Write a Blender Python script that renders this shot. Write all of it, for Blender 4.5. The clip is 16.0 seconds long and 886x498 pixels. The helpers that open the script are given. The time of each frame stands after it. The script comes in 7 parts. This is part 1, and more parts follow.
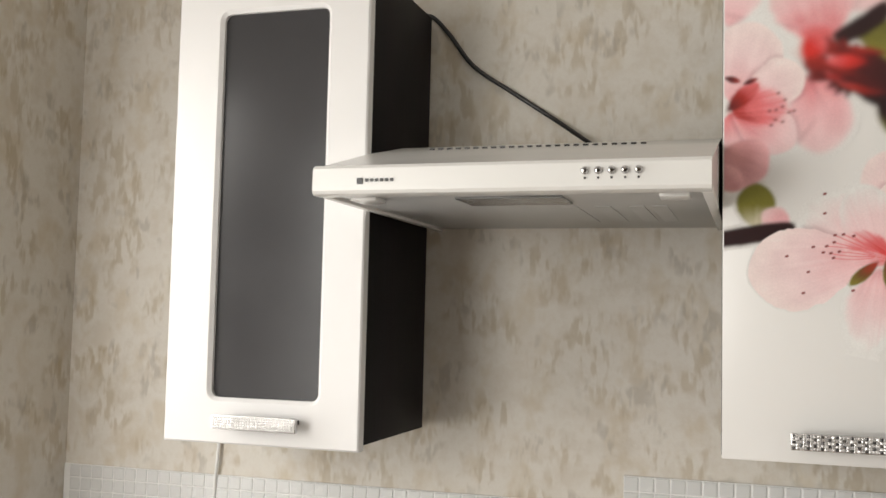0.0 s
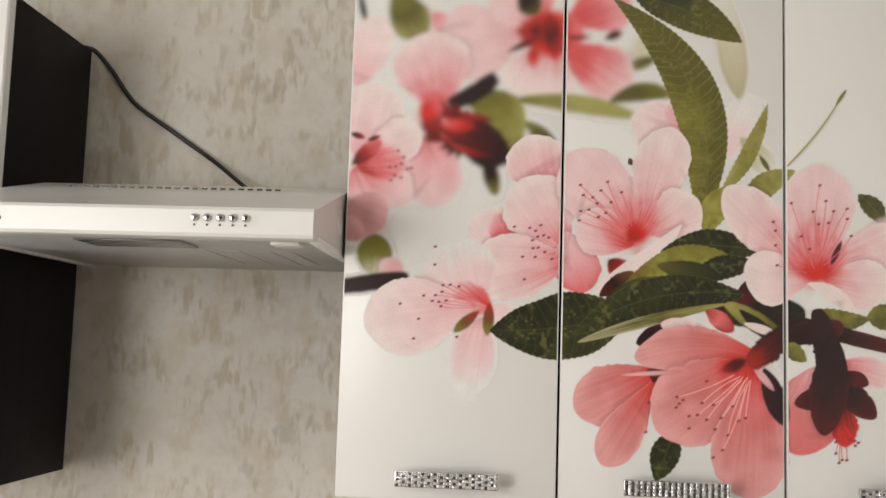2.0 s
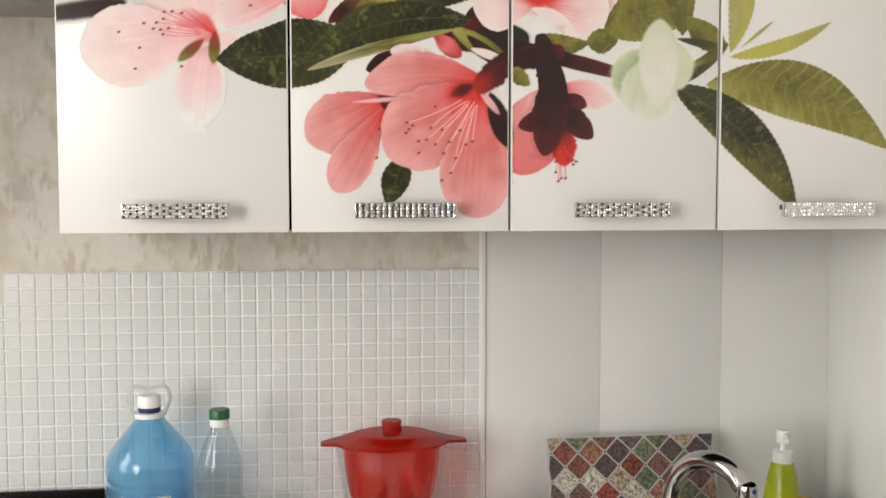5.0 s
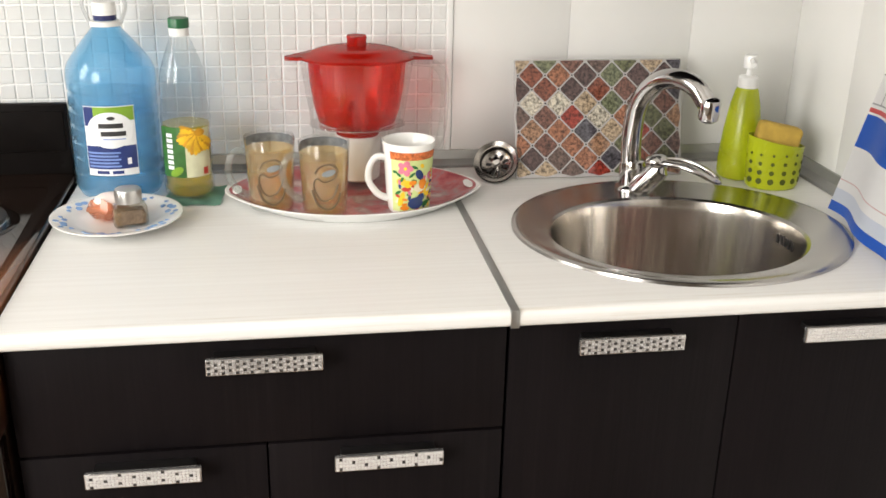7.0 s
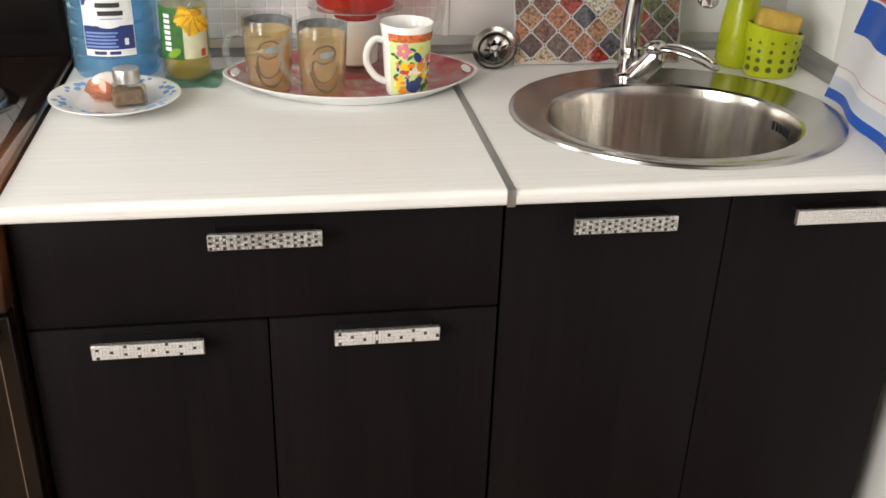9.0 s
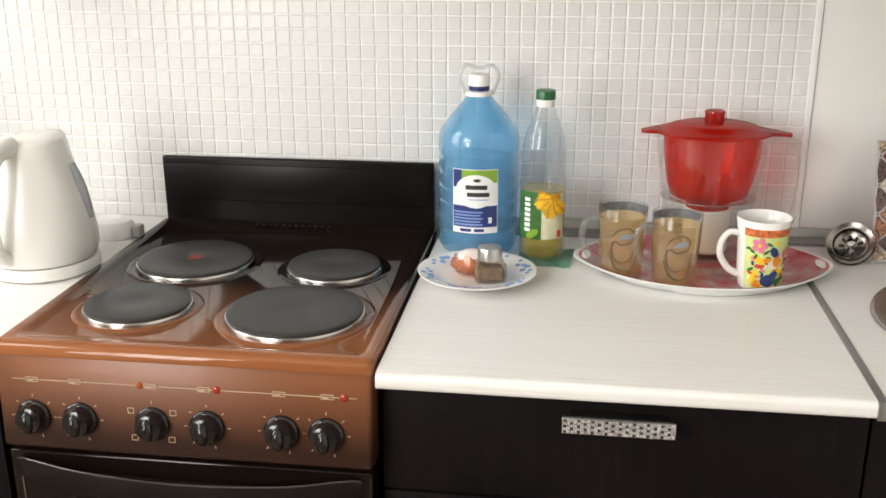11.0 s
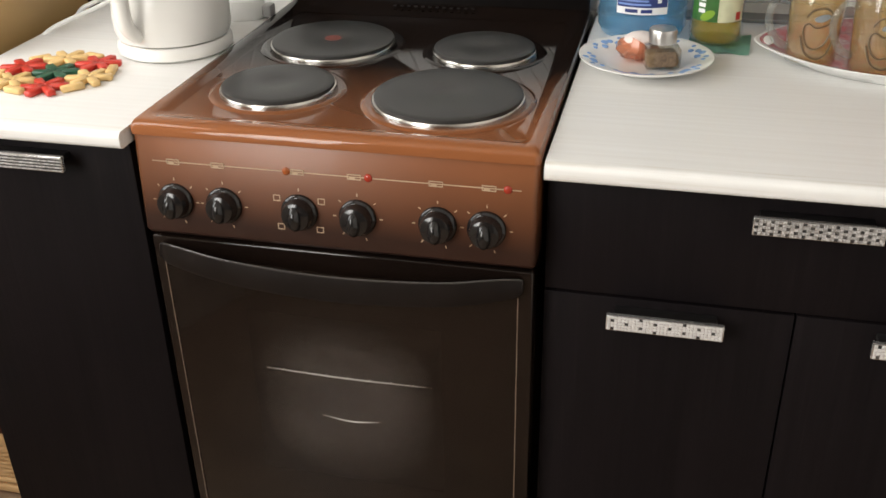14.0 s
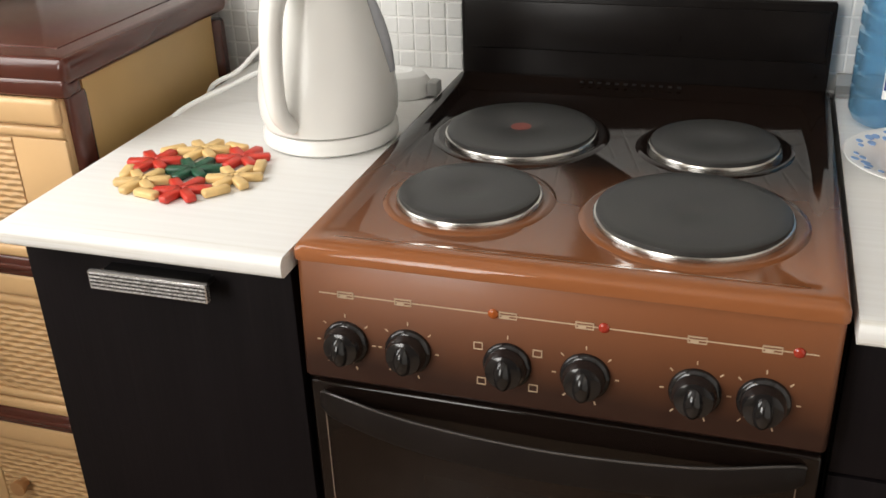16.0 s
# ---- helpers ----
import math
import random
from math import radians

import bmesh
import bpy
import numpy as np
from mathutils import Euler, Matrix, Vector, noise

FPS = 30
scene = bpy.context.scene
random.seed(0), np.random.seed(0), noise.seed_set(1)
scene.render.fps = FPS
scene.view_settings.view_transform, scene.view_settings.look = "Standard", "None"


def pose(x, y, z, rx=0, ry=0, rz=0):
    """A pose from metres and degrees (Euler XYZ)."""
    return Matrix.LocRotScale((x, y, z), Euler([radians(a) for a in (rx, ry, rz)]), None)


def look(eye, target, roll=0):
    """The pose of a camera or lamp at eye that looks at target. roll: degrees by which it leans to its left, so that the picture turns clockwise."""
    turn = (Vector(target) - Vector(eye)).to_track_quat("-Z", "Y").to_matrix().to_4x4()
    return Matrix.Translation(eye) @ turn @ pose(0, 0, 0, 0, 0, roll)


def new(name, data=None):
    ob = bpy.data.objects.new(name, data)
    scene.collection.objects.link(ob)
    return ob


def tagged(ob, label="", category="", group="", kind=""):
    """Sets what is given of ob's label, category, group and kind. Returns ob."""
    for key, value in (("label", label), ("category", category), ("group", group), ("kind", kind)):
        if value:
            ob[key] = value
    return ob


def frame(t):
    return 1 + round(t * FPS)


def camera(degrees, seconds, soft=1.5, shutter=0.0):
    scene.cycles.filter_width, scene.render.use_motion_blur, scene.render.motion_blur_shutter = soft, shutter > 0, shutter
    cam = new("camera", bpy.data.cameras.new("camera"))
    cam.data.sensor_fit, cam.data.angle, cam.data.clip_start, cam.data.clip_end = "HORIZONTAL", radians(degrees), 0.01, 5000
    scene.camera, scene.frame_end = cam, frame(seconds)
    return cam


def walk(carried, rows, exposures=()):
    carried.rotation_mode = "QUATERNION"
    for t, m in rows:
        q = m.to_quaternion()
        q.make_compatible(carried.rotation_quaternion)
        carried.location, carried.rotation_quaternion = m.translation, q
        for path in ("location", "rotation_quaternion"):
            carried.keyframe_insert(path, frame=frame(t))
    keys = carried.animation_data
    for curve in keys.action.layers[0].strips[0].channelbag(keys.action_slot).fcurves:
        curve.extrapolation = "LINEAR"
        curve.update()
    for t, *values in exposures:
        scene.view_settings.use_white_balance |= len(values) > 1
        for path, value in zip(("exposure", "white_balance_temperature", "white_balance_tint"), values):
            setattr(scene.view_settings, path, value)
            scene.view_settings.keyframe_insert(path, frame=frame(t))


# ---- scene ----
cam = camera(47.9, 16.0, soft=1.6)
PATH = [
    (0, (0.045, -1.672, 1.587), (-0.555, 0.231, 1.722), 1.3),
    (0.5, (0.084, -1.684, 1.602), (-0.465, 0.229, 1.802), 1.5),
    (1, (0.137, -1.687, 1.608), (-0.393, 0.228, 1.835), 1.6),
    (1.5, (0.182, -1.688, 1.606), (-0.183, 0.267, 1.826), 1.8),
    (2, (0.225, -1.681, 1.609), (0.099, 0.304, 1.816), 1.8),
    (2.5, (0.263, -1.682, 1.609), (0.291, 0.306, 1.825), 1.1),
    (3, (0.306, -1.686, 1.616), (0.505, 0.292, 1.833), 0.7),
    (3.2, (0.32, -1.687, 1.617), (0.583, 0.284, 1.835), 0.6),
    (5.3, (0.331, -1.673, 1.447), (0.591, 0.299, 1.244), -0.0),
    (5.5, (0.328, -1.672, 1.432), (0.599, 0.293, 1.179), 0.1),
    (6, (0.334, -1.663, 1.415), (0.649, 0.266, 0.991), 0.4),
    (6.5, (0.34, -1.672, 1.389), (0.66, 0.218, 0.821), 0.8),
    (7, (0.336, -1.675, 1.365), (0.641, 0.161, 0.631), 1.3),
    (7.5, (0.331, -1.682, 1.344), (0.645, 0.096, 0.482), 2.1),
    (8, (0.325, -1.687, 1.334), (0.665, 0.03, 0.365), 3.1),
    (8.2, (0.332, -1.693, 1.33), (0.664, 0.016, 0.345), 2.8),
    (10.3, (0.291, -1.709, 1.384), (0.451, 0.178, 0.739), 3.1),
    (10.5, (0.274, -1.711, 1.388), (0.318, 0.187, 0.761), 2.4),
    (11, (0.238, -1.713, 1.391), (-0.019, 0.168, 0.761), -0.1),
    (11.5, (0.22, -1.71, 1.388), (-0.168, 0.149, 0.763), -1.2),
    (12, (0.219, -1.705, 1.386), (-0.162, 0.14, 0.717), -1.0),
    (12.5, (0.21, -1.702, 1.358), (-0.168, 0.076, 0.524), -0.8),
    (13, (0.205, -1.692, 1.336), (-0.194, 0.02, 0.382), -1.0),
    (13.5, (0.188, -1.676, 1.326), (-0.209, 0.022, 0.346), -0.4),
    (14, (0.134, -1.628, 1.316), (-0.283, 0.069, 0.344), -1.2),
    (14.5, (0.053, -1.581, 1.301), (-0.398, 0.093, 0.305), -2.5),
    (15, (-0.001, -1.515, 1.285), (-0.466, 0.141, 0.264), -1.9),
    (15.5, (-0.033, -1.414, 1.283), (-0.51, 0.263, 0.302), -1.7),
    (16, (-0.1, -1.382, 1.294), (-0.659, 0.311, 0.388), -2.2),
]
walk(cam, [(t, look(eye, target, roll)) for t, eye, target, roll in PATH], exposures=[(0.0, -0.36), (0.5, -0.5), (1.0, -0.5), (1.5, -0.52), (2.0, -0.36), (2.5, -0.32), (3.0, -0.10), (5.5, -0.06), (6.0, -0.02), (6.5, 0.26), (7.0, 0.46), (8.0, 0.30), (10.5, 0.3), (11.5, 0.17), (12.0, 0.2), (12.5, 0.1), (13.0, 0.18), (13.5, 0.12), (14.0, 0.02), (16.0, -0.1)])

# ---- world, light ----
world = bpy.data.worlds.new("sky_world")
scene.world = world
world.use_nodes = True
wn = world.node_tree.nodes
sky = wn.new("ShaderNodeTexSky")
sky.sky_type, sky.sun_disc = "NISHITA", False
sky.sun_elevation, sky.sun_rotation = radians(38), radians(-120)
world.node_tree.links.new(sky.outputs["Color"], wn["Background"].inputs["Color"])
wn["Background"].inputs["Strength"].default_value = 0.12



def window_light(name, width, height, watts, eye, target):
    """Daylight falling in through one window opening."""
    d = bpy.data.lights.new(name, "AREA")
    d.shape, d.size, d.size_y = "RECTANGLE", width, height
    d.energy, d.color = watts, (1.0, 0.968, 0.92)
    new(name, d).matrix_world = look(eye, target)


# both windows are unseen; one is added only to balance the light
window_light("unseen_window_daylight", 1.20, 1.24, 58, (-1.285, -2.46, 1.56), (0.55, -1.3, 1.15))
window_light("unseen_small_window_daylight", 0.56, 1.10, 13.5, (-1.285, -0.79, 1.55), (0.6, -0.66, 1.05))

# ---- tools ----
ORIGIN = {}
COLL = scene.collection


def thing(name, at, label, category, group="", kind=""):
    ob = new(name)
    ob.location = at
    ob.empty_display_size = 0.05
    ORIGIN[ob] = Vector(at)
    return tagged(ob, label, category, group, kind)


def mesh_of(name, bm, mats, smooth=40):
    me = bpy.data.meshes.new(name)
    bmesh.ops.recalc_face_normals(bm, faces=bm.faces)
    bm.to_mesh(me)
    bm.free()
    for m in (mats if isinstance(mats, (list, tuple)) else [mats]):
        me.materials.append(m)
    me.shade_smooth()
    me.set_sharp_from_angle(angle=radians(smooth))
    return me


def part(name, bm, mats, parent=None, label="", smooth=40, kind=""):
    """Links a bmesh, given in world metres, as one mesh under a thing or a part."""
    if parent is not None:
        o = ORIGIN[parent]
        bmesh.ops.translate(bm, verts=bm.verts, vec=-o)
    ob = new(name, mesh_of(name, bm, mats, smooth))
    if parent is not None:
        ob.parent = parent
        ORIGIN[ob] = ORIGIN[parent]
    else:
        ORIGIN[ob] = Vector((0, 0, 0))
    return tagged(ob, label, kind=kind)


def box(x0, x1, y0, y1, z0, z1, bev=0.0015, seg=2):
    bm = bmesh.new()
    m = Matrix.LocRotScale(((x0 + x1) / 2, (y0 + y1) / 2, (z0 + z1) / 2), None, (abs(x1 - x0), abs(y1 - y0), abs(z1 - z0)))
    bmesh.ops.create_cube(bm, size=1, matrix=m)
    if bev:
        bmesh.ops.bevel(bm, geom=bm.edges[:], offset=bev, segments=seg, profile=0.5, affect="EDGES")
    return bm


def join(*bms):
    out = bms[0]
    for b in bms[1:]:
        me = bpy.data.meshes.new("tmp")
        b.to_mesh(me)
        b.free()
        out.from_mesh(me)
        bpy.data.meshes.remove(me)
    return out


def moved(bm, m):
    bmesh.ops.transform(bm, matrix=m, verts=bm.verts)
    return bm


def lathe(profile, at=(0, 0, 0), seg=48, sx=1.0, sy=1.0):
    """Turns (radius, height) pairs round the upright axis; a radius of 0 closes an end."""
    bm = bmesh.new()
    rings = []
    for r, z in profile:
        if r < 1e-6:
            rings.append([bm.verts.new((at[0], at[1], at[2] + z))])
        else:
            rings.append([bm.verts.new((at[0] + sx * r * math.cos(2 * math.pi * k / seg), at[1] + sy * r * math.sin(2 * math.pi * k / seg), at[2] + z)) for k in range(seg)])
    for a, b in zip(rings, rings[1:]):
        for k in range(seg):
            j = (k + 1) % seg
            q = [a[k % len(a)], a[j % len(a)], b[j % len(b)], b[k % len(b)]]
            u = list(dict.fromkeys(q))
            if len(u) > 2:
                bm.faces.new(u)
    return bm


def spline(pts, n=8):
    """A smooth line through the points."""
    p = [Vector(v) for v in pts]
    p = [2 * p[0] - p[1]] + p + [2 * p[-1] - p[-2]]
    out = []
    for i in range(1, len(p) - 2):
        for k in range(n):
            t = k / n
            a, b, c, d = p[i - 1 : i + 3]
            out.append(0.5 * (2 * b + (c - a) * t + (2 * a - 5 * b + 4 * c - d) * t * t + (3 * b - a - 3 * c + d) * t**3))
    return out + [p[-2]]


def tube(pts, r, seg=10, n=8, flat=1.0):
    """A round bar along a smooth line; r may be a function of 0..1."""
    line = spline(pts, n) if n else [Vector(v) for v in pts]
    bm = bmesh.new()
    rings, up = [], None
    for i, c in enumerate(line):
        d = (line[min(i + 1, len(line) - 1)] - line[max(i - 1, 0)]).normalized()
        if up is None:
            up = d.orthogonal().normalized()
        up = (up - d * up.dot(d)).normalized()
        side = d.cross(up)
        rad = r(i / (len(line) - 1)) if callable(r) else r
        rings.append([bm.verts.new(c + rad * (math.cos(2 * math.pi * k / seg) * up + flat * math.sin(2 * math.pi * k / seg) * side)) for k in range(seg)])
    for a, b in zip(rings, rings[1:]):
        for k in range(seg):
            bm.faces.new((a[k], a[(k + 1) % seg], b[(k + 1) % seg], b[k]))
    bm.faces.new(rings[0][::-1])
    bm.faces.new(rings[-1])
    return bm


def ball(c, r, sx=1, sy=1, sz=1, seg=16):
    bm = bmesh.new()
    bmesh.ops.create_uvsphere(bm, u_segments=seg, v_segments=seg // 2, radius=r, matrix=Matrix.LocRotScale(c, None, (sx, sy, sz)))
    return bm


# ---- materials ----
def nodes_of(name):
    m = bpy.data.materials.new(name)
    m.use_nodes = True
    t = m.node_tree
    return m, t, t.nodes, t.links, t.nodes["Principled BSDF"]


def ramp(t, fac, stops, mode="LINEAR"):
    r = t.nodes.new("ShaderNodeValToRGB")
    r.color_ramp.interpolation = mode
    e = r.color_ramp.elements
    while len(e) < len(stops):
        e.new(0.5)
    for k, (p, c) in zip(e, stops):
        k.position = p
        k.color = (*c, 1) if len(c) == 3 else c
    t.links.new(fac, r.inputs["Fac"])
    return r.outputs["Color"]


def coords(t, scale=(1, 1, 1), rot=(0, 0, 0), kind="Object"):
    tc, mp = t.nodes.new("ShaderNodeTexCoord"), t.nodes.new("ShaderNodeMapping")
    mp.inputs["Scale"].default_value = scale
    mp.inputs["Rotation"].default_value = rot
    t.links.new(tc.outputs[kind], mp.inputs["Vector"])
    return mp.outputs["Vector"]


def noise_tex(t, vec, scale, detail=3, rough=0.5, out="Fac"):
    n = t.nodes.new("ShaderNodeTexNoise")
    n.inputs["Scale"].default_value, n.inputs["Detail"].default_value, n.inputs["Roughness"].default_value = scale, detail, rough
    t.links.new(vec, n.inputs["Vector"])
    return n.outputs[out]


def mixc(t, fac, a, b, mode="MIX"):
    m = t.nodes.new("ShaderNodeMix")
    m.data_type, m.blend_type = "RGBA", mode
    for sock, v in ((m.inputs["Factor"], fac), (m.inputs[6], a), (m.inputs[7], b)):
        if isinstance(v, (int, float)):
            sock.default_value = v
        elif isinstance(v, tuple):
            sock.default_value = (*v, 1)
        else:
            t.links.new(v, sock)
    return m.outputs[2]


def math_node(t, op, a, b=0.0):
    m = t.nodes.new("ShaderNodeMath")
    m.operation = op
    for sock, v in zip(m.inputs, (a, b)):
        if isinstance(v, (int, float)):
            sock.default_value = v
        else:
            t.links.new(v, sock)
    return m.outputs[0]


def bump(t, height, strength, dist=0.001):
    b = t.nodes.new("ShaderNodeBump")
    b.inputs["Strength"].default_value, b.inputs["Distance"].default_value = strength, dist
    t.links.new(height, b.inputs["Height"])
    return b.outputs["Normal"]


def plain(name, col, rough=0.4, metal=0.0, vary=0.08, scale=30, bumps=0.05, coat=0.0, fine=350, spec=0.5):
    """Paint, plastic or enamel: broad mottling, fine grain, uneven gloss."""
    m, t, n, l, p = nodes_of(name)
    v = coords(t)
    a, b = noise_tex(t, v, scale, 4), noise_tex(t, v, fine, 2)
    lo, hi = tuple(c * (1 - vary) for c in col), tuple(min(1, c * (1 + vary)) for c in col)
    l.new(ramp(t, a, [(0.3, lo), (0.7, hi)]), p.inputs["Base Color"])
    l.new(math_node(t, "MULTIPLY_ADD", a, 0.12), p.inputs["Roughness"])
    t.nodes[-1].inputs[2].default_value = max(0.02, rough - 0.06)
    p.inputs["Metallic"].default_value = metal
    p.inputs["Coat Weight"].default_value = coat
    p.inputs["Specular IOR Level"].default_value = spec
    if bumps:
        l.new(bump(t, b, bumps), p.inputs["Normal"])
    return m


def glassy(name, tint, rough=0.03, body=0.0, gloss=0.85, streak=0):
    """Thin clear plastic or glass: tinted, see-through, mirror-like at grazing angles; body adds milky colour."""
    m, t, n, l, p = nodes_of(name)
    n.remove(p)
    out = n["Material Output"]
    tr, gl, mx = n.new("ShaderNodeBsdfTransparent"), n.new("ShaderNodeBsdfGlossy"), n.new("ShaderNodeMixShader")
    tr.inputs["Color"].default_value = (*tint, 1)
    gl.inputs["Roughness"].default_value = rough
    lw = n.new("ShaderNodeLayerWeight")
    lw.inputs["Blend"].default_value = 0.5
    v = coords(t)
    fac = math_node(t, "ADD", math_node(t, "MULTIPLY", math_node(t, "POWER", lw.outputs["Facing"], 2.6), gloss), 0.045)
    l.new(bump(t, noise_tex(t, v, 60, 2), 0.25), gl.inputs["Normal"])
    base = tr.outputs[0]
    if body:
        di, tl, m2, m3 = n.new("ShaderNodeBsdfDiffuse"), n.new("ShaderNodeBsdfTranslucent"), n.new("ShaderNodeMixShader"), n.new("ShaderNodeMixShader")
        di.inputs["Color"].default_value = tl.inputs["Color"].default_value = (*tint, 1)
        m2.inputs[0].default_value, m3.inputs[0].default_value = 0.5, body
        if streak:
            l.new(ramp(t, noise_tex(t, coords(t, (streak, streak, 3)), 1.0, 2), [(0.35, (body * 0.35,) * 3), (0.65, (min(1, body * 1.7),) * 3)]), m3.inputs[0])
        l.new(di.outputs[0], m2.inputs[1])
        l.new(tl.outputs[0], m2.inputs[2])
        l.new(base, m3.inputs[1])
        l.new(m2.outputs[0], m3.inputs[2])
        base = m3.outputs[0]
    l.new(fac, mx.inputs[0])
    l.new(base, mx.inputs[1])
    l.new(gl.outputs[0], mx.inputs[2])
    l.new(mx.outputs[0], out.inputs["Surface"])
    return m


def make_wallpaper():
    """Pale plaster-look paper with ochre and grey patches of short slanted brush strokes."""
    m, t, n, l, p = nodes_of("wallpaper")
    v = coords(t)
    c = ramp(t, noise_tex(t, v, 10, 5, 0.68), [(0.34, (0.62, 0.57, 0.49)), (0.49, (0.70, 0.665, 0.60)), (0.64, (0.645, 0.595, 0.515))])
    warm = ramp(t, noise_tex(t, coords(t, (1.2, 1, 0.8), (0, 0.5, 0)), 13, 3, 0.6), [(0.52, (0, 0, 0)), (0.66, (1, 1, 1))])
    c = mixc(t, math_node(t, "MULTIPLY", warm, 0.45), c, (0.56, 0.47, 0.33))
    for slant, size, low, ink, depth in ((-0.70, 12, 0.53, (0.42, 0.335, 0.205), 0.48), (-0.35, 15, 0.57, (0.34, 0.305, 0.25), 0.40), (0.75, 11, 0.56, (0.46, 0.37, 0.235), 0.45)):
        patch = ramp(t, noise_tex(t, coords(t, (1.2, 1, 1), (0.3 * slant, slant, 0)), size, 2, 0.5), [(low, (0, 0, 0)), (low + 0.09, (1, 1, 1))])
        dabs = ramp(t, noise_tex(t, coords(t, (60, 60, 19), (0, slant, 0)), 1.0, 2, 0.55), [(0.47, (0, 0, 0)), (0.57, (1, 1, 1))])
        c = mixc(t, math_node(t, "MULTIPLY", math_node(t, "MULTIPLY", patch, dabs), depth), c, ink)
    l.new(c, p.inputs["Base Color"])
    p.inputs["Roughness"].default_value = 0.75
    l.new(bump(t, noise_tex(t, v, 260, 3), 0.25), p.inputs["Normal"])
    return m


def make_counter(name="worktop_white_wood", depth=1.0):
    """White wood-look laminate; depth: how plainly its grain shows."""
    m, t, n, l, p = nodes_of(name)
    w = n.new("ShaderNodeTexWave")
    w.wave_type, w.bands_direction = "BANDS", "Y"
    w.inputs["Scale"].default_value, w.inputs["Distortion"].default_value, w.inputs["Detail"].default_value, w.inputs["Detail Scale"].default_value = 22, 9, 3, 0.8
    l.new(coords(t, (0.10, 1, 1.2)), w.inputs["Vector"])
    fine = noise_tex(t, coords(t, (4, 160, 160)), 1.0, 4, 0.7)
    broad = noise_tex(t, coords(t, (2, 14, 14)), 1.0, 3, 0.6)
    g = math_node(t, "ADD", math_node(t, "MULTIPLY", w.outputs["Fac"], 0.10), math_node(t, "MULTIPLY", fine, 0.75))
    c = ramp(t, g, [(0.2, tuple(0.80 - depth * k for k in (0.065, 0.075, 0.10))), (0.42, (0.77, 0.765, 0.745)), (0.65, (0.81, 0.81, 0.795))])
    c = mixc(t, math_node(t, "MULTIPLY", broad, 0.25), c, (0.73, 0.72, 0.69))
    l.new(c, p.inputs["Base Color"])
    p.inputs["Roughness"].default_value = 0.42
    l.new(bump(t, fine, 0.12), p.inputs["Normal"])
    return m


def make_wenge():
    m, t, n, l, p = nodes_of("wenge_laminate")
    fine = noise_tex(t, coords(t, (220, 220, 5)), 1.0, 4, 0.65)
    broad = noise_tex(t, coords(t, (22, 22, 1.2)), 1.0, 3, 0.6)
    g = math_node(t, "ADD", math_node(t, "MULTIPLY", fine, 0.6), math_node(t, "MULTIPLY", broad, 0.4))
    l.new(ramp(t, g, [(0.3, (0.0046, 0.0036, 0.0042)), (0.6, (0.0082, 0.0063, 0.0070)), (0.75, (0.0140, 0.0105, 0.0112))]), p.inputs["Base Color"])
    p.inputs["Roughness"].default_value = 0.5
    p.inputs["Specular IOR Level"].default_value = 0.08
    l.new(bump(t, fine, 0.3), p.inputs["Normal"])
    return m


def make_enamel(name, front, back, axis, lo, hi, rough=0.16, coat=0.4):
    """Brown vitreous enamel whose base colour runs from front to back tone along one axis."""
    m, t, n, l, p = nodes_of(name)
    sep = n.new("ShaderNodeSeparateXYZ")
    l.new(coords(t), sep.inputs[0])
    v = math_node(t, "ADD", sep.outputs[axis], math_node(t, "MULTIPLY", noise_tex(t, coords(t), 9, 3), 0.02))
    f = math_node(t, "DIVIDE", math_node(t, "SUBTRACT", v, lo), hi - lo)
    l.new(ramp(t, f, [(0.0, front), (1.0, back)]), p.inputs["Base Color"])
    p.inputs["Roughness"].default_value = rough
    p.inputs["Coat Weight"].default_value = coat
    p.inputs["Coat Roughness"].default_value = 0.05
    p.inputs["Specular IOR Level"].default_value = 0.36
    l.new(bump(t, noise_tex(t, coords(t), 120, 2), 0.012), p.inputs["Normal"])
    return m


def make_steel():
    m, t, n, l, p = nodes_of("brushed_steel")
    g = noise_tex(t, coords(t, (90, 90, 3)), 1.0, 3)
    l.new(ramp(t, g, [(0.3, (0.36, 0.335, 0.30)), (0.7, (0.60, 0.57, 0.53))]), p.inputs["Base Color"])
    p.inputs["Metallic"].default_value = 1
    p.inputs["Roughness"].default_value = 0.18
    p.inputs["Anisotropic"].default_value = 0.5
    l.new(bump(t, g, 0.03), p.inputs["Normal"])
    return m


def make_islands(name, cols, rough=0.3, metal=0.0, speck=0.0, scale=300):
    """A colour for each loose piece, picked from cols, with speckle."""
    m, t, n, l, p = nodes_of(name)
    g = n.new("ShaderNodeNewGeometry")
    k = len(cols)
    c = ramp(t, g.outputs["Random Per Island"], [(i / k, c) for i, c in enumerate(cols)], "CONSTANT")
    if speck:
        s = ramp(t, noise_tex(t, coords(t), scale, 3, 0.7), [(0.35, (1 - speck,) * 3), (0.65, (1 + speck,) * 3)])
        c = mixc(t, 1.0, c, s, "MULTIPLY")
    l.new(c, p.inputs["Base Color"])
    p.inputs["Roughness"].default_value, p.inputs["Metallic"].default_value = rough, metal
    return m


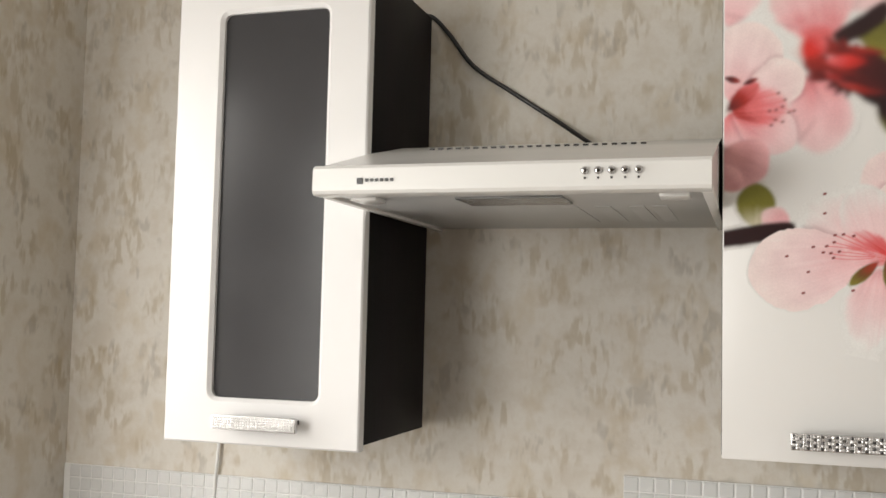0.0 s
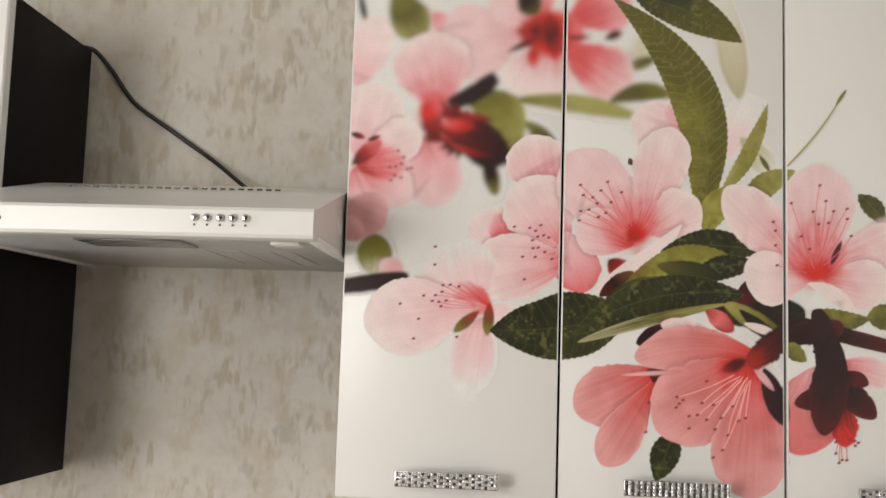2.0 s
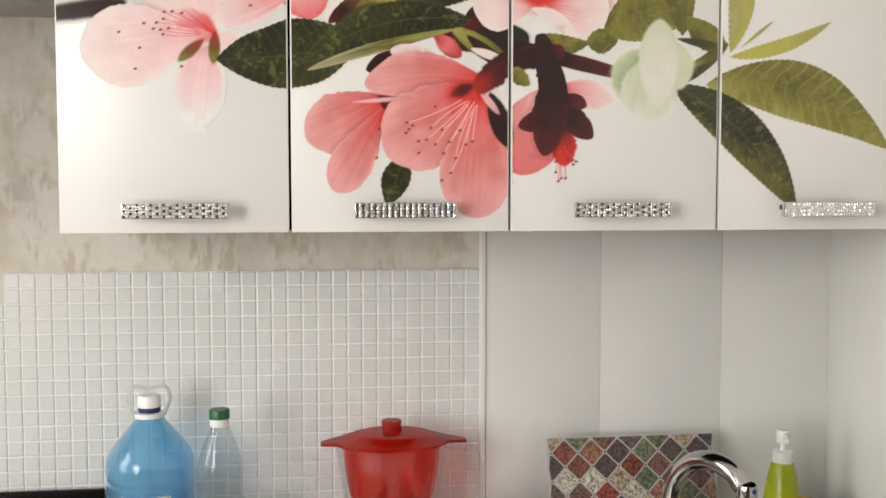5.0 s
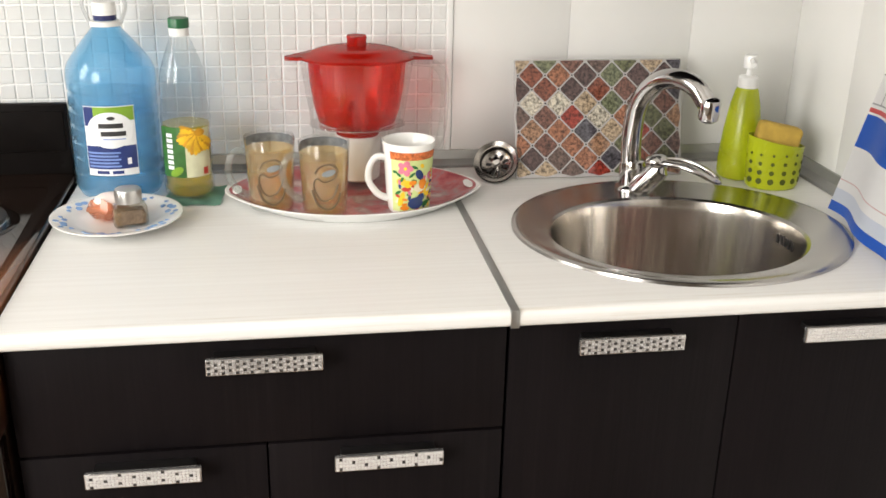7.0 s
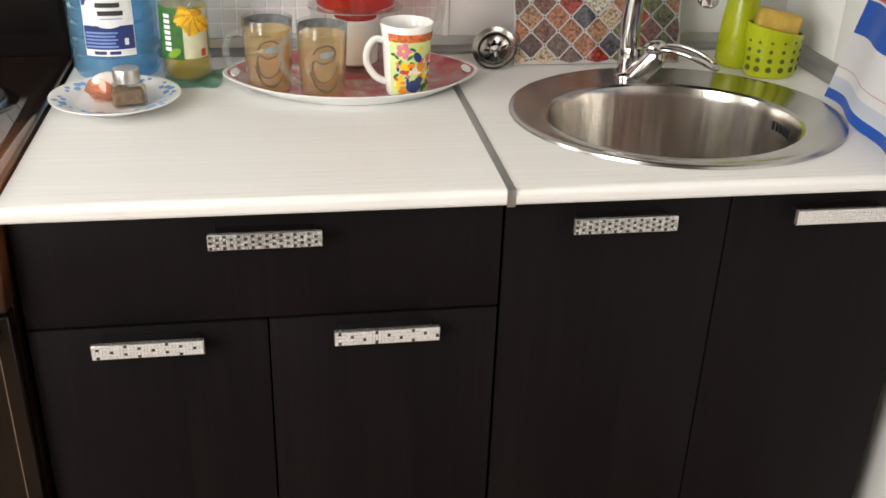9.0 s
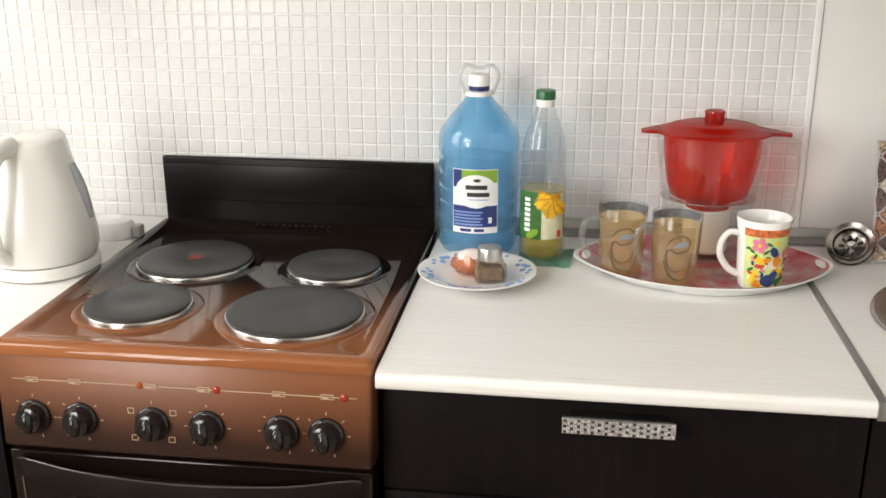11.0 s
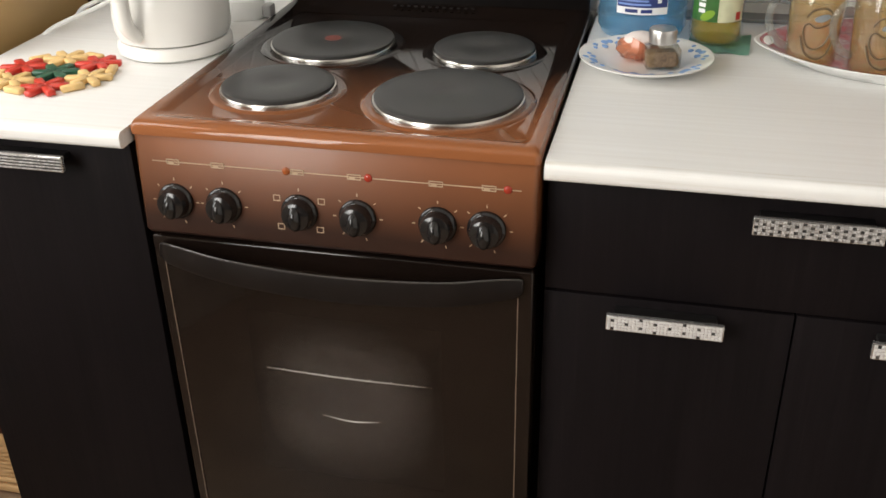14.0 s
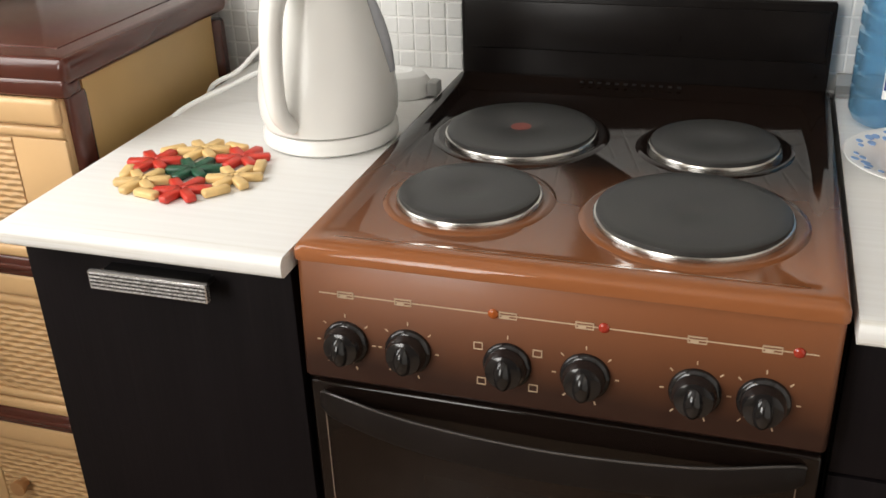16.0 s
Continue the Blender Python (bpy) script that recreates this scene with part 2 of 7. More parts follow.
WALLPAPER, COUNTER, WENGE, STEEL = make_wallpaper(), make_counter(), make_wenge(), make_steel()
EDGE = make_counter("worktop_edge_wood", 3.6)
DOOR_WHITE = plain("gloss_white_front", (0.76, 0.75, 0.73), 0.30, vary=0.015, scale=4, bumps=0.015)
MATT_WHITE = plain("matt_white_front", (0.70, 0.69, 0.68), 0.35, vary=0.02, scale=6, bumps=0.03)
TILE_WHITE = plain("mosaic_white", (0.69, 0.695, 0.68), 0.26, vary=0.03, scale=14, bumps=0.04)
GROUT = plain("mosaic_groove", (0.82, 0.82, 0.80), 0.6, vary=0.06, scale=40)
PVC = plain("white_wall_panel", (0.75, 0.745, 0.72), 0.3, vary=0.03, scale=5, bumps=0.04)
TRIM_WHITE = plain("white_plastic_trim", (0.80, 0.80, 0.78), 0.3, vary=0.02)
CEIL = plain("ceiling_paint", (0.80, 0.79, 0.77), 0.8, vary=0.03, scale=3)
FAR_WALL = plain("brown_wall", (0.24, 0.20, 0.16), 0.7, vary=0.1, scale=3)
FLOOR = plain("lino_floor", (0.30, 0.21, 0.14), 0.4, vary=0.2, scale=8)
CHROME = plain("chrome", (0.50, 0.49, 0.485), 0.10, 1.0, vary=0.02, bumps=0)
ALU = plain("aluminium_strip", (0.33, 0.33, 0.32), 0.35, 0.8, vary=0.06)
HOOD_WHITE = plain("hood_enamel", (0.74, 0.735, 0.71), 0.25, vary=0.015, scale=5, bumps=0.03)
HOOD_GREY = plain("hood_filter_grey", (0.50, 0.50, 0.49), 0.4, 0.3, vary=0.05, scale=12)
BLACK = plain("black_plastic", (0.012, 0.011, 0.011), 0.3, vary=0.2)
BLACK_GLOSS = plain("black_gloss", (0.010, 0.009, 0.009), 0.12, vary=0.1, bumps=0)
KETTLE_WHITE = plain("kettle_plastic", (0.78, 0.77, 0.735), 0.25, vary=0.03, scale=8)
GREY_BLUE = plain("grey_blue_plastic", (0.16, 0.18, 0.22), 0.35)
CAST = plain("cast_iron_plate", (0.036, 0.036, 0.035), 0.42, 0.15, vary=0.15, scale=20, bumps=0.15)
FROST = plain("smoked_glass_pane", (0.048, 0.047, 0.049), 0.2, vary=0.12, scale=4, bumps=0, spec=0.3)
CLEAR = glassy("clear_glass", (0.95, 0.96, 0.955), 0.03, 0.02)
CLEAR_PET = glassy("clear_pet", (0.965, 0.975, 0.97), 0.03, 0.015, 0.5)

# ---- the room ----
def structure(name, bm, mat, label, smooth=40):
    ob = part(name, bm, mat, None, smooth=smooth)
    return tagged(ob, label, name.split("_")[0], kind="structure")


structure("floor", box(-1.35, 1.35, -5.1, 0.1, -0.1, 0.0, 0), FLOOR, "brown linoleum kitchen floor, mostly hidden")
structure("ceiling", box(-1.35, 1.35, -5.1, 0.1, 2.62, 2.7, 0), CEIL, "white painted kitchen ceiling")
back_wall = structure("wall_north", box(-1.25, 1.25, 0.002, 0.12, 0, 2.62, 0), WALLPAPER, "back wall with beige flecked wallpaper")
ww = join(box(-1.37, -1.25, -0.45, 0.12, 0, 2.62, 0), box(-1.37, -1.25, -1.83, -1.12, 0, 2.62, 0), box(-1.37, -1.25, -5.0, -3.09, 0, 2.62, 0), box(-1.37, -1.25, -3.09, -1.83, 0, 0.90, 0), box(-1.37, -1.25, -3.09, -1.83, 2.20, 2.62, 0), box(-1.37, -1.25, -1.12, -0.45, 0, 0.90, 0), box(-1.37, -1.25, -1.12, -0.45, 2.20, 2.62, 0))
structure("wall_west", ww, WALLPAPER, "side wall with beige flecked wallpaper and a window")
right_wall = structure("wall_east", box(1.25, 1.37, -5.0, 0.12, 0, 2.62, 0), PVC, "side wall clad in white panels")
# unseen end wall, its depth and dark colour chosen to dim glossy reflections
structure("wall_south", box(-1.25, 1.25, -5.1, -5.0, 0, 2.62, 0), FAR_WALL, "unseen brown wall behind the camera, set far back for dark reflections")
# frames and panes for the two assumed, unseen openings
for nm, y0, y1 in (("unseen_window_1", -1.12, -0.45), ("unseen_window_2", -3.09, -1.83)):
    win = thing(nm, (-1.31, (y0 + y1) / 2, 0.90), "unseen white framed kitchen window, assumed for the daylight", "window", kind="structure")
    part("window_frame", join(box(-1.36, -1.30, y0, y0 + 0.05, 0.90, 2.20), box(-1.36, -1.30, y1 - 0.05, y1, 0.90, 2.20), box(-1.36, -1.30, y0 + 0.05, y1 - 0.05, 0.90, 0.95), box(-1.36, -1.30, y0 + 0.05, y1 - 0.05, 2.15, 2.20)), TRIM_WHITE, win)
    pane = part("pane", box(-1.334, -1.330, y0 + 0.05, y1 - 0.05, 0.95, 2.15, 0), CLEAR, win)
    pane.visible_shadow = False

# white wall panels between worktop and wall cupboards
for k, (x0, x1) in enumerate(((0.622, 0.823), (0.823, 1.042), (1.042, 1.248))):
    part("panel", box(x0 + 0.0002, x1 - 0.0002, -0.008, 0.001, 0.80, 1.62, 0.0006), PVC, back_wall)
for k, (y0, y1) in enumerate(((-0.20, -0.008), (-0.42, -0.20), (-0.64, -0.42), (-0.86, -0.64))):
    part("panel", box(1.242, 1.251, y0 + 0.0002, y1 - 0.0002, 0.80, 2.0, 0.0006), PVC, right_wall)
structure("trim_panel_edge", box(0.611, 0.6215, -0.011, 0.0015, 0.80, 1.62, 0.002), TRIM_WHITE, "white plastic strip edging the wall panels")
# aluminium strip along the back of the worktops
def back_strip(x0, x1):
    bm = bmesh.new()
    vs = [[bm.verts.new((x, y, z)) for y, z in ((-0.008, 0.886), (-0.012, 0.886), (-0.018, 0.872), (-0.034, 0.866), (-0.034, 0.8605), (-0.008, 0.8605))] for x in (x0, x1)]
    for k in range(6):
        bm.faces.new((vs[0][k], vs[0][(k + 1) % 6], vs[1][(k + 1) % 6], vs[1][k]))
    bm.faces.new(vs[0])
    bm.faces.new(vs[1])
    return bm
structure("trim_worktop_back", back_strip(0.004, 1.24), ALU, "grey aluminium strip closing the worktop against the wall")
side_strip = moved(back_strip(0.03, 0.60), Matrix.Translation((1.25, 0, 0)) @ Matrix.Rotation(radians(-90), 4, "Z"))
structure("trim_worktop_side", side_strip, ALU, "grey aluminium strip along the side wall")


# ---- cupboards ----
FACET = make_islands("crystal_facets", [(0.48, 0.47, 0.46), (0.40, 0.39, 0.38), (0.66, 0.65, 0.64), (0.30, 0.29, 0.28)], 0.25, 0.4)
STONE_DARK = make_islands("dark_stones", [(0.05, 0.045, 0.045), (0.10, 0.095, 0.09), (0.03, 0.03, 0.03)], 0.25, 0.3)
FACET_LIGHT = make_islands("crystal_facets_light", [(0.74, 0.73, 0.72), (0.64, 0.63, 0.62), (0.78, 0.77, 0.76), (0.70, 0.69, 0.68)], 0.2, 0.3)
HANDLE_BODY = plain("handle_silver", (0.55, 0.54, 0.53), 0.25, 0.8, vary=0.05)


def handle(parent, x, y, z, w=0.137, h=0.021, light=False, style=0):
    """A bar set with small cut stones, on two posts. y: the plane of the front behind it."""
    yb = y - 0.024
    bar = box(x - w / 2, x + w / 2, yb - 0.007, yb, z - h / 2, z + h / 2, 0.001)
    ob = part("handle", bar, HANDLE_BODY, parent, "silver bar handle set with glittering stones")
    part("bracket", box(x - w * 0.44, x + w * 0.44, yb - 0.001, y + 0.001, z - 0.001, z + 0.006, 0.001), BLACK, ob, "dark mounting bracket")
    bm = bmesh.new()
    rows, cols = {0: (5, 32), 1: (4, 34), 2: (9, 40)}[style]
    dx, dz = (w - 0.003) / cols, (h - 0.002) / rows
    rnd = random.Random(int(x * 977 + z * 131))
    for i in range(cols):
        for j in range(rows):
            cx, cz = x - w / 2 + 0.0015 + (i + 0.5) * dx, z - h / 2 + 0.001 + (j + 0.5) * dz
            a, b = dx * 0.47, dz * 0.47
            q = [bm.verts.new((cx + sx * a, yb - 0.0072, cz + sz * b)) for sx, sz in ((-1, -1), (1, -1), (1, 1), (-1, 1))]
            tip = bm.verts.new((cx + rnd.uniform(-0.4, 0.4) * a, yb - 0.0072 - 0.0009, cz + rnd.uniform(-0.4, 0.4) * b))
            dark = False if light == 2 else (i % 4 == 1 and (j + i // 4) % 3 == 0) if light else j % 2 == 1 if style == 2 else (i % 2 == 0 and (j + i // 2) % 2 == 0) if style == 0 else i % 2 == 0
            for k in range(4):
                bm.faces.new((q[k], q[(k + 1) % 4], tip)).material_index = 1 if dark else 0
    part("stone_inlay", bm, [FACET_LIGHT if light else FACET, STONE_DARK], ob, "faceted mirror and white stones", 1, kind="stuff")
    return ob


def carcass(u, x0, x1, yf, yb, z0, z1, top=True, t=0.016):
    """The boards of an open cupboard box: two sides, bottom, top and a thin back."""
    part("side_board", box(x0, x0 + t, yf, yb, z0, z1, 0.0008), WENGE, u, "dark wenge board")
    part("side_board", box(x1 - t, x1, yf, yb, z0, z1, 0.0008), WENGE, u, "dark wenge board")
    part("bottom_board", box(x0 + t, x1 - t, yf, yb, z0, z0 + t, 0.0008), WENGE, u)
    part("back_board", box(x0 + t, x1 - t, yb - 0.004, yb, z0 + t, z1 - t, 0), WENGE, u)
    if top:
        part("top_board", box(x0 + t, x1 - t, yf, yb, z1 - t, z1, 0.0008), WENGE, u)
    else:
        part("rail", box(x0 + t, x1 - t, yf, yf + 0.016, z1 - 0.09, z1, 0.0008), WENGE, u)


UP_Z0, UP_Z1, UP_Y = 1.412, 2.122, -0.318
upper_doors = []
for x0, note in ((0.001, "beside the hood"), (0.601, "in the corner")):
    u = thing("wall_cupboard", (x0 + 0.3, -0.15, UP_Z0), "glossy white two-door wall cupboard with blossom print " + note, "cupboard", "blossom wall cupboards")
    carcass(u, x0, x0 + 0.598, -0.300, -0.004, UP_Z0 + 0.002, UP_Z1)
    for k in (0, 1):
        a = x0 + 0.3 * k + 0.0012
        d = part("door", box(a, a + 0.2966, UP_Y, -0.3012, UP_Z0, UP_Z1, 0.0012), DOOR_WHITE, u, "glossy white door with printed blossom")
        handle(d, a + 0.152, UP_Y, 1.442, light=2 * (x0 > 0.5 and k == 1), style=k)
        upper_doors.append((d, a, a + 0.2966))

# cupboard with a framed smoked-glass door
g = thing("glass_wall_cupboard", (-0.66, -0.15, 1.394), "narrow wall cupboard, white framed door with smoked glass", "cupboard")
carcass(g, -0.824, -0.5035, -0.300, -0.028, 1.396, 2.113)
part("shelf", box(-0.80, -0.52, -0.28, -0.01, 1.75, 1.766, 0.001), WENGE, g)


def rounded_frame(x0, x1, z0, z1, ix0, ix1, iz0, iz1, y0, y1, r=0.012, n=5):
    """A flat door frame with a rounded opening and an inner bevel."""
    bm = bmesh.new()
    def loop(a, b, c, d, rad, y):
        pts = []
        for cx, cz, s in ((b - rad, d - rad, 0), (a + rad, d - rad, 90), (a + rad, c + rad, 180), (b - rad, c + rad, 270)):
            for k in range(n + 1):
                an = radians(s + 90 * k / n)
                pts.append(bm.verts.new((cx + rad * math.cos(an), y, cz + rad * math.sin(an))))
        return pts
    loops = [loop(x0, x1, z0, z1, 0.002, y1), loop(x0, x1, z0, z1, 0.002, y0 + 0.0025), loop(x0 + 0.0025, x1 - 0.0025, z0 + 0.0025, z1 - 0.0025, 0.002, y0),
             loop(ix0 - 0.006, ix1 + 0.006, iz0 - 0.006, iz1 + 0.006, r + 0.006, y0), loop(ix0, ix1, iz0, iz1, r, y0 + 0.005), loop(ix0, ix1, iz0, iz1, r, y1)]
    for a, b in zip(loops, loops[1:] + loops[:1]):
        for k in range(len(a)):
            bm.faces.new((a[k], a[(k + 1) % len(a)], b[(k + 1) % len(a)], b[k]))
    return bm


gd = part("door", rounded_frame(-0.826, -0.5025, 1.388, 2.115, -0.748, -0.570, 1.457, 2.050, UP_Y - 0.002, -0.301), MATT_WHITE, g, "matt white moulded door frame", 30)
part("pane", box(-0.752, -0.566, -0.309, -0.305, 1.453, 2.054, 0), FROST, gd, "dark smoked glass pane")
handle(gd, -0.657, UP_Y - 0.002, 1.424, light=2)
for z in (1.412, 2.09):
    part("screw_cap", lathe([(0, -0.001), (0.004, -0.001), (0.004, 0.0)], (0, 0, 0), 12), BLACK, g).matrix_basis = Matrix.Translation(Vector((-0.5025, -0.275, z)) - ORIGIN[g]) @ Matrix.Rotation(radians(-90), 4, "Y")

# ---- base units ----
BASE_Y = -0.582


def base_unit(x0, x1, name, label, fronts, yf=BASE_Y):
    """fronts: (x0, x1, z0, z1, handle z, handle x or None)."""
    u = thing(name, ((x0 + x1) / 2, -0.28, 0.0), label, "cupboard", "base units")
    carcass(u, x0, x1, yf + 0.018, -0.05, 0.10, 0.8378, top=False)
    part("plinth", box(x0, x1, yf + 0.06, yf + 0.075, 0.0, 0.099, 0.001), WENGE, u)
    for a, b, z0, z1, hz, nm, light in fronts:
        d = part(nm, box(a + 0.0012, b - 0.0012, yf, yf + 0.0165, z0, z1, 0.001), WENGE, u)
        handle(d, (a + b) / 2 + (0.010 if a < -0.5 else 0.0), yf, hz, light=light, style=2 if a < -0.5 else int(a * 10) % 2)
    return u


base_unit(0.003, 0.602, "drawer_base_unit", "dark wenge base unit with a wide drawer and two doors", [(0.003, 0.602, 0.677, 0.834, 0.801, "drawer_front", False), (0.003, 0.3, 0.105, 0.673, 0.656, "door", True), (0.3, 0.602, 0.105, 0.673, 0.656, "door", True)])
base_unit(0.604, 1.205, "sink_base_unit", "dark wenge sink unit with two tall doors", [(0.604, 0.908, 0.105, 0.834, 0.801, "door", False), (0.908, 1.205, 0.105, 0.834, 0.801, "door", 2)])
base_unit(-0.834, -0.516, "narrow_base_unit", "narrow dark wenge base unit with one door", [(-0.834, -0.516, 0.105, 0.834, 0.812, "door", False)], yf=-0.602)


def worktop(x0, x1, yf, z0, z1, hole=None):
    """A slab with a rolled front edge, and an oval hole where a sink drops in."""
    prof = []
    r = 0.009
    for k in range(7):
        a = radians(90 * k / 6)
        prof.append((yf + r - r * math.sin(a), z1 - r + r * math.cos(a)))
    for k in range(5):
        a = radians(90 * k / 4)
        prof.append((yf + 0.006 - 0.006 * math.cos(a), z0 + 0.006 - 0.006 * math.sin(a)))
    ye = yf + 0.02
    nose = bmesh.new()
    pts = prof + [(ye, z0), (ye, z1)]
    ends = [[nose.verts.new((x, y, z)) for y, z in pts] for x in (x0, x1)]
    n = len(pts)
    for k in range(n):
        nose.faces.new((ends[0][k], ends[0][(k + 1) % n], ends[1][(k + 1) % n], ends[1][k]))
    nose.faces.new(ends[0])
    nose.faces.new(ends[1])
    if hole is None:
        return box(x0, x1, ye, -0.006, z0, z1, 0), nose
    cx, cy, rx, ry = hole
    bm = bmesh.new()
    seg, yb = 64, -0.006
    def edge(k):
        a = 2 * math.pi * (k + 0.5) / seg
        dx, dy = math.cos(a), math.sin(a)
        s = min(((x1 - cx) if dx > 0 else (cx - x0)) / max(abs(dx), 1e-6), ((yb - cy) if dy > 0 else (cy - ye)) / max(abs(dy), 1e-6))
        return cx + s * dx, cy + s * dy, cx + rx * dx, cy + ry * dy
    rings = [[], [], [], []]
    for k in range(seg):
        ox, oy, ix, iy = edge(k)
        for ring, p in zip(rings, ((ox, oy, z0), (ox, oy, z1), (ix, iy, z1), (ix, iy, z0))):
            ring.append(bm.verts.new(p))
    for a, b in zip(rings, rings[1:] + rings[:1]):
        for k in range(seg):
            bm.faces.new((a[k], a[(k + 1) % seg], b[(k + 1) % seg], b[k]))
    for px, py in ((x0, yb), (x1, yb), (x0, ye), (x1, ye)):
        near = sorted(rings[1], key=lambda v: (v.co.x - px) ** 2 + (v.co.y - py) ** 2)[:2]
        c = bm.verts.new((px, py, z1))
        bm.faces.new((near[0], near[1], c))
    return bm, nose


SINK = (0.908, -0.362)
for x0, x1, yf, hole, lab in ((0.004, 0.596, -0.621, None, "white wood-grain laminate worktop beside the cooker"),
                              (0.606, 1.240, -0.621, (SINK[0], SINK[1], 0.235, 0.205), "white wood-grain laminate worktop cut out for the sink"),
                              (-0.842, -0.5125, -0.630, None, "short white wood-grain laminate worktop under the kettle")):
    wt = thing("worktop", ((x0 + x1) / 2, -0.3, 0.838), lab, "worktop", "worktops")
    slab, nose = worktop(x0, x1, yf, 0.838, 0.860, hole)
    part("slab", slab, COUNTER, wt)
    part("front_edge", nose, EDGE, wt, "rolled laminate front edge")
js = join(box(0.5955, 0.6065, -0.6225, -0.034, 0.8375, 0.8612, 0.0008))
tagged(part("joint_strip", js, ALU), "grey aluminium strip joining two worktops", "strip")

# ---- cooker hood ----
hood = thing("cooker_hood", (-0.25, -0.25, 1.737), "flat white enamelled cooker hood between the cupboards", "cooker hood")
HX0, HX1 = -0.493, -0.003
prof = [(-0.002, 1.855), (-0.19, 1.853), (-0.335, 1.820), (-0.500, 1.7765), (-0.517, 1.7745), (-0.5225, 1.770), (-0.5235, 1.742), (-0.521, 1.738), (-0.515, 1.7365), (-0.498, 1.7365), (-0.498, 1.745), (-0.002, 1.745)]
bm = bmesh.new()
ends = [[bm.verts.new((x, y, z)) for y, z in prof] for x in (HX0, HX1)]
for k in range(len(prof)):
    bm.faces.new((ends[0][k], ends[0][(k + 1) % len(prof)], ends[1][(k + 1) % len(prof)], ends[1][k]))
bm.faces.new(ends[0])
bm.faces.new(ends[1])
part("body", bm, HOOD_WHITE, hood, smooth=30)
part("side_lip", box(HX0, HX0 + 0.012, -0.49, -0.004, 1.7365, 1.7452, 0.001), HOOD_WHITE, hood)
part("side_lip", box(HX1 - 0.012, HX1, -0.49, -0.004, 1.7365, 1.7452, 0.001), HOOD_WHITE, hood)
part("filter_panel", box(HX0 + 0.012, HX1 - 0.012, -0.47, -0.006, 1.7405, 1.7455, 0.001), HOOD_GREY, hood, "grey metal grease filter")
part("lamp_cover", box(-0.325, -0.185, -0.455, -0.375, 1.7375, 1.7408, 0.0015), glassy("lamp_plastic", (0.5, 0.5, 0.5), 0.2, 0.5), hood, "translucent grey lamp cover")
for x in (HX0 + 0.05, HX1 - 0.045):
    part("latch", join(box(x - 0.018, x + 0.018, -0.475, -0.435, 1.7345, 1.7405, 0.002), box(x - 0.008, x + 0.008, -0.440, -0.425, 1.735, 1.7405, 0.002)), HOOD_WHITE, hood, "white filter latch")
for x in (-0.21, -0.165, -0.12, -0.09):
    part("slot", box(x, x + 0.022, -0.33, -0.12, 1.7398, 1.7406, 0), HOOD_GREY, hood)
for k in range(24):
    part("vent_slot", box(-0.42 + 0.0135 * k, -0.4125 + 0.0135 * k, -0.275, -0.271, 1.8325, 1.8362, 0), BLACK, hood)
for k in range(5):
    x = -0.146 + 0.0155 * k
    b = part("button", moved(lathe([(0, 0.006), (0.003, 0.0055), (0.0046, 0.003), (0.005, 0.0)], (0, 0, 0), 16), Matrix.Translation((x, -0.5228, 1.7605)) @ Matrix.Rotation(radians(90), 4, "X")), CHROME, hood, "round silver push button")
    part("mark", box(x - 0.0012, x + 0.0012, -0.5240, -0.5233, 1.7505, 1.7530, 0), BLACK, b)
INK = plain("dark_print", (0.03, 0.03, 0.03), 0.4)
part("badge", join(box(-0.432, -0.424, -0.5242, -0.5233, 1.7495, 1.7575, 0), *[box(-0.421 + 0.0066 * k, -0.4165 + 0.0066 * k, -0.5242, -0.5233, 1.7525, 1.7565, 0) for k in range(6)]), INK, hood)
hood_cable = [(-0.525, -0.012, 2.125), (-0.505, -0.008, 2.118), (-0.475, -0.006, 2.085), (-0.43, -0.006, 2.027), (-0.36, -0.006, 1.978), (-0.28, -0.01, 1.924), (-0.215, -0.05, 1.876), (-0.18, -0.10, 1.857), (-0.155, -0.14, 1.858)]
tagged(part("hood_cable", tube(hood_cable, 0.004, 10), BLACK), "black mains cable running up from the cooker hood", "cable")

# ---- cooker ----
BACKP = plain("splash_panel_black", (0.008, 0.0065, 0.006), 0.3, vary=0.15, bumps=0.02, spec=0.12)

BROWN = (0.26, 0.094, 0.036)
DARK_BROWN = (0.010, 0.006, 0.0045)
stove = thing("electric_cooker", (-0.253, -0.3, 0.0), "brown enamelled electric cooker with four hotplates", "cooker")
SX0, SX1 = -0.5085, -0.0015
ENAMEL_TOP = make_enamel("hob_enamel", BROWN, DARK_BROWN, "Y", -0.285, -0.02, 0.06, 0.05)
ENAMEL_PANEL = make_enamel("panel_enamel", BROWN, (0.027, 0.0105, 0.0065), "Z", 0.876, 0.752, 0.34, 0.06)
BODY_DARK = plain("cooker_body_enamel", (0.030, 0.016, 0.011), 0.3, vary=0.15)
part("body", join(box(SX0 + 0.006, SX1 - 0.006, -0.575, -0.03, 0.09, 0.8525, 0.003), box(SX0 + 0.03, SX1 - 0.03, -0.55, -0.06, 0.0, 0.095, 0.003)), BODY_DARK, stove)


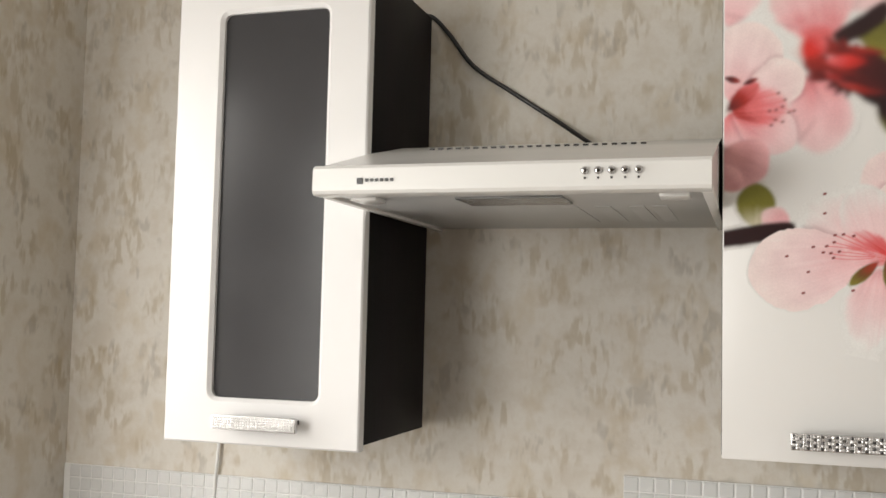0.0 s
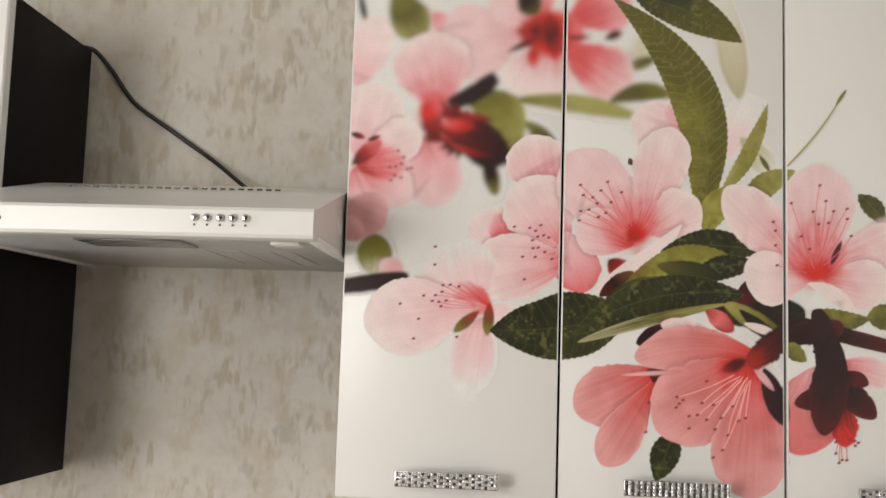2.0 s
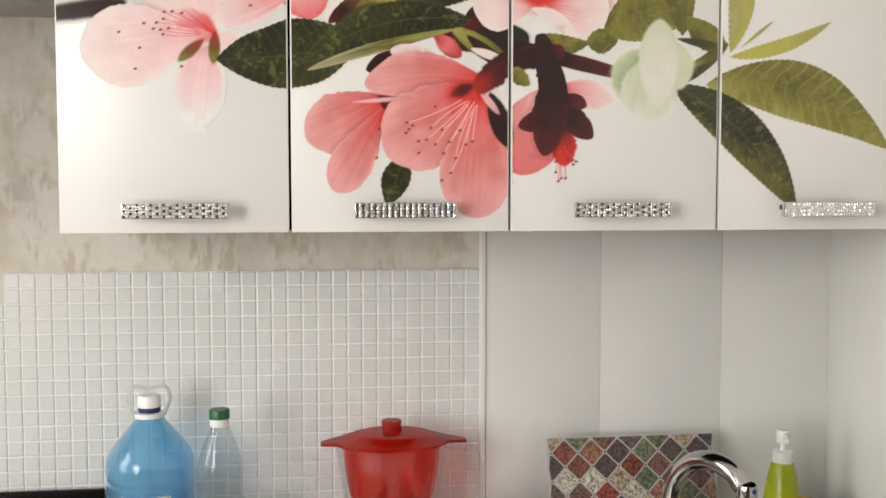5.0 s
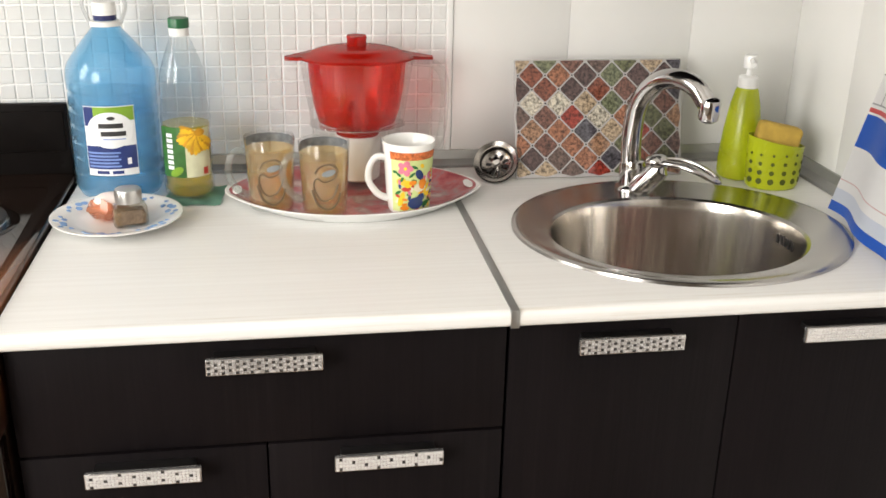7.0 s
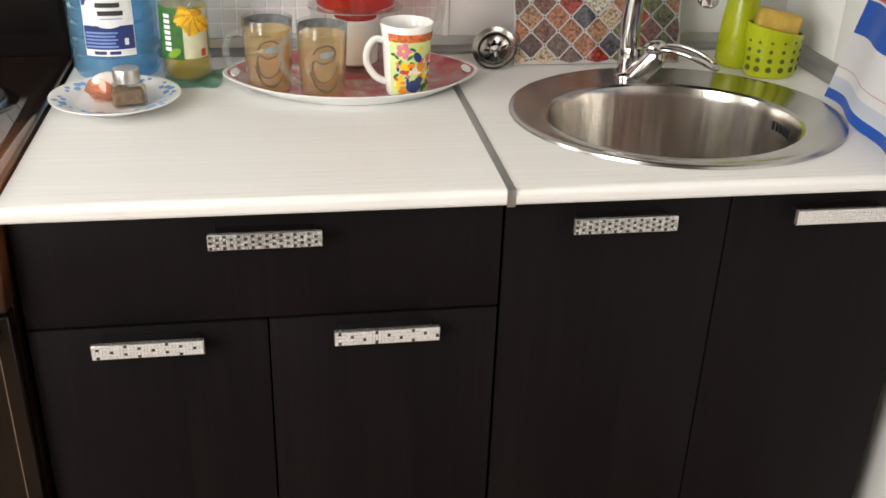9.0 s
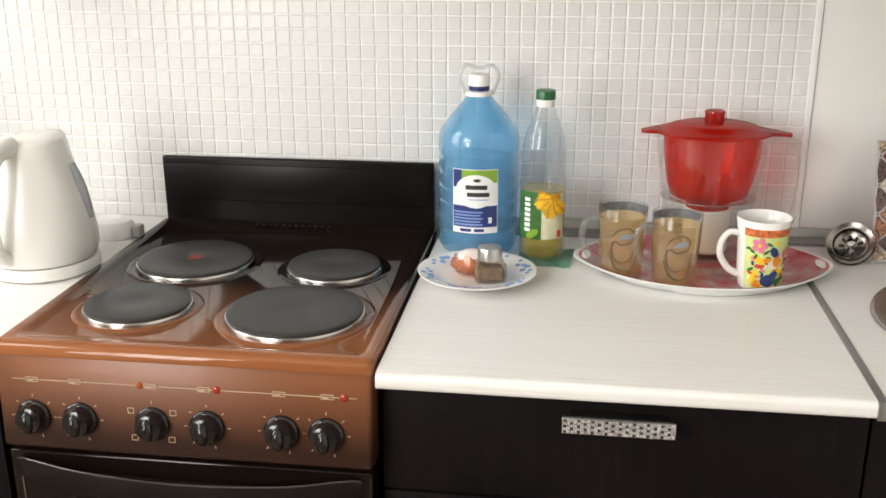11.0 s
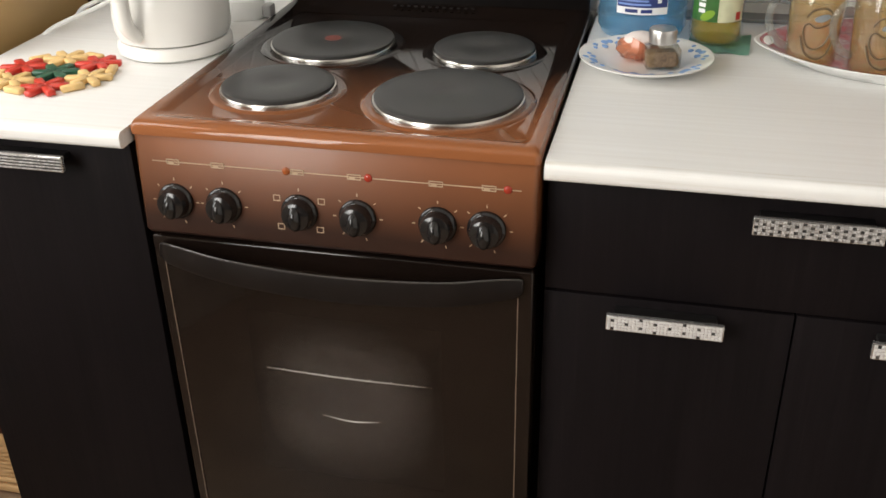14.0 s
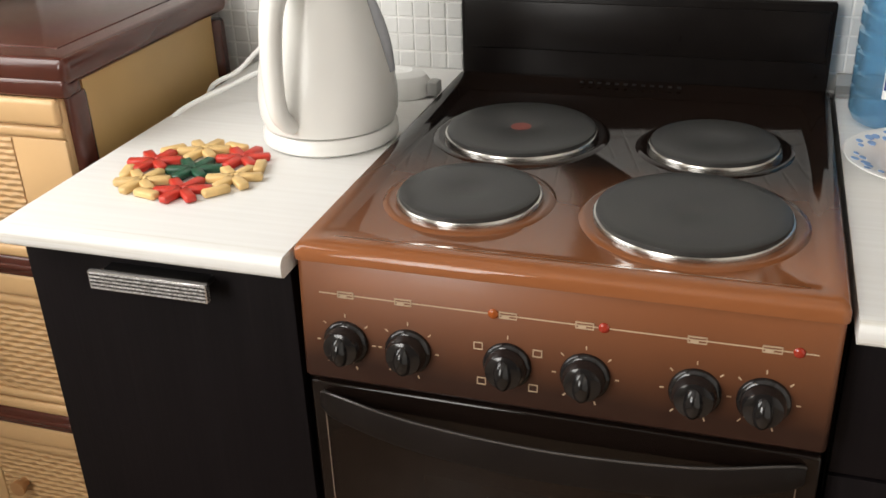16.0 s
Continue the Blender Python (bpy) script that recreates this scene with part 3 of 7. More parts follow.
def hob():
    """The pressed hob sheet: a raised rim, a sunk field, and a rolled front."""
    bm = bmesh.new()
    def ring(inset_x, inset_f, inset_b, z, rad):
        x0, x1, y0, y1 = SX0 + inset_x, SX1 - inset_x, -0.612 + inset_f, -0.028 - inset_b
        pts = []
        for cx, cy, s in ((x1 - rad, y1 - rad, 0), (x0 + rad, y1 - rad, 90), (x0 + rad, y0 + rad, 180), (x1 - rad, y0 + rad, 270)):
            for k in range(5):
                a = radians(s + 22.5 * k)
                pts.append(bm.verts.new((cx + rad * math.cos(a), cy + rad * math.sin(a), z)))
        return pts
    rs = [ring(0, 0, 0, 0.8525, 0.008), ring(0, 0, 0, 0.862, 0.008), ring(0.003, 0.004, 0.003, 0.8675, 0.008), ring(0.010, 0.022, 0.008, 0.8685, 0.01), ring(0.020, 0.034, 0.014, 0.8655, 0.016), ring(0.027, 0.046, 0.02, 0.8605, 0.022)]
    for a, b in zip(rs, rs[1:]):
        for k in range(len(a)):
            bm.faces.new((a[k], a[(k + 1) % len(a)], b[(k + 1) % len(a)], b[k]))
    bm.faces.new(rs[-1])
    bm.faces.new(rs[0][::-1])
    return bm


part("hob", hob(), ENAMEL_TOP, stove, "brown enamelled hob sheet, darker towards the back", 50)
RIM = plain("hotplate_rim", (0.52, 0.50, 0.47), 0.22, 1.0, vary=0.05, bumps=0.02)
RED = plain("red_spot", (0.20, 0.045, 0.032), 0.5)
for x, y, r, dot in ((-0.3755, -0.451, 0.0715, 0), (-0.144, -0.450, 0.0925, 0), (-0.366, -0.252, 0.0875, 1), (-0.136, -0.252, 0.0695, 0)):
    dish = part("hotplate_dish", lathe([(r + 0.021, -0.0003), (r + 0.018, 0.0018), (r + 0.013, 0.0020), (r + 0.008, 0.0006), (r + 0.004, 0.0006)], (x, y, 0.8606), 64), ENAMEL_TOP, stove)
    part("rim", lathe([(r + 0.0066, 0.0005), (r + 0.0064, 0.0046), (r + 0.0054, 0.0062), (r + 0.0035, 0.0066), (r + 0.003, 0.004)], (x, y, 0.8606), 64), RIM, dish, "polished steel rim")
    plate = part("hotplate", lathe([(r + 0.003, 0.002), (r + 0.003, 0.0098), (r + 0.0015, 0.0108), (r - 0.008, 0.0106), (r - 0.010, 0.0109), (0.022, 0.0105), (0.020, 0.0100), (0, 0.0100)], (x, y, 0.8606), 64), CAST, stove, "dark grey cast-iron hotplate")
    if dot:
        part("red_dot", lathe([(0, 0.0105), (0.0125, 0.0105), (0.0125, 0.0099)], (x, y, 0.8606), 24), RED, plate, "faded red spot")
lid = join(box(SX0 + 0.004, SX1 - 0.006, -0.034, -0.020, 0.862, 0.984, 0.004, 3), box(SX0 + 0.010, SX1 - 0.012, -0.0365, -0.033, 0.905, 0.972, 0.002))
part("back_panel", lid, BACKP, stove, "black upright splash panel")
part("back_vent", join(*[box(-0.33 + 0.012 * k, -0.325 + 0.012 * k, -0.052, -0.046, 0.8655, 0.867, 0) for k in range(12)]), BLACK, stove)
panel = bmesh.new()
pf = [(-0.560, 0.8525), (-0.606, 0.8525), (-0.6085, 0.8485), (-0.6165, 0.724), (-0.612, 0.719), (-0.560, 0.719)]
ends = [[panel.verts.new((x, y, z)) for y, z in pf] for x in (SX0 + 0.002, SX1 - 0.002)]
for k in range(6):
    panel.faces.new((ends[0][k], ends[0][(k + 1) % 6], ends[1][(k + 1) % 6], ends[1][k]))
panel.faces.new(ends[0])
panel.faces.new(ends[1])
bmesh.ops.bevel(panel, geom=[e for e in panel.edges if abs(e.verts[0].co.x - e.verts[1].co.x) < 1e-6 and min(v.co.y for v in e.verts) < -0.59], offset=0.006, segments=3, profile=0.5, affect="EDGES")
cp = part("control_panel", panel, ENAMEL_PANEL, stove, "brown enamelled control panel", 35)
CREAM = plain("cream_print", (0.46, 0.34, 0.23), 0.4)


def panel_y(z):
    return -0.6085 - (0.8485 - z) / 0.1245 * 0.008


ln = panel_y(0.8190)
part("print_line", box(-0.484, -0.022, ln - 0.0006, ln + 0.001, 0.8183, 0.8195, 0), CREAM, cp)
for x, full in ((-0.456, 0), (-0.397, 1), (-0.294, 2), (-0.2225, 2), (-0.123, 1), (-0.060, 0)):
    fr = [box(x - 0.008, x + 0.008, ln - 0.0012, ln, 0.8215, 0.8225, 0), box(x - 0.008, x + 0.008, ln - 0.0012, ln, 0.8155, 0.8165, 0), box(x - 0.0085, x - 0.0075, ln - 0.0012, ln, 0.8155, 0.8225, 0), box(x + 0.0075, x + 0.0085, ln - 0.0012, ln, 0.8155, 0.8225, 0)]
    fr.append(box(x - 0.006, x + 0.001, ln - 0.0012, ln, 0.8165, 0.8195, 0))
    part("print_mark", join(*fr), CREAM, cp)
LAMP_RED, LAMP_AMBER = plain("red_lens", (0.30, 0.028, 0.014), 0.15), plain("amber_lens", (0.30, 0.07, 0.012), 0.15)
for x, m in ((-0.308, LAMP_AMBER), (-0.205, LAMP_RED), (-0.038, LAMP_RED)):
    part("pilot_lamp", ball((x, ln - 0.0005, 0.8192), 0.0052, 1, 0.5, 1), m, cp, "small round pilot lens")


def knob(x, z, oven):
    y = panel_y(z)
    m = Matrix.Translation((x, y, z)) @ Matrix.Rotation(radians(86), 4, "X")
    bm = lathe([(0.0235, 0), (0.0235, 0.003), (0.0220, 0.005), (0.0200, 0.006), (0.0190, 0.014), (0.0172, 0.0180), (0.0120, 0.0200), (0, 0.0205)], (0, 0, 0), 40)
    k = part("knob", moved(bm, m), BLACK_GLOSS, cp, "glossy black turning knob")
    part("grip", moved(ball((0, -0.002, 0.0165), 0.0115, 0.80, 1.45, 1.0, 20), m), BLACK_GLOSS, k)
    tk = [moved(box(-0.0006, 0.0006, 0.0275, 0.0312, 0.0002, 0.0009, 0), m @ Matrix.Rotation(radians(a), 4, "Z")) for a in ((0, 48, 90, 140, 200, 270, 312) if not oven else (0,))]
    if oven:
        for a in (60, 130, 230, 300):
            tk.append(moved(join(box(-0.0045, 0.0045, 0.029, 0.030, 0.0002, 0.0009, 0), box(-0.0045, 0.0045, 0.036, 0.037, 0.0002, 0.0009, 0), box(-0.0045, -0.0036, 0.029, 0.037, 0.0002, 0.0009, 0), box(0.0036, 0.0045, 0.029, 0.037, 0.0002, 0.0009, 0)), m @ Matrix.Rotation(radians(a), 4, "Z") @ Matrix.Translation((0, 0.033, 0)) @ Matrix.Rotation(radians(-a), 4, "Z") @ Matrix.Translation((0, -0.033, 0))))
    for q in tk:
        part("dial_mark", q, CREAM, cp)


for x, oven in ((-0.458, False), (-0.393, False), (-0.294, True), (-0.220, False), (-0.121, False), (-0.062, False)):
    knob(x, 0.767, oven)

DOOR_BROWN = plain("oven_door_glass", (0.0085, 0.0052, 0.004), 0.1, vary=0.12, scale=5, bumps=0, spec=0.3)


def make_oven_window():
    """Smoky film painting the glow of the oven glass: strongest mid-pane, fading outwards."""
    m, t, n, l, p = nodes_of("oven_window_glow")
    sep = n.new("ShaderNodeSeparateXYZ")
    l.new(coords(t), sep.inputs[0])
    du = math_node(t, "ABSOLUTE", math_node(t, "DIVIDE", sep.outputs["X"], 0.125))
    dv = math_node(t, "ABSOLUTE", math_node(t, "DIVIDE", math_node(t, "SUBTRACT", sep.outputs["Z"], 0.478), 0.130))
    d = math_node(t, "ADD", math_node(t, "POWER", du, 2.6), math_node(t, "POWER", dv, 3.2))
    a = ramp(t, d, [(0.05, (0.55, 0.55, 0.55)), (1.0, (0, 0, 0))])
    smear = ramp(t, noise_tex(t, coords(t, (5, 5, 14)), 1.0, 3, 0.6), [(0.35, (0.35, 0.35, 0.35)), (0.7, (1, 1, 1))])
    l.new(math_node(t, "MULTIPLY", a, smear), p.inputs["Alpha"])
    l.new(ramp(t, noise_tex(t, coords(t), 40, 3), [(0.3, (0.075, 0.060, 0.052)), (0.7, (0.115, 0.095, 0.085))]), p.inputs["Base Color"])
    p.inputs["Roughness"].default_value = 0.14
    return m


door = part("oven_door", box(SX0 + 0.004, SX1 - 0.004, -0.610, -0.580, 0.205, 0.712, 0.004, 3), DOOR_BROWN, stove, "dark brown glass oven door", 30)
part("window_glow", box(-0.385, -0.121, -0.6106, -0.6099, 0.345, 0.612, 0), make_oven_window(), door, "smoky oven window with its soft glow painted on")
RACK = plain("rack_wire", (0.34, 0.32, 0.30), 0.3, 0.7)
for k, (rx0, rx1, rz0, rz1) in enumerate(((-0.365, -0.143, 0.5205, 0.5225), (-0.290, -0.210, 0.4515, 0.4530))):
    part("oven_rack", tube([(rx0, -0.6108, rz1), ((rx0 + rx1) / 2, -0.6108, rz0 - 0.003 * k), (rx1, -0.6108, rz1)], lambda s: 0.0003 + 0.0009 * math.sin(math.pi * s), 6), RACK, door, "wire shelf showing through the glass")
for k in range(7):
    part("rack_pin", ball((-0.340 + 0.030 * k, -0.6108, 0.5235), 0.0013, 1, 0.5, 1, 8), RACK, door)
for x in (-0.490, -0.024):
    part("trim_line", box(x - 0.0005, x + 0.0005, -0.6112, -0.6098, 0.215, 0.675, 0), plain("door_line", (0.24, 0.18, 0.14), 0.3, 0.4), door)
hp = [(-0.492, -0.612, 0.699), (-0.465, -0.626, 0.700), (-0.38, -0.642, 0.694), (-0.25, -0.648, 0.690), (-0.12, -0.642, 0.694), (-0.045, -0.626, 0.700), (-0.018, -0.612, 0.699)]
HANDLE_DARK = plain("door_handle_plastic", (0.011, 0.0085, 0.0075), 0.35, vary=0.15, spec=0.10)
hb = bmesh.new()
hr, crest = [], []
hline = spline(hp, 10)
for i_, c in enumerate(hline):
    s_ = i_ / (len(hline) - 1)
    hz = 0.008 + 0.009 * math.sin(math.pi * s_) ** 0.5
    ring = []
    for dy, dz in ((-0.0045, -1.0), (-0.0062, -0.7), (-0.0055, 0.3), (-0.0030, 0.92), (0.0005, 1.0), (0.0030, 0.9), (0.0035, -0.9)):
        ring.append(hb.verts.new((c.x, c.y + dy, c.z - 0.006 + hz * dz)))
    hr.append(ring)
    crest.append((c.x, c.y - 0.0015, c.z - 0.006 + hz * 0.98))
for a, b in zip(hr, hr[1:]):
    for k in range(7):
        hb.faces.new((a[k], a[(k + 1) % 7], b[(k + 1) % 7], b[k]))
hb.faces.new(hr[0])
hb.faces.new(hr[-1])
dh = part("door_handle", hb, HANDLE_DARK, door, "bowed black plastic door handle")
# paler glossy strip added along the crest to carry the handle's highlight
part("handle_highlight", tube(crest, 0.0013, 8, 0), plain("handle_highlight_gloss", (0.05, 0.045, 0.042), 0.16, vary=0.1, bumps=0), dh, "glossy strip added for the highlight on the upper edge")
part("badge", join(box(-0.308, -0.295, -0.6112, -0.6098, 0.283, 0.295, 0.0002), *[box(-0.286 + 0.0095 * k, -0.2795 + 0.0095 * k, -0.6112, -0.6098, 0.284, 0.2925, 0.0002) for k in range(6)]), plain("silver_print", (0.55, 0.54, 0.52), 0.3, 0.6), door)
part("drawer_front", box(SX0 + 0.004, SX1 - 0.004, -0.598, -0.578, 0.095, 0.198, 0.003), BODY_DARK, stove)

# ---- blossom print on the wall cupboard doors ----
STEP = 0.001
GX, GZ = np.arange(0.0, 1.2001, STEP), np.arange(UP_Z0, UP_Z1 + STEP, STEP)
INKED = np.zeros((len(GZ), len(GX)), np.float32)
lattice = np.random.RandomState(11).rand(256, 256)


def printed(r, g, b):
    """Reflectance of an ink that looks (r, g, b) beside the white of the door."""
    c = np.array((r, g, b), float) / 255
    return np.maximum(((c + 0.055) / 1.055) ** 2.4 * 1.06 - 0.005, 0.003)


HUES = {"door": (0.76, 0.75, 0.73)}
for hue, rgb in (("frost", (230, 214, 211)), ("blush", (228, 200, 201)), ("pale", (228, 192, 194)), ("pink", (225, 172, 176)), ("rose", (217, 112, 115)), ("crimson", (205, 52, 46)), ("brick", (160, 46, 38)), ("wine", (84, 33, 34)), ("pollen", (128, 58, 54)), ("bark", (46, 29, 30)),
                 ("salmon", (206, 122, 120)), ("coral", (220, 158, 157)), ("peach", (238, 182, 176)), ("dusk", (198, 142, 142)), ("wood", (112, 76, 48)),
                 ("night", (40, 42, 30)), ("forest", (60, 62, 38)), ("moss", (92, 88, 42)), ("olive", (124, 120, 54)), ("sage", (160, 156, 92)), ("lime", (176, 172, 86)), ("sand", (176, 170, 134)), ("fawn", (204, 197, 172)),
                 ("mint", (142, 158, 108)), ("celery", (198, 204, 178)), ("pearl", (215, 213, 202))):
    HUES[hue] = printed(*rgb)
SHEET = np.ones((len(GZ), len(GX), 3)) * np.array(HUES["door"])


def grain(u, v):
    """Smooth noise from 0 to 1 over two coordinates."""
    i, j = np.floor(u).astype(int), np.floor(v).astype(int)
    a, b = u - i, v - j
    a, b = a * a * (3 - 2 * a), b * b * (3 - 2 * b)
    q = lambda m, n: lattice[(i + m) % 256, (j + n) % 256]
    return (q(0, 0) * (1 - a) + q(1, 0) * a) * (1 - b) + (q(0, 1) * (1 - a) + q(1, 1) * a) * b


def window(points, pad):
    """The part of the sheet round some points: its slices and its coordinates."""
    xs, zs = [p[0] for p in points], [p[1] for p in points]
    i0, i1 = np.searchsorted(GX, (min(xs) - pad, max(xs) + pad))
    j0, j1 = np.searchsorted(GZ, (min(zs) - pad, max(zs) + pad))
    return (slice(j0, j1), slice(i0, i1)), np.meshgrid(GX[i0:i1], GZ[j0:j1])


def lay(where, cover, colour):
    SHEET[where] = SHEET[where] * (1 - cover[..., None]) + colour * cover[..., None]
    INKED[where] = np.maximum(INKED[where], cover)


def defocus(radius):
    """Softens all that lies on the sheet so far, as the photograph's background is."""
    n = int(3 * radius / STEP)
    taps = np.exp(-0.5 * (np.arange(-n, n + 1) * STEP / radius) ** 2)
    taps /= taps.sum()
    for field in (SHEET, INKED[..., None]):
        for axis in (0, 1):
            wide = np.concatenate((np.repeat(field.take([0], axis), n, axis), field, np.repeat(field.take([-1], axis), n, axis)), axis)
            size = field.shape[axis]
            field[...] = sum(w * wide.take(range(k, k + size), axis) for k, w in enumerate(taps))


def along(base, tip, px, pz, bend):
    """Distance along the line from base to tip, 0 to 1, and across it in metres; positive to the left."""
    dx, dz = tip[0] - base[0], tip[1] - base[1]
    ln = math.hypot(dx, dz)
    u = ((px - base[0]) * dx + (pz - base[1]) * dz) / ln**2
    v = (-(px - base[0]) * dz + (pz - base[1]) * dx) / ln
    return u, v - bend * ln * 4 * np.clip(u, 0, 1) * (1 - np.clip(u, 0, 1)), ln


def blend3(f, names):
    a, b, c = (np.asarray(HUES[k]) for k in names.split())
    f = np.clip(f, 0, 1)[..., None]
    return np.where(f < 0.5, a + (b - a) * f * 2, b + (c - b) * (f * 2 - 1))


count = [0]


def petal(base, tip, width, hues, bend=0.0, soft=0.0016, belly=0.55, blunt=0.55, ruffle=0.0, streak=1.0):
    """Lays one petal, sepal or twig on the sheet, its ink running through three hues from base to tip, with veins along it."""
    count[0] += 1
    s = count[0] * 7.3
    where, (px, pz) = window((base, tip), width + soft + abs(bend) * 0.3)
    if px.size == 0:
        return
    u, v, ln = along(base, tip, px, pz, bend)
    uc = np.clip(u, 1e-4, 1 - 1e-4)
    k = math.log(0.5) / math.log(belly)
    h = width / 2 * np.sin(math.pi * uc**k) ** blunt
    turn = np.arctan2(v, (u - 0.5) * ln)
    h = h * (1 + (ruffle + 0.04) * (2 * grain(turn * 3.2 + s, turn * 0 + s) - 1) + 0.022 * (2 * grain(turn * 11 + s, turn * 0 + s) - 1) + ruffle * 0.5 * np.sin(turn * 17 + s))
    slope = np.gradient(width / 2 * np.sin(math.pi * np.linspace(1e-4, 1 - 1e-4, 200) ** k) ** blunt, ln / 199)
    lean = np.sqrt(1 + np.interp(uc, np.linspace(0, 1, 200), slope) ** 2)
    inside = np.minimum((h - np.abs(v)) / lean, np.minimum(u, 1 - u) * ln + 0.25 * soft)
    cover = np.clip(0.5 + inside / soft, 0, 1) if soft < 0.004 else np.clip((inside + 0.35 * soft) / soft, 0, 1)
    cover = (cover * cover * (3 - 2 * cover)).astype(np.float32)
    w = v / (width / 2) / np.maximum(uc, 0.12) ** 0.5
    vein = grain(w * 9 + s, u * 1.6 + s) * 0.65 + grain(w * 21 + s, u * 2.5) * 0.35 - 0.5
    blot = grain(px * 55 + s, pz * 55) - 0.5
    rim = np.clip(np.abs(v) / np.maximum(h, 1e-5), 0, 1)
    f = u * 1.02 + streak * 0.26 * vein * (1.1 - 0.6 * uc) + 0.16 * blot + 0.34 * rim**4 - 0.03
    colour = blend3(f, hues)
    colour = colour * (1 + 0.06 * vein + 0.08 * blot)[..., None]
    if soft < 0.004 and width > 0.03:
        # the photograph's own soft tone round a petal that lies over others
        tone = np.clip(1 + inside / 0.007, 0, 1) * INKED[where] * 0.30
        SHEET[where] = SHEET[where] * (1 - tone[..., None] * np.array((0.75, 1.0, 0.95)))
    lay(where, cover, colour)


def leaf(base, tip, width, hues, bend=0.0, soft=0.0014, rib=0.15):
    """Lays one toothed leaf on the sheet: a pale midrib, side veins, one half lighter than the other."""
    count[0] += 1
    s = count[0] * 5.1
    where, (px, pz) = window((base, tip), width + abs(bend) * 0.4)
    if px.size == 0:
        return
    u, v, ln = along(base, tip, px, pz, bend)
    uc = np.clip(u, 1e-4, 1 - 1e-4)
    tooth = np.abs((u * ln / 0.0085 + 0.3 * np.sign(v)) % 1 - 0.5) * 2
    h = width / 2 * np.sin(math.pi * uc**0.88) ** 0.78 * (1 + 0.05 * (2 * grain(u * 5 + s, np.sign(v) + s) - 1)) - 0.0016 * tooth * (1 - uc * 0.4)
    inside = np.minimum(h - np.abs(v), np.minimum(u, 1 - u) * ln + soft)
    cover = np.clip(0.5 + inside / soft, 0, 1).astype(np.float32)
    t = np.clip(v / np.maximum(h, 1e-5), -1, 1)
    blot = grain(px * 70 + s, pz * 70) * 0.6 + grain(px * 190, pz * 190 + s) * 0.4 - 0.5
    f = 0.42 + 0.9 * (grain(u * 2.6 + s, t * 0.8 + s) - 0.5) + 0.16 * t + 0.5 * blot
    f = f + (0.22 - 0.45 * uc)
    colour = blend3(1 - f, hues)
    pale = np.asarray(HUES["sage"])
    side = (u * ln / (0.021 if rib > 0.6 else 0.013) - np.abs(t) * 1.1 + 0.35 * grain(u * 9, t * 3 + s)) % 1
    line = np.clip(1 - np.abs(side - 0.5) / 0.13, 0, 1) * rib * (0.35 + 0.65 * np.abs(t)) * np.clip(0.4 + 1.6 * grain(u * 7 + s, t * 2), 0, 1)
    line = np.maximum(line, 0.34 * np.clip(1 - np.abs(v) / 0.0009, 0, 1) * (1 - 0.5 * uc))
    line = np.maximum(line, 0.30 * np.clip(1 - (h - np.abs(v)) / 0.0016, 0, 1))
    line = np.maximum(line, 0.30 * np.clip((grain(px * 260 + s, pz * 260 + s) * 0.6 + grain(px * 90, pz * 90 + s) * 0.4 - 0.62) / 0.2, 0, 1))
    colour = colour + (pale - colour) * line[..., None] * 0.8
    lay(where, cover, colour)


def thread(a, b, width, hue, bend=0.0):
    where, (px, pz) = window((a, b), 0.012)
    if px.size == 0:
        return
    u, v, ln = along(a, b, px, pz, bend)
    inside = width / 2 - np.hypot(v, np.maximum(0, np.abs(u - 0.5) - 0.5) * ln)
    lay(where, np.clip(0.5 + inside / 0.0011, 0, 1).astype(np.float32), np.asarray(HUES[hue]))


def anthers(hue, places):
    for x, z in places:
        thread((x - 0.0008, z), (x + 0.0008, z + 0.0006), 0.0030, hue)


def stamens(heart, hue, head, ends):
    """Fine threads from the heart of a flower, each with a dark head."""
    for k, e in enumerate(ends):
        thread((heart[0] + 0.25 * (e[0] - heart[0]), heart[1] + 0.25 * (e[1] - heart[1])), e, 0.0011, hue, 0.05 * math.sin(3.7 * k))
    anthers(head, ends)


# out-of-focus blossoms and leaves near the hood
petal((0.008, 2.118), (0.019, 2.071), 0.011, "bark bark bark", soft=0.0052)
petal((0.056, 2.121), (0.101, 2.046), 0.060, "olive moss sage", soft=0.0090, belly=0.6)
petal((0.113, 2.088), (0.143, 2.053), 0.033, "rose pink pale", soft=0.0106)
petal((0.263, 2.064), (0.129, 2.037), 0.115, "pink pale blush", soft=0.0069, belly=0.7)
petal((0.278, 2.081), (0.199, 2.134), 0.093, "rose pale blush", soft=0.0062, belly=0.6)
petal((0.270, 2.081), (0.253, 2.161), 0.055, "rose pink pale", soft=0.0063)
petal((0.429, 2.032), (0.385, 2.046), 0.056, "fawn fawn door", soft=0.0128)
petal((0.429, 2.026), (0.386, 2.009), 0.018, "moss moss olive", soft=0.0048)
petal((0.294, 2.070), (0.388, 2.116), 0.083, "crimson rose pink", soft=0.0048, belly=0.7)
petal((0.290, 2.045), (0.391, 1.981), 0.079, "crimson rose blush", soft=0.0031, belly=0.68)
petal((0.279, 2.045), (0.253, 1.961), 0.104, "rose blush frost", soft=0.0023, belly=0.62, ruffle=0.07)
petal((0.230, 2.061), (0.330, 2.056), 0.072, "brick crimson rose", soft=0.0156, streak=1.2)
petal((0.249, 2.063), (0.306, 2.058), 0.048, "wine brick crimson", soft=0.0125, streak=1.6)
petal((0.278, 2.089), (0.288, 2.018), 0.027, "brick wine crimson", soft=0.0078)
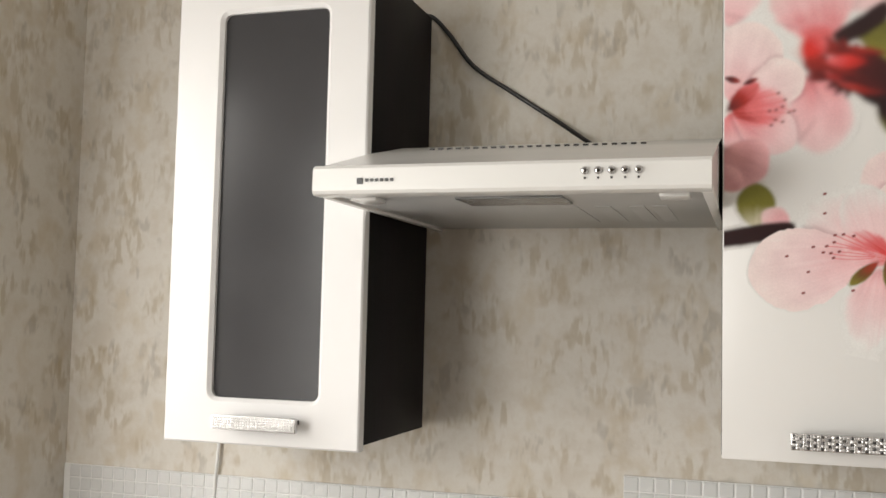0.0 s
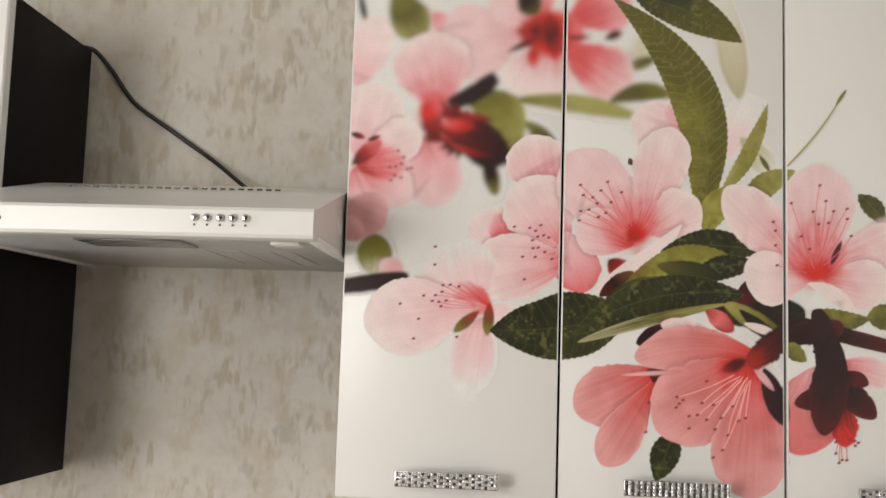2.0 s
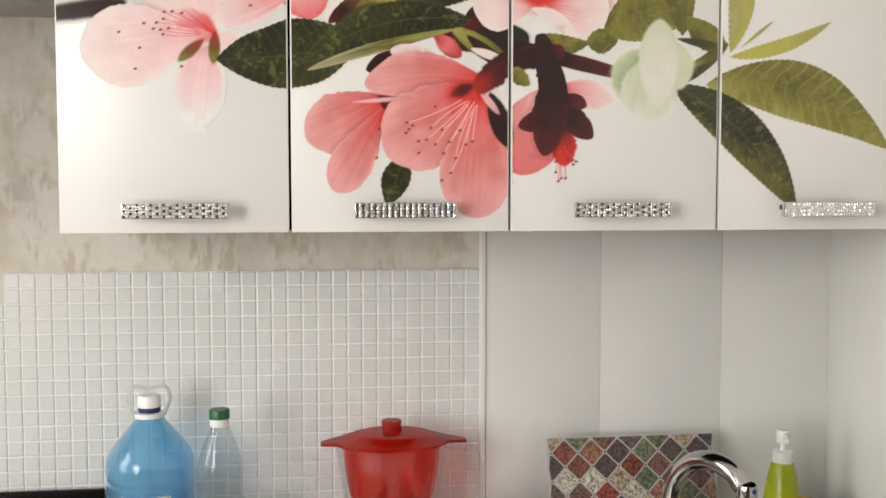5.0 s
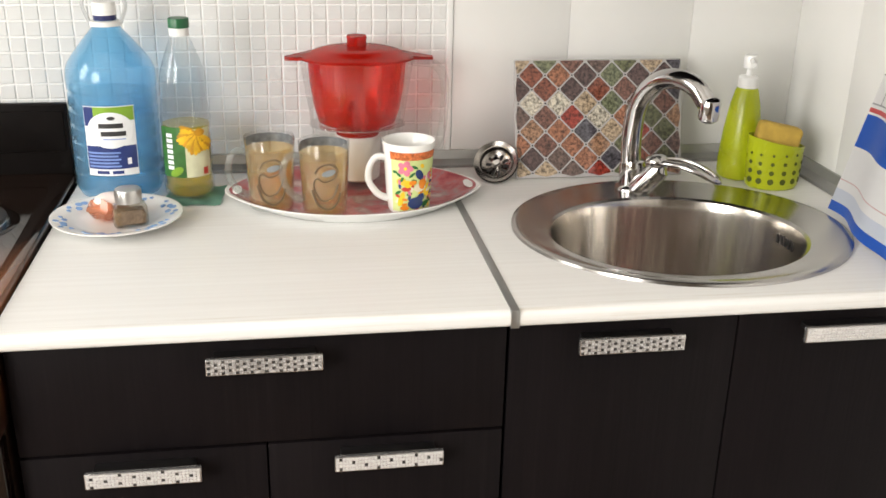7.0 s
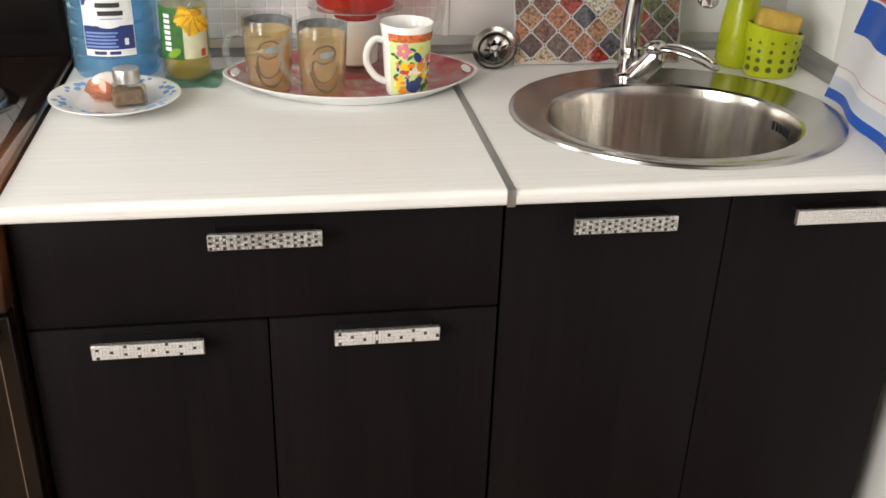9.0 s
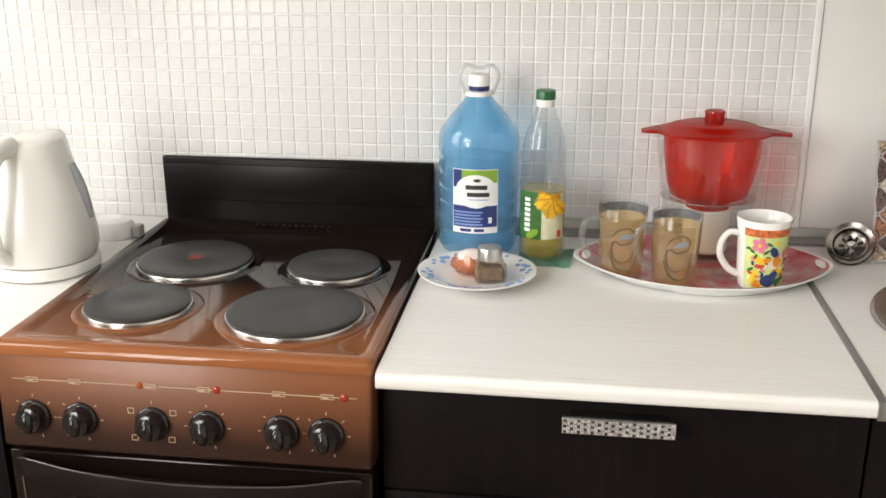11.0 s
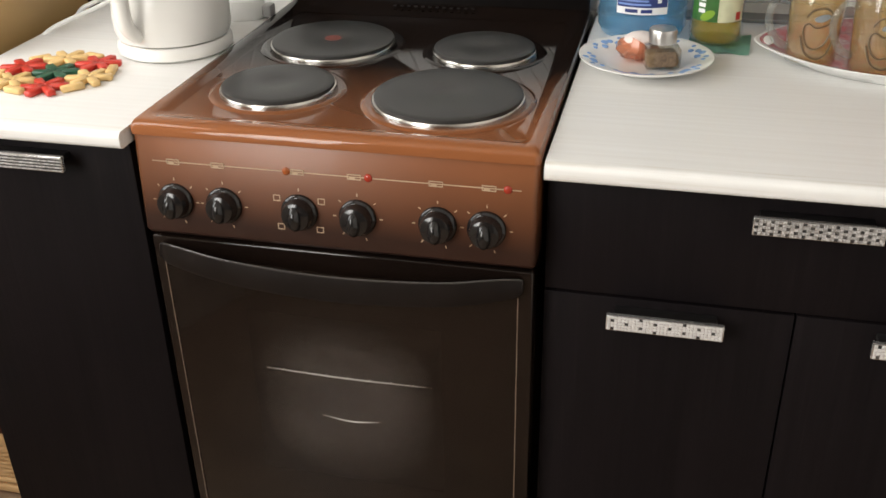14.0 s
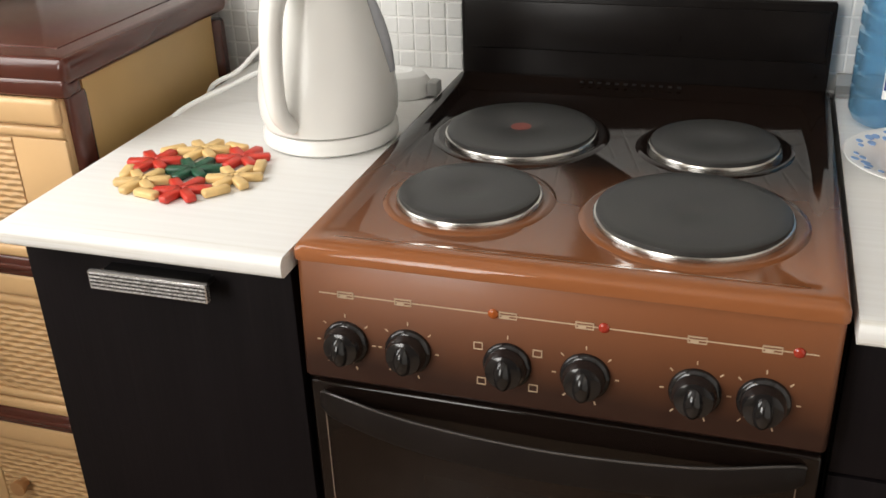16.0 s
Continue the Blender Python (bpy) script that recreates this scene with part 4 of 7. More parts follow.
petal((0.256, 2.007), (0.257, 2.039), 0.019, "rose crimson brick", soft=0.0070)
petal((0.220, 2.031), (0.268, 2.053), 0.012, "wine wine brick", soft=0.0046)
petal((0.300, 2.052), (0.335, 2.053), 0.007, "wine wine wine", soft=0.0047)
petal((0.355, 2.051), (0.379, 2.061), 0.014, "bark wine wine", soft=0.0040)
petal((0.237, 2.119), (0.261, 2.085), 0.037, "bark bark moss", soft=0.0070)
petal((0.008, 1.979), (0.041, 2.082), 0.065, "pink blush frost", soft=0.0044)
petal((0.128, 1.946), (0.106, 2.057), 0.113, "crimson pink frost", soft=0.0038, belly=0.62, ruffle=0.03)
petal((0.119, 1.949), (0.116, 1.985), 0.045, "crimson rose pink", soft=0.0180)
petal((0.226, 1.962), (0.405, 1.940), 0.026, "moss sage sage", soft=0.0031, bend=0.04)
petal((0.363, 1.962), (0.450, 1.973), 0.027, "moss moss olive", soft=0.0032, bend=0.1)
petal((0.244, 1.933), (0.292, 1.875), 0.023, "olive moss moss", soft=0.0031, bend=0.1)
petal((0.158, 1.969), (0.235, 1.887), 0.062, "moss olive sage", soft=0.0045, bend=0.22, belly=0.55)
petal((0.141, 1.954), (0.206, 1.995), 0.026, "bark bark bark", soft=0.0030, blunt=0.16, bend=-0.05)
petal((0.121, 1.926), (0.122, 1.807), 0.083, "rose pink blush", soft=0.0059, belly=0.62)
petal((0.194, 1.886), (0.209, 1.827), 0.023, "bark bark olive", soft=0.0023)
petal((0.152, 1.915), (0.227, 1.877), 0.056, "wine bark bark", soft=0.0038, streak=1.4)
petal((0.104, 1.941), (0.224, 1.883), 0.063, "brick wine bark", soft=0.0068, streak=2.6, belly=0.36, ruffle=0.22)
petal((0.136, 1.929), (0.216, 1.910), 0.015, "crimson wine bark", soft=0.0045, bend=0.12)
petal((0.129, 1.914), (0.205, 1.882), 0.012, "rose brick wine", soft=0.0045, bend=-0.1)
petal((0.143, 1.946), (0.204, 1.932), 0.011, "wine brick wine", soft=0.0045)
petal((0.129, 1.934), (0.167, 1.916), 0.011, "pink rose brick", soft=0.0045)
petal((0.129, 1.926), (0.183, 1.923), 0.020, "rose crimson wine", soft=0.0060, streak=2)
petal((0.129, 1.907), (0.175, 1.899), 0.013, "crimson wine wine", soft=0.0052)
petal((0.100, 1.933), (0.128, 1.961), 0.034, "crimson crimson rose", soft=0.0105)
defocus(0.0026)
# pale flower cut by the edge of the first door
petal((0.014, 1.875), (0.044, 1.983), 0.094, "pink blush frost", soft=0.0022, belly=0.6)
petal((0.014, 1.875), (0.102, 1.916), 0.062, "rose blush frost", soft=0.0022, belly=0.7)
petal((0.012, 1.863), (0.024, 1.806), 0.051, "rose pink blush", soft=0.0029)
petal((0.014, 1.871), (0.091, 1.818), 0.063, "rose pink blush", soft=0.0029, belly=0.6)
petal((0.012, 1.865), (0.085, 1.872), 0.057, "brick rose pink", soft=0.0117, streak=2)
petal((0.007, 1.866), (0.048, 1.902), 0.025, "wine brick rose", soft=0.0058)
petal((0.004, 1.911), (0.024, 1.905), 0.009, "wine wine brick", soft=0.0022)
petal((0.028, 1.901), (0.046, 1.908), 0.007, "wine wine brick", soft=0.0022)
stamens((0.020, 1.871), "rose", "pollen", [(0.061, 1.864), (0.069, 1.865), (0.077, 1.869), (0.085, 1.861), (0.068, 1.852), (0.077, 1.849), (0.063, 1.845), (0.072, 1.887), (0.080, 1.878), (0.091, 1.863)])
# the pink here is darkened with the shade beside the hood
petal((0.001, 1.813), (0.057, 1.781), 0.072, "dusk dusk pink", soft=0.0058)
petal((-0.004, 1.764), (0.023, 1.787), 0.043, "dusk dusk pink", soft=0.0058)
petal((0.042, 1.712), (0.046, 1.770), 0.051, "fawn olive olive", soft=0.0051)
petal((0.086, 1.709), (0.052, 1.732), 0.035, "pink pink blush", soft=0.0043)
petal((-0.023, 1.692), (0.092, 1.711), 0.024, "bark bark bark", soft=0.0036, blunt=0.2)
defocus(0.0014)
# leaves behind the middle
petal((0.515, 2.128), (0.540, 1.967), 0.042, "door fawn sand", soft=0.0082)
leaf((0.395, 2.114), (0.544, 2.048), 0.058, "night forest moss", soft=0.0016, bend=0.06)
petal((0.465, 1.916), (0.393, 1.941), 0.075, "pale blush frost", soft=0.0071)
petal((0.473, 1.924), (0.443, 1.959), 0.037, "rose pink pale", soft=0.0064)
petal((0.513, 1.881), (0.558, 1.969), 0.052, "blush frost door", soft=0.0113)
petal((0.541, 1.915), (0.591, 1.858), 0.039, "sand fawn door", soft=0.0081)
petal((0.567, 1.890), (0.580, 1.869), 0.007, "moss moss moss", soft=0.0032)
leaf((0.488, 1.793), (0.365, 2.111), 0.071, "olive moss moss", bend=-0.165, rib=0.5)
leaf((0.513, 1.833), (0.578, 1.963), 0.024, "lime sage olive", bend=-0.06)
petal((0.578, 1.853), (0.682, 1.983), 0.003, "sage sage sage", bend=-0.05)
petal((0.669, 1.961), (0.683, 1.983), 0.005, "olive olive olive")
leaf((0.545, 1.814), (0.615, 1.870), 0.036, "moss olive sage", bend=0.1)
leaf((0.493, 1.781), (0.541, 1.850), 0.040, "moss olive lime", bend=0.1)
leaf((0.390, 1.883), (0.396, 1.872), 0.009, "wine wine wine")
# flower left of the first joint
petal((0.238, 1.747), (0.179, 1.796), 0.084, "pink blush frost", soft=0.0060)
petal((0.232, 1.759), (0.209, 1.802), 0.042, "rose rose pale", soft=0.0045)
petal((0.286, 1.822), (0.249, 1.911), 0.083, "rose pink frost", belly=0.62, ruffle=0.04)
petal((0.303, 1.753), (0.244, 1.851), 0.103, "rose pale frost", belly=0.6, ruffle=0.05)
petal((0.305, 1.780), (0.334, 1.697), 0.064, "pale pink rose", belly=0.6)
petal((0.303, 1.760), (0.266, 1.816), 0.049, "rose pink pale", soft=0.0152)
petal((0.307, 1.741), (0.175, 1.717), 0.092, "rose pale frost", belly=0.58, ruffle=0.03)
petal((0.303, 1.747), (0.239, 1.739), 0.033, "rose pink pale", soft=0.0166, streak=1.5)
stamens((0.300, 1.755), "pink", "pollen", [(0.257, 1.783), (0.265, 1.779), (0.272, 1.787), (0.261, 1.766), (0.268, 1.771), (0.276, 1.773), (0.262, 1.755), (0.269, 1.756), (0.265, 1.743), (0.278, 1.750), (0.283, 1.770), (0.288, 1.741), (0.248, 1.743), (0.251, 1.712)])
# flower right of the first joint
petal((0.402, 1.773), (0.308, 1.888), 0.099, "rose pale blush", belly=0.6, ruffle=0.03)
petal((0.399, 1.763), (0.320, 1.792), 0.068, "crimson pink blush", belly=0.62)
petal((0.409, 1.779), (0.450, 1.927), 0.076, "crimson pale frost", belly=0.66, ruffle=0.03)
petal((0.414, 1.779), (0.485, 1.827), 0.069, "rose pale frost", belly=0.62, ruffle=0.03)
petal((0.403, 1.759), (0.398, 1.837), 0.072, "crimson rose pink", soft=0.0234, streak=2.4)
petal((0.403, 1.763), (0.348, 1.797), 0.040, "crimson rose pink", soft=0.0170, streak=2.4)
petal((0.399, 1.767), (0.430, 1.827), 0.031, "crimson rose pink", soft=0.0156, streak=2.4)
petal((0.391, 1.766), (0.412, 1.798), 0.036, "brick crimson rose", soft=0.0140, streak=2)
petal((0.364, 1.742), (0.391, 1.720), 0.031, "wine brick rose", soft=0.0046)
petal((0.463, 1.793), (0.350, 1.699), 0.031, "frost frost frost", belly=0.6, bend=0.06)
stamens((0.400, 1.774), "rose", "pollen", [(0.325, 1.844), (0.329, 1.830), (0.342, 1.827), (0.353, 1.837), (0.362, 1.849), (0.337, 1.810), (0.326, 1.808), (0.324, 1.795), (0.350, 1.800), (0.367, 1.821), (0.381, 1.835), (0.360, 1.806), (0.348, 1.819)])
# pale flower low on the first door
petal((0.182, 1.679), (0.111, 1.743), 0.100, "pale blush door", soft=0.0088)
petal((0.189, 1.679), (0.169, 1.767), 0.068, "pale blush door", soft=0.0074)
petal((0.193, 1.661), (0.172, 1.553), 0.067, "pink blush door", soft=0.0103)
petal((0.182, 1.676), (0.035, 1.647), 0.107, "pink blush frost", soft=0.0022, belly=0.62)
petal((0.199, 1.670), (0.246, 1.654), 0.033, "pale blush frost", soft=0.0030)
petal((0.209, 1.669), (0.149, 1.699), 0.046, "crimson rose pale", soft=0.0066, streak=2.2)
petal((0.207, 1.669), (0.151, 1.675), 0.019, "crimson pink pale", soft=0.0044, streak=2)
petal((0.190, 1.667), (0.157, 1.638), 0.015, "brick wood olive", soft=0.0037, streak=2)
petal((0.205, 1.678), (0.202, 1.635), 0.016, "brick wood olive", soft=0.0037, streak=2)
stamens((0.201, 1.673), "rose", "pollen", [(0.140, 1.701), (0.150, 1.702), (0.162, 1.700), (0.130, 1.687), (0.138, 1.672), (0.145, 1.680), (0.139, 1.692), (0.135, 1.678)])
anthers("pollen", [(0.128, 1.754), (0.128, 1.729), (0.114, 1.686), (0.126, 1.679), (0.108, 1.654), (0.102, 1.627), (0.161, 1.631), (0.082, 1.674), (0.236, 1.784)])
# twigs and leaves between the flowers
petal((0.353, 1.692), (0.399, 1.726), 0.023, "wine bark wood", soft=0.0015)
leaf((0.564, 1.759), (0.434, 1.755), 0.046, "forest night forest", bend=-0.06)
leaf((0.526, 1.752), (0.382, 1.701), 0.056, "lime olive wood", bend=-0.04, rib=0.3)
leaf((0.564, 1.741), (0.469, 1.709), 0.035, "bark night night", bend=-0.1)
leaf((0.473, 1.717), (0.562, 1.699), 0.017, "sage moss lime", bend=-0.05)
petal((0.492, 1.684), (0.627, 1.672), 0.049, "forest bark night", soft=0.0040, blunt=0.3, streak=2)
petal((0.430, 1.736), (0.516, 1.722), 0.028, "moss forest night", soft=0.0031)
petal((0.361, 1.688), (0.438, 1.717), 0.026, "bark forest moss", soft=0.0023)
petal((0.532, 1.675), (0.572, 1.723), 0.032, "bark bark wine", soft=0.0016, streak=1.5)
petal((0.500, 1.675), (0.580, 1.708), 0.024, "bark wine bark", soft=0.0016)
petal((0.516, 1.691), (0.600, 1.640), 0.027, "sage olive moss", soft=0.0016)
petal((0.540, 1.679), (0.601, 1.628), 0.019, "bark night bark", soft=0.0016)
petal((0.546, 1.661), (0.590, 1.647), 0.012, "frost frost frost", soft=0.0016)
petal((0.496, 1.678), (0.532, 1.650), 0.024, "brick rose brick", soft=0.0024)
petal((0.403, 1.630), (0.461, 1.649), 0.034, "bark bark wine", soft=0.0015)
leaf((0.392, 1.667), (0.205, 1.641), 0.092, "forest night night", bend=0.03)
leaf((0.546, 1.699), (0.316, 1.638), 0.057, "night night forest", bend=-0.10)
petal((0.526, 1.687), (0.325, 1.629), 0.015, "sage moss sand", soft=0.0023, bend=-0.02, streak=2.2)
petal((0.508, 1.641), (0.436, 1.657), 0.031, "frost frost blush", soft=0.0016)
leaf((0.697, 1.839), (0.733, 1.796), 0.028, "moss forest moss", bend=0.08)
petal((0.769, 1.788), (0.779, 1.805), 0.005, "sage sage sage", soft=0.0025)
# flower at the second joint
petal((0.657, 1.737), (0.816, 1.806), 0.075, "pale blush door", soft=0.0133)
petal((0.651, 1.737), (0.778, 1.768), 0.089, "rose pale frost", soft=0.0033, belly=0.64)
petal((0.624, 1.736), (0.521, 1.845), 0.071, "rose pale frost", belly=0.6)
petal((0.641, 1.741), (0.648, 1.880), 0.096, "crimson pale blush", soft=0.0041, belly=0.6)
petal((0.636, 1.725), (0.546, 1.734), 0.074, "pink blush frost", belly=0.62, bend=0.1)
petal((0.648, 1.725), (0.739, 1.717), 0.069, "rose pale frost", belly=0.64, bend=-0.03)
petal((0.640, 1.721), (0.642, 1.809), 0.075, "crimson rose pink", soft=0.0244, streak=2.6)
petal((0.640, 1.721), (0.600, 1.772), 0.049, "crimson rose pink", soft=0.0210, streak=2.4)
petal((0.643, 1.721), (0.679, 1.774), 0.046, "crimson rose pink", soft=0.0196, streak=2.4)
petal((0.640, 1.715), (0.641, 1.761), 0.050, "crimson crimson rose", soft=0.0178)
petal((0.630, 1.717), (0.692, 1.676), 0.021, "frost frost frost", soft=0.0016, bend=0.1)
petal((0.675, 1.775), (0.661, 1.743), 0.008, "wine wine wine", soft=0.0025)
stamens((0.640, 1.729), "rose", "pollen", [(0.609, 1.825), (0.585, 1.799), (0.588, 1.787), (0.638, 1.814), (0.647, 1.850), (0.655, 1.829), (0.665, 1.815), (0.683, 1.819), (0.683, 1.805), (0.588, 1.767), (0.622, 1.780), (0.590, 1.740), (0.633, 1.763), (0.658, 1.799), (0.645, 1.797), (0.688, 1.782)])
# lower twigs and the pale bud
leaf((0.636, 1.680), (0.713, 1.672), 0.029, "moss olive moss", bend=-0.1)
leaf((0.707, 1.673), (0.753, 1.677), 0.036, "olive moss moss")
petal((0.587, 1.670), (0.757, 1.630), 0.021, "bark bark wine", soft=0.0016, blunt=0.16, streak=1.6)
petal((0.587, 1.642), (0.676, 1.660), 0.032, "bark bark wine", soft=0.0024, streak=1.6, blunt=0.3, ruffle=0.05)
leaf((0.732, 1.690), (0.859, 1.711), 0.075, "moss olive moss", bend=0.12, rib=0.4)
leaf((0.846, 1.684), (0.805, 1.832), 0.049, "moss moss olive", bend=-0.07)
leaf((0.910, 1.667), (0.849, 1.711), 0.039, "forest moss olive", bend=0.05)
petal((0.837, 1.680), (0.910, 1.668), 0.012, "forest forest moss", soft=0.0017)
petal((0.835, 1.612), (0.912, 1.675), 0.020, "bark forest moss", soft=0.0017)
petal((0.850, 1.639), (0.904, 1.662), 0.012, "sage moss moss", soft=0.0017)
leaf((0.916, 1.662), (0.909, 1.850), 0.041, "lime sage sand", bend=-0.1, rib=0.3)
petal((0.932, 1.670), (0.978, 1.707), 0.005, "lime sage sage", soft=0.0017)
leaf((0.913, 1.656), (1.067, 1.709), 0.022, "lime lime sage", bend=-0.06)
leaf((0.881, 1.617), (1.159, 1.528), 0.082, "moss olive sage", bend=0.12, rib=0.9)
leaf((0.831, 1.616), (1.020, 1.437), 0.069, "forest night moss", bend=0.09)
petal((0.819, 1.606), (0.838, 1.594), 0.007, "wine wine wine", soft=0.0017)
petal((0.806, 1.616), (0.744, 1.639), 0.076, "mint mint celery", soft=0.0058)
petal((0.799, 1.656), (0.796, 1.565), 0.086, "celery celery pearl", soft=0.0058)
petal((0.794, 1.636), (0.863, 1.647), 0.070, "pearl celery celery", soft=0.0058)
petal((0.811, 1.584), (0.812, 1.707), 0.061, "pearl pearl celery", soft=0.0058, streak=1.4)
# flower hanging low on the second door
petal((0.438, 1.597), (0.323, 1.537), 0.079, "crimson salmon coral", belly=0.66, ruffle=0.03)
petal((0.432, 1.588), (0.360, 1.467), 0.058, "crimson salmon coral", belly=0.7)
petal((0.419, 1.595), (0.460, 1.571), 0.026, "wine wine brick", soft=0.0031)
stamens((0.430, 1.588), "crimson", "pollen", [(0.417, 1.512), (0.438, 1.551), (0.431, 1.540), (0.421, 1.551)])
leaf((0.455, 1.515), (0.430, 1.448), 0.040, "forest night forest")
petal((0.639, 1.606), (0.613, 1.490), 0.092, "pink salmon rose", soft=0.0024, belly=0.6)
petal((0.668, 1.610), (0.748, 1.593), 0.042, "rose pink frost", soft=0.0049)
petal((0.569, 1.617), (0.401, 1.612), 0.058, "crimson salmon coral", belly=0.62, bend=-0.08, ruffle=0.04)
petal((0.561, 1.609), (0.431, 1.515), 0.110, "crimson salmon coral", belly=0.62, ruffle=0.02)
petal((0.559, 1.602), (0.552, 1.430), 0.103, "crimson salmon coral", belly=0.66, ruffle=0.03)
petal((0.561, 1.613), (0.516, 1.567), 0.071, "brick crimson rose", soft=0.0235, streak=2.4)
petal((0.555, 1.602), (0.551, 1.521), 0.063, "crimson rose salmon", soft=0.0236, streak=2.2)
petal((0.551, 1.613), (0.516, 1.596), 0.020, "wine wine brick", soft=0.0079)
petal((0.572, 1.602), (0.600, 1.527), 0.030, "bark bark bark", soft=0.0032)
petal((0.557, 1.606), (0.585, 1.573), 0.010, "dusk pink dusk", soft=0.0024)
petal((0.552, 1.604), (0.605, 1.653), 0.037, "brick wine bark", soft=0.0040, streak=1.8, blunt=0.3, ruffle=0.05)
petal((0.385, 1.587), (0.465, 1.594), 0.006, "pink pink salmon", soft=0.0031)
stamens((0.557, 1.602), "peach", "pollen", [(0.508, 1.519), (0.497, 1.531), (0.516, 1.534), (0.525, 1.512), (0.518, 1.492), (0.539, 1.531), (0.548, 1.535), (0.458, 1.560), (0.491, 1.553), (0.506, 1.551), (0.531, 1.550), (0.485, 1.537)])
anthers("pollen", [(0.461, 1.551), (0.457, 1.546), (0.474, 1.535), (0.497, 1.582), (0.474, 1.519), (0.506, 1.482), (0.466, 1.556)])
# hanging bud
leaf((0.598, 1.636), (0.628, 1.612), 0.024, "moss olive moss")
petal((0.674, 1.564), (0.678, 1.501), 0.037, "wine brick crimson", soft=0.0040, streak=3, ruffle=0.06)
stamens((0.673, 1.536), "crimson", "pollen", [(0.665, 1.493), (0.673, 1.485), (0.679, 1.485), (0.689, 1.510), (0.690, 1.504), (0.665, 1.508), (0.669, 1.481), (0.683, 1.512), (0.694, 1.508)])
petal((0.642, 1.683), (0.666, 1.575), 0.035, "bark bark bark", soft=0.0016, streak=1.4, blunt=0.25, ruffle=0.05)
petal((0.681, 1.577), (0.612, 1.556), 0.030, "bark bark wine", soft=0.0016)
petal((0.662, 1.591), (0.717, 1.541), 0.035, "bark bark wine", soft=0.0016, streak=1.4)
petal((0.675, 1.599), (0.708, 1.585), 0.021, "bark wine wine", soft=0.0016)
petal((0.666, 1.646), (0.649, 1.516), 0.050, "bark bark wine", soft=0.0016, streak=1.4)


def make_print():
    """Glossy print: its inks are the colours laid on the sheet."""
    m, t, n, l, p = nodes_of("blossom_ink")
    c = n.new("ShaderNodeVertexColor")
    c.layer_name = "ink"
    fine = noise_tex(t, coords(t), 420, 2)
    l.new(mixc(t, 1.0, c.outputs["Color"], ramp(t, fine, [(0.3, (0.96, 0.96, 0.96)), (0.7, (1.03, 1.03, 1.03))]), "MULTIPLY"), p.inputs["Base Color"])
    p.inputs["Roughness"].default_value = 0.30
    return m


PRINT_INK = make_print()
for d, x0, x1 in upper_doors:
    i0, i1 = np.searchsorted(GX, (x0 + 0.0015, x1 - 0.0015))
    j0, j1 = np.searchsorted(GZ, (UP_Z0 + 0.002, UP_Z1 - 0.0015))
    ink, rgb = INKED[j0:j1, i0:i1], SHEET[j0:j1, i0:i1]
    nz_, nx_ = ink.shape
    ids = np.arange(nz_ * nx_).reshape(nz_, nx_)
    wet = np.maximum(np.maximum(ink[:-1, :-1], ink[1:, :-1]), np.maximum(ink[:-1, 1:], ink[1:, 1:])) > 0.004
    quads = np.stack((ids[:-1, :-1], ids[:-1, 1:], ids[1:, 1:], ids[1:, :-1]), -1)[wet]
    used, faces = np.unique(quads, return_inverse=True)
    px, pz = np.meshgrid(GX[i0:i1], GZ[j0:j1])
    o = ORIGIN[d]
    co = np.stack((px.ravel()[used] - o.x, np.full(len(used), UP_Y - 0.0005 - o.y), pz.ravel()[used] - o.z), -1)
    me = bpy.data.meshes.new("blossom_print")
    me.from_pydata(co, [], faces.reshape(-1, 4))
    at = me.color_attributes.new("ink", "FLOAT_COLOR", "POINT")
    at.data.foreach_set("color", np.concatenate((np.clip(rgb.reshape(-1, 3)[used], 0.003, 0.85), np.ones((len(used), 1))), 1).astype(np.float32).ravel())
    me.materials.append(PRINT_INK)
    pr = new("blossom_print", me)
    pr.parent = d
    ORIGIN[pr] = o
    tagged(pr, "pink peach blossom and green leaves printed on the gloss", kind="stuff")

# ---- sink, tap ----
RIMSTEEL = plain("polished_sink_rim", (0.46, 0.445, 0.43), 0.2, 1.0, vary=0.03, scale=8, bumps=0.02)
sink = thing("round_sink", (SINK[0], SINK[1], 0.86), "round stainless steel sink set into the white worktop", "sink")


def oval(levels, seg=72):
    """Rings of (centre x, centre y, radius x, radius y, z) skinned in order."""
    bm = bmesh.new()
    rs = [[bm.verts.new((cx + rx * math.cos(2 * math.pi * k / seg), cy + ry * math.sin(2 * math.pi * k / seg), z)) for k in range(seg)] for cx, cy, rx, ry, z in levels]
    for a, b in zip(rs, rs[1:]):
        for k in range(seg):
            bm.faces.new((a[k], a[(k + 1) % seg], b[(k + 1) % seg], b[k]))
    return bm, rs


sx, sy = SINK
bx, by = 0.893, -0.392
bm, _ = oval([(sx, sy, 0.2505, 0.221, 0.8603), (sx, sy, 0.2495, 0.220, 0.8640), (sx, sy, 0.244, 0.215, 0.8655), (sx, sy, 0.236, 0.207, 0.8640), (bx, by, 0.197, 0.168, 0.8632), (bx, by, 0.190, 0.161, 0.8645), (bx, by, 0.185, 0.156, 0.8615)])
part("rim", bm, RIMSTEEL, sink, "polished rim")
bm, rs = oval([(bx, by, 0.185, 0.156, 0.8615), (bx, by, 0.181, 0.152, 0.845), (bx, by, 0.176, 0.147, 0.74), (bx, by, 0.165, 0.136, 0.712), (bx, by, 0.14, 0.115, 0.703), (bx, by, 0.04, 0.04, 0.700), (bx, by, 0.036, 0.036, 0.692)])
bm.faces.new(rs[-1])
part("bowl", bm, STEEL, sink, "brushed steel bowl")
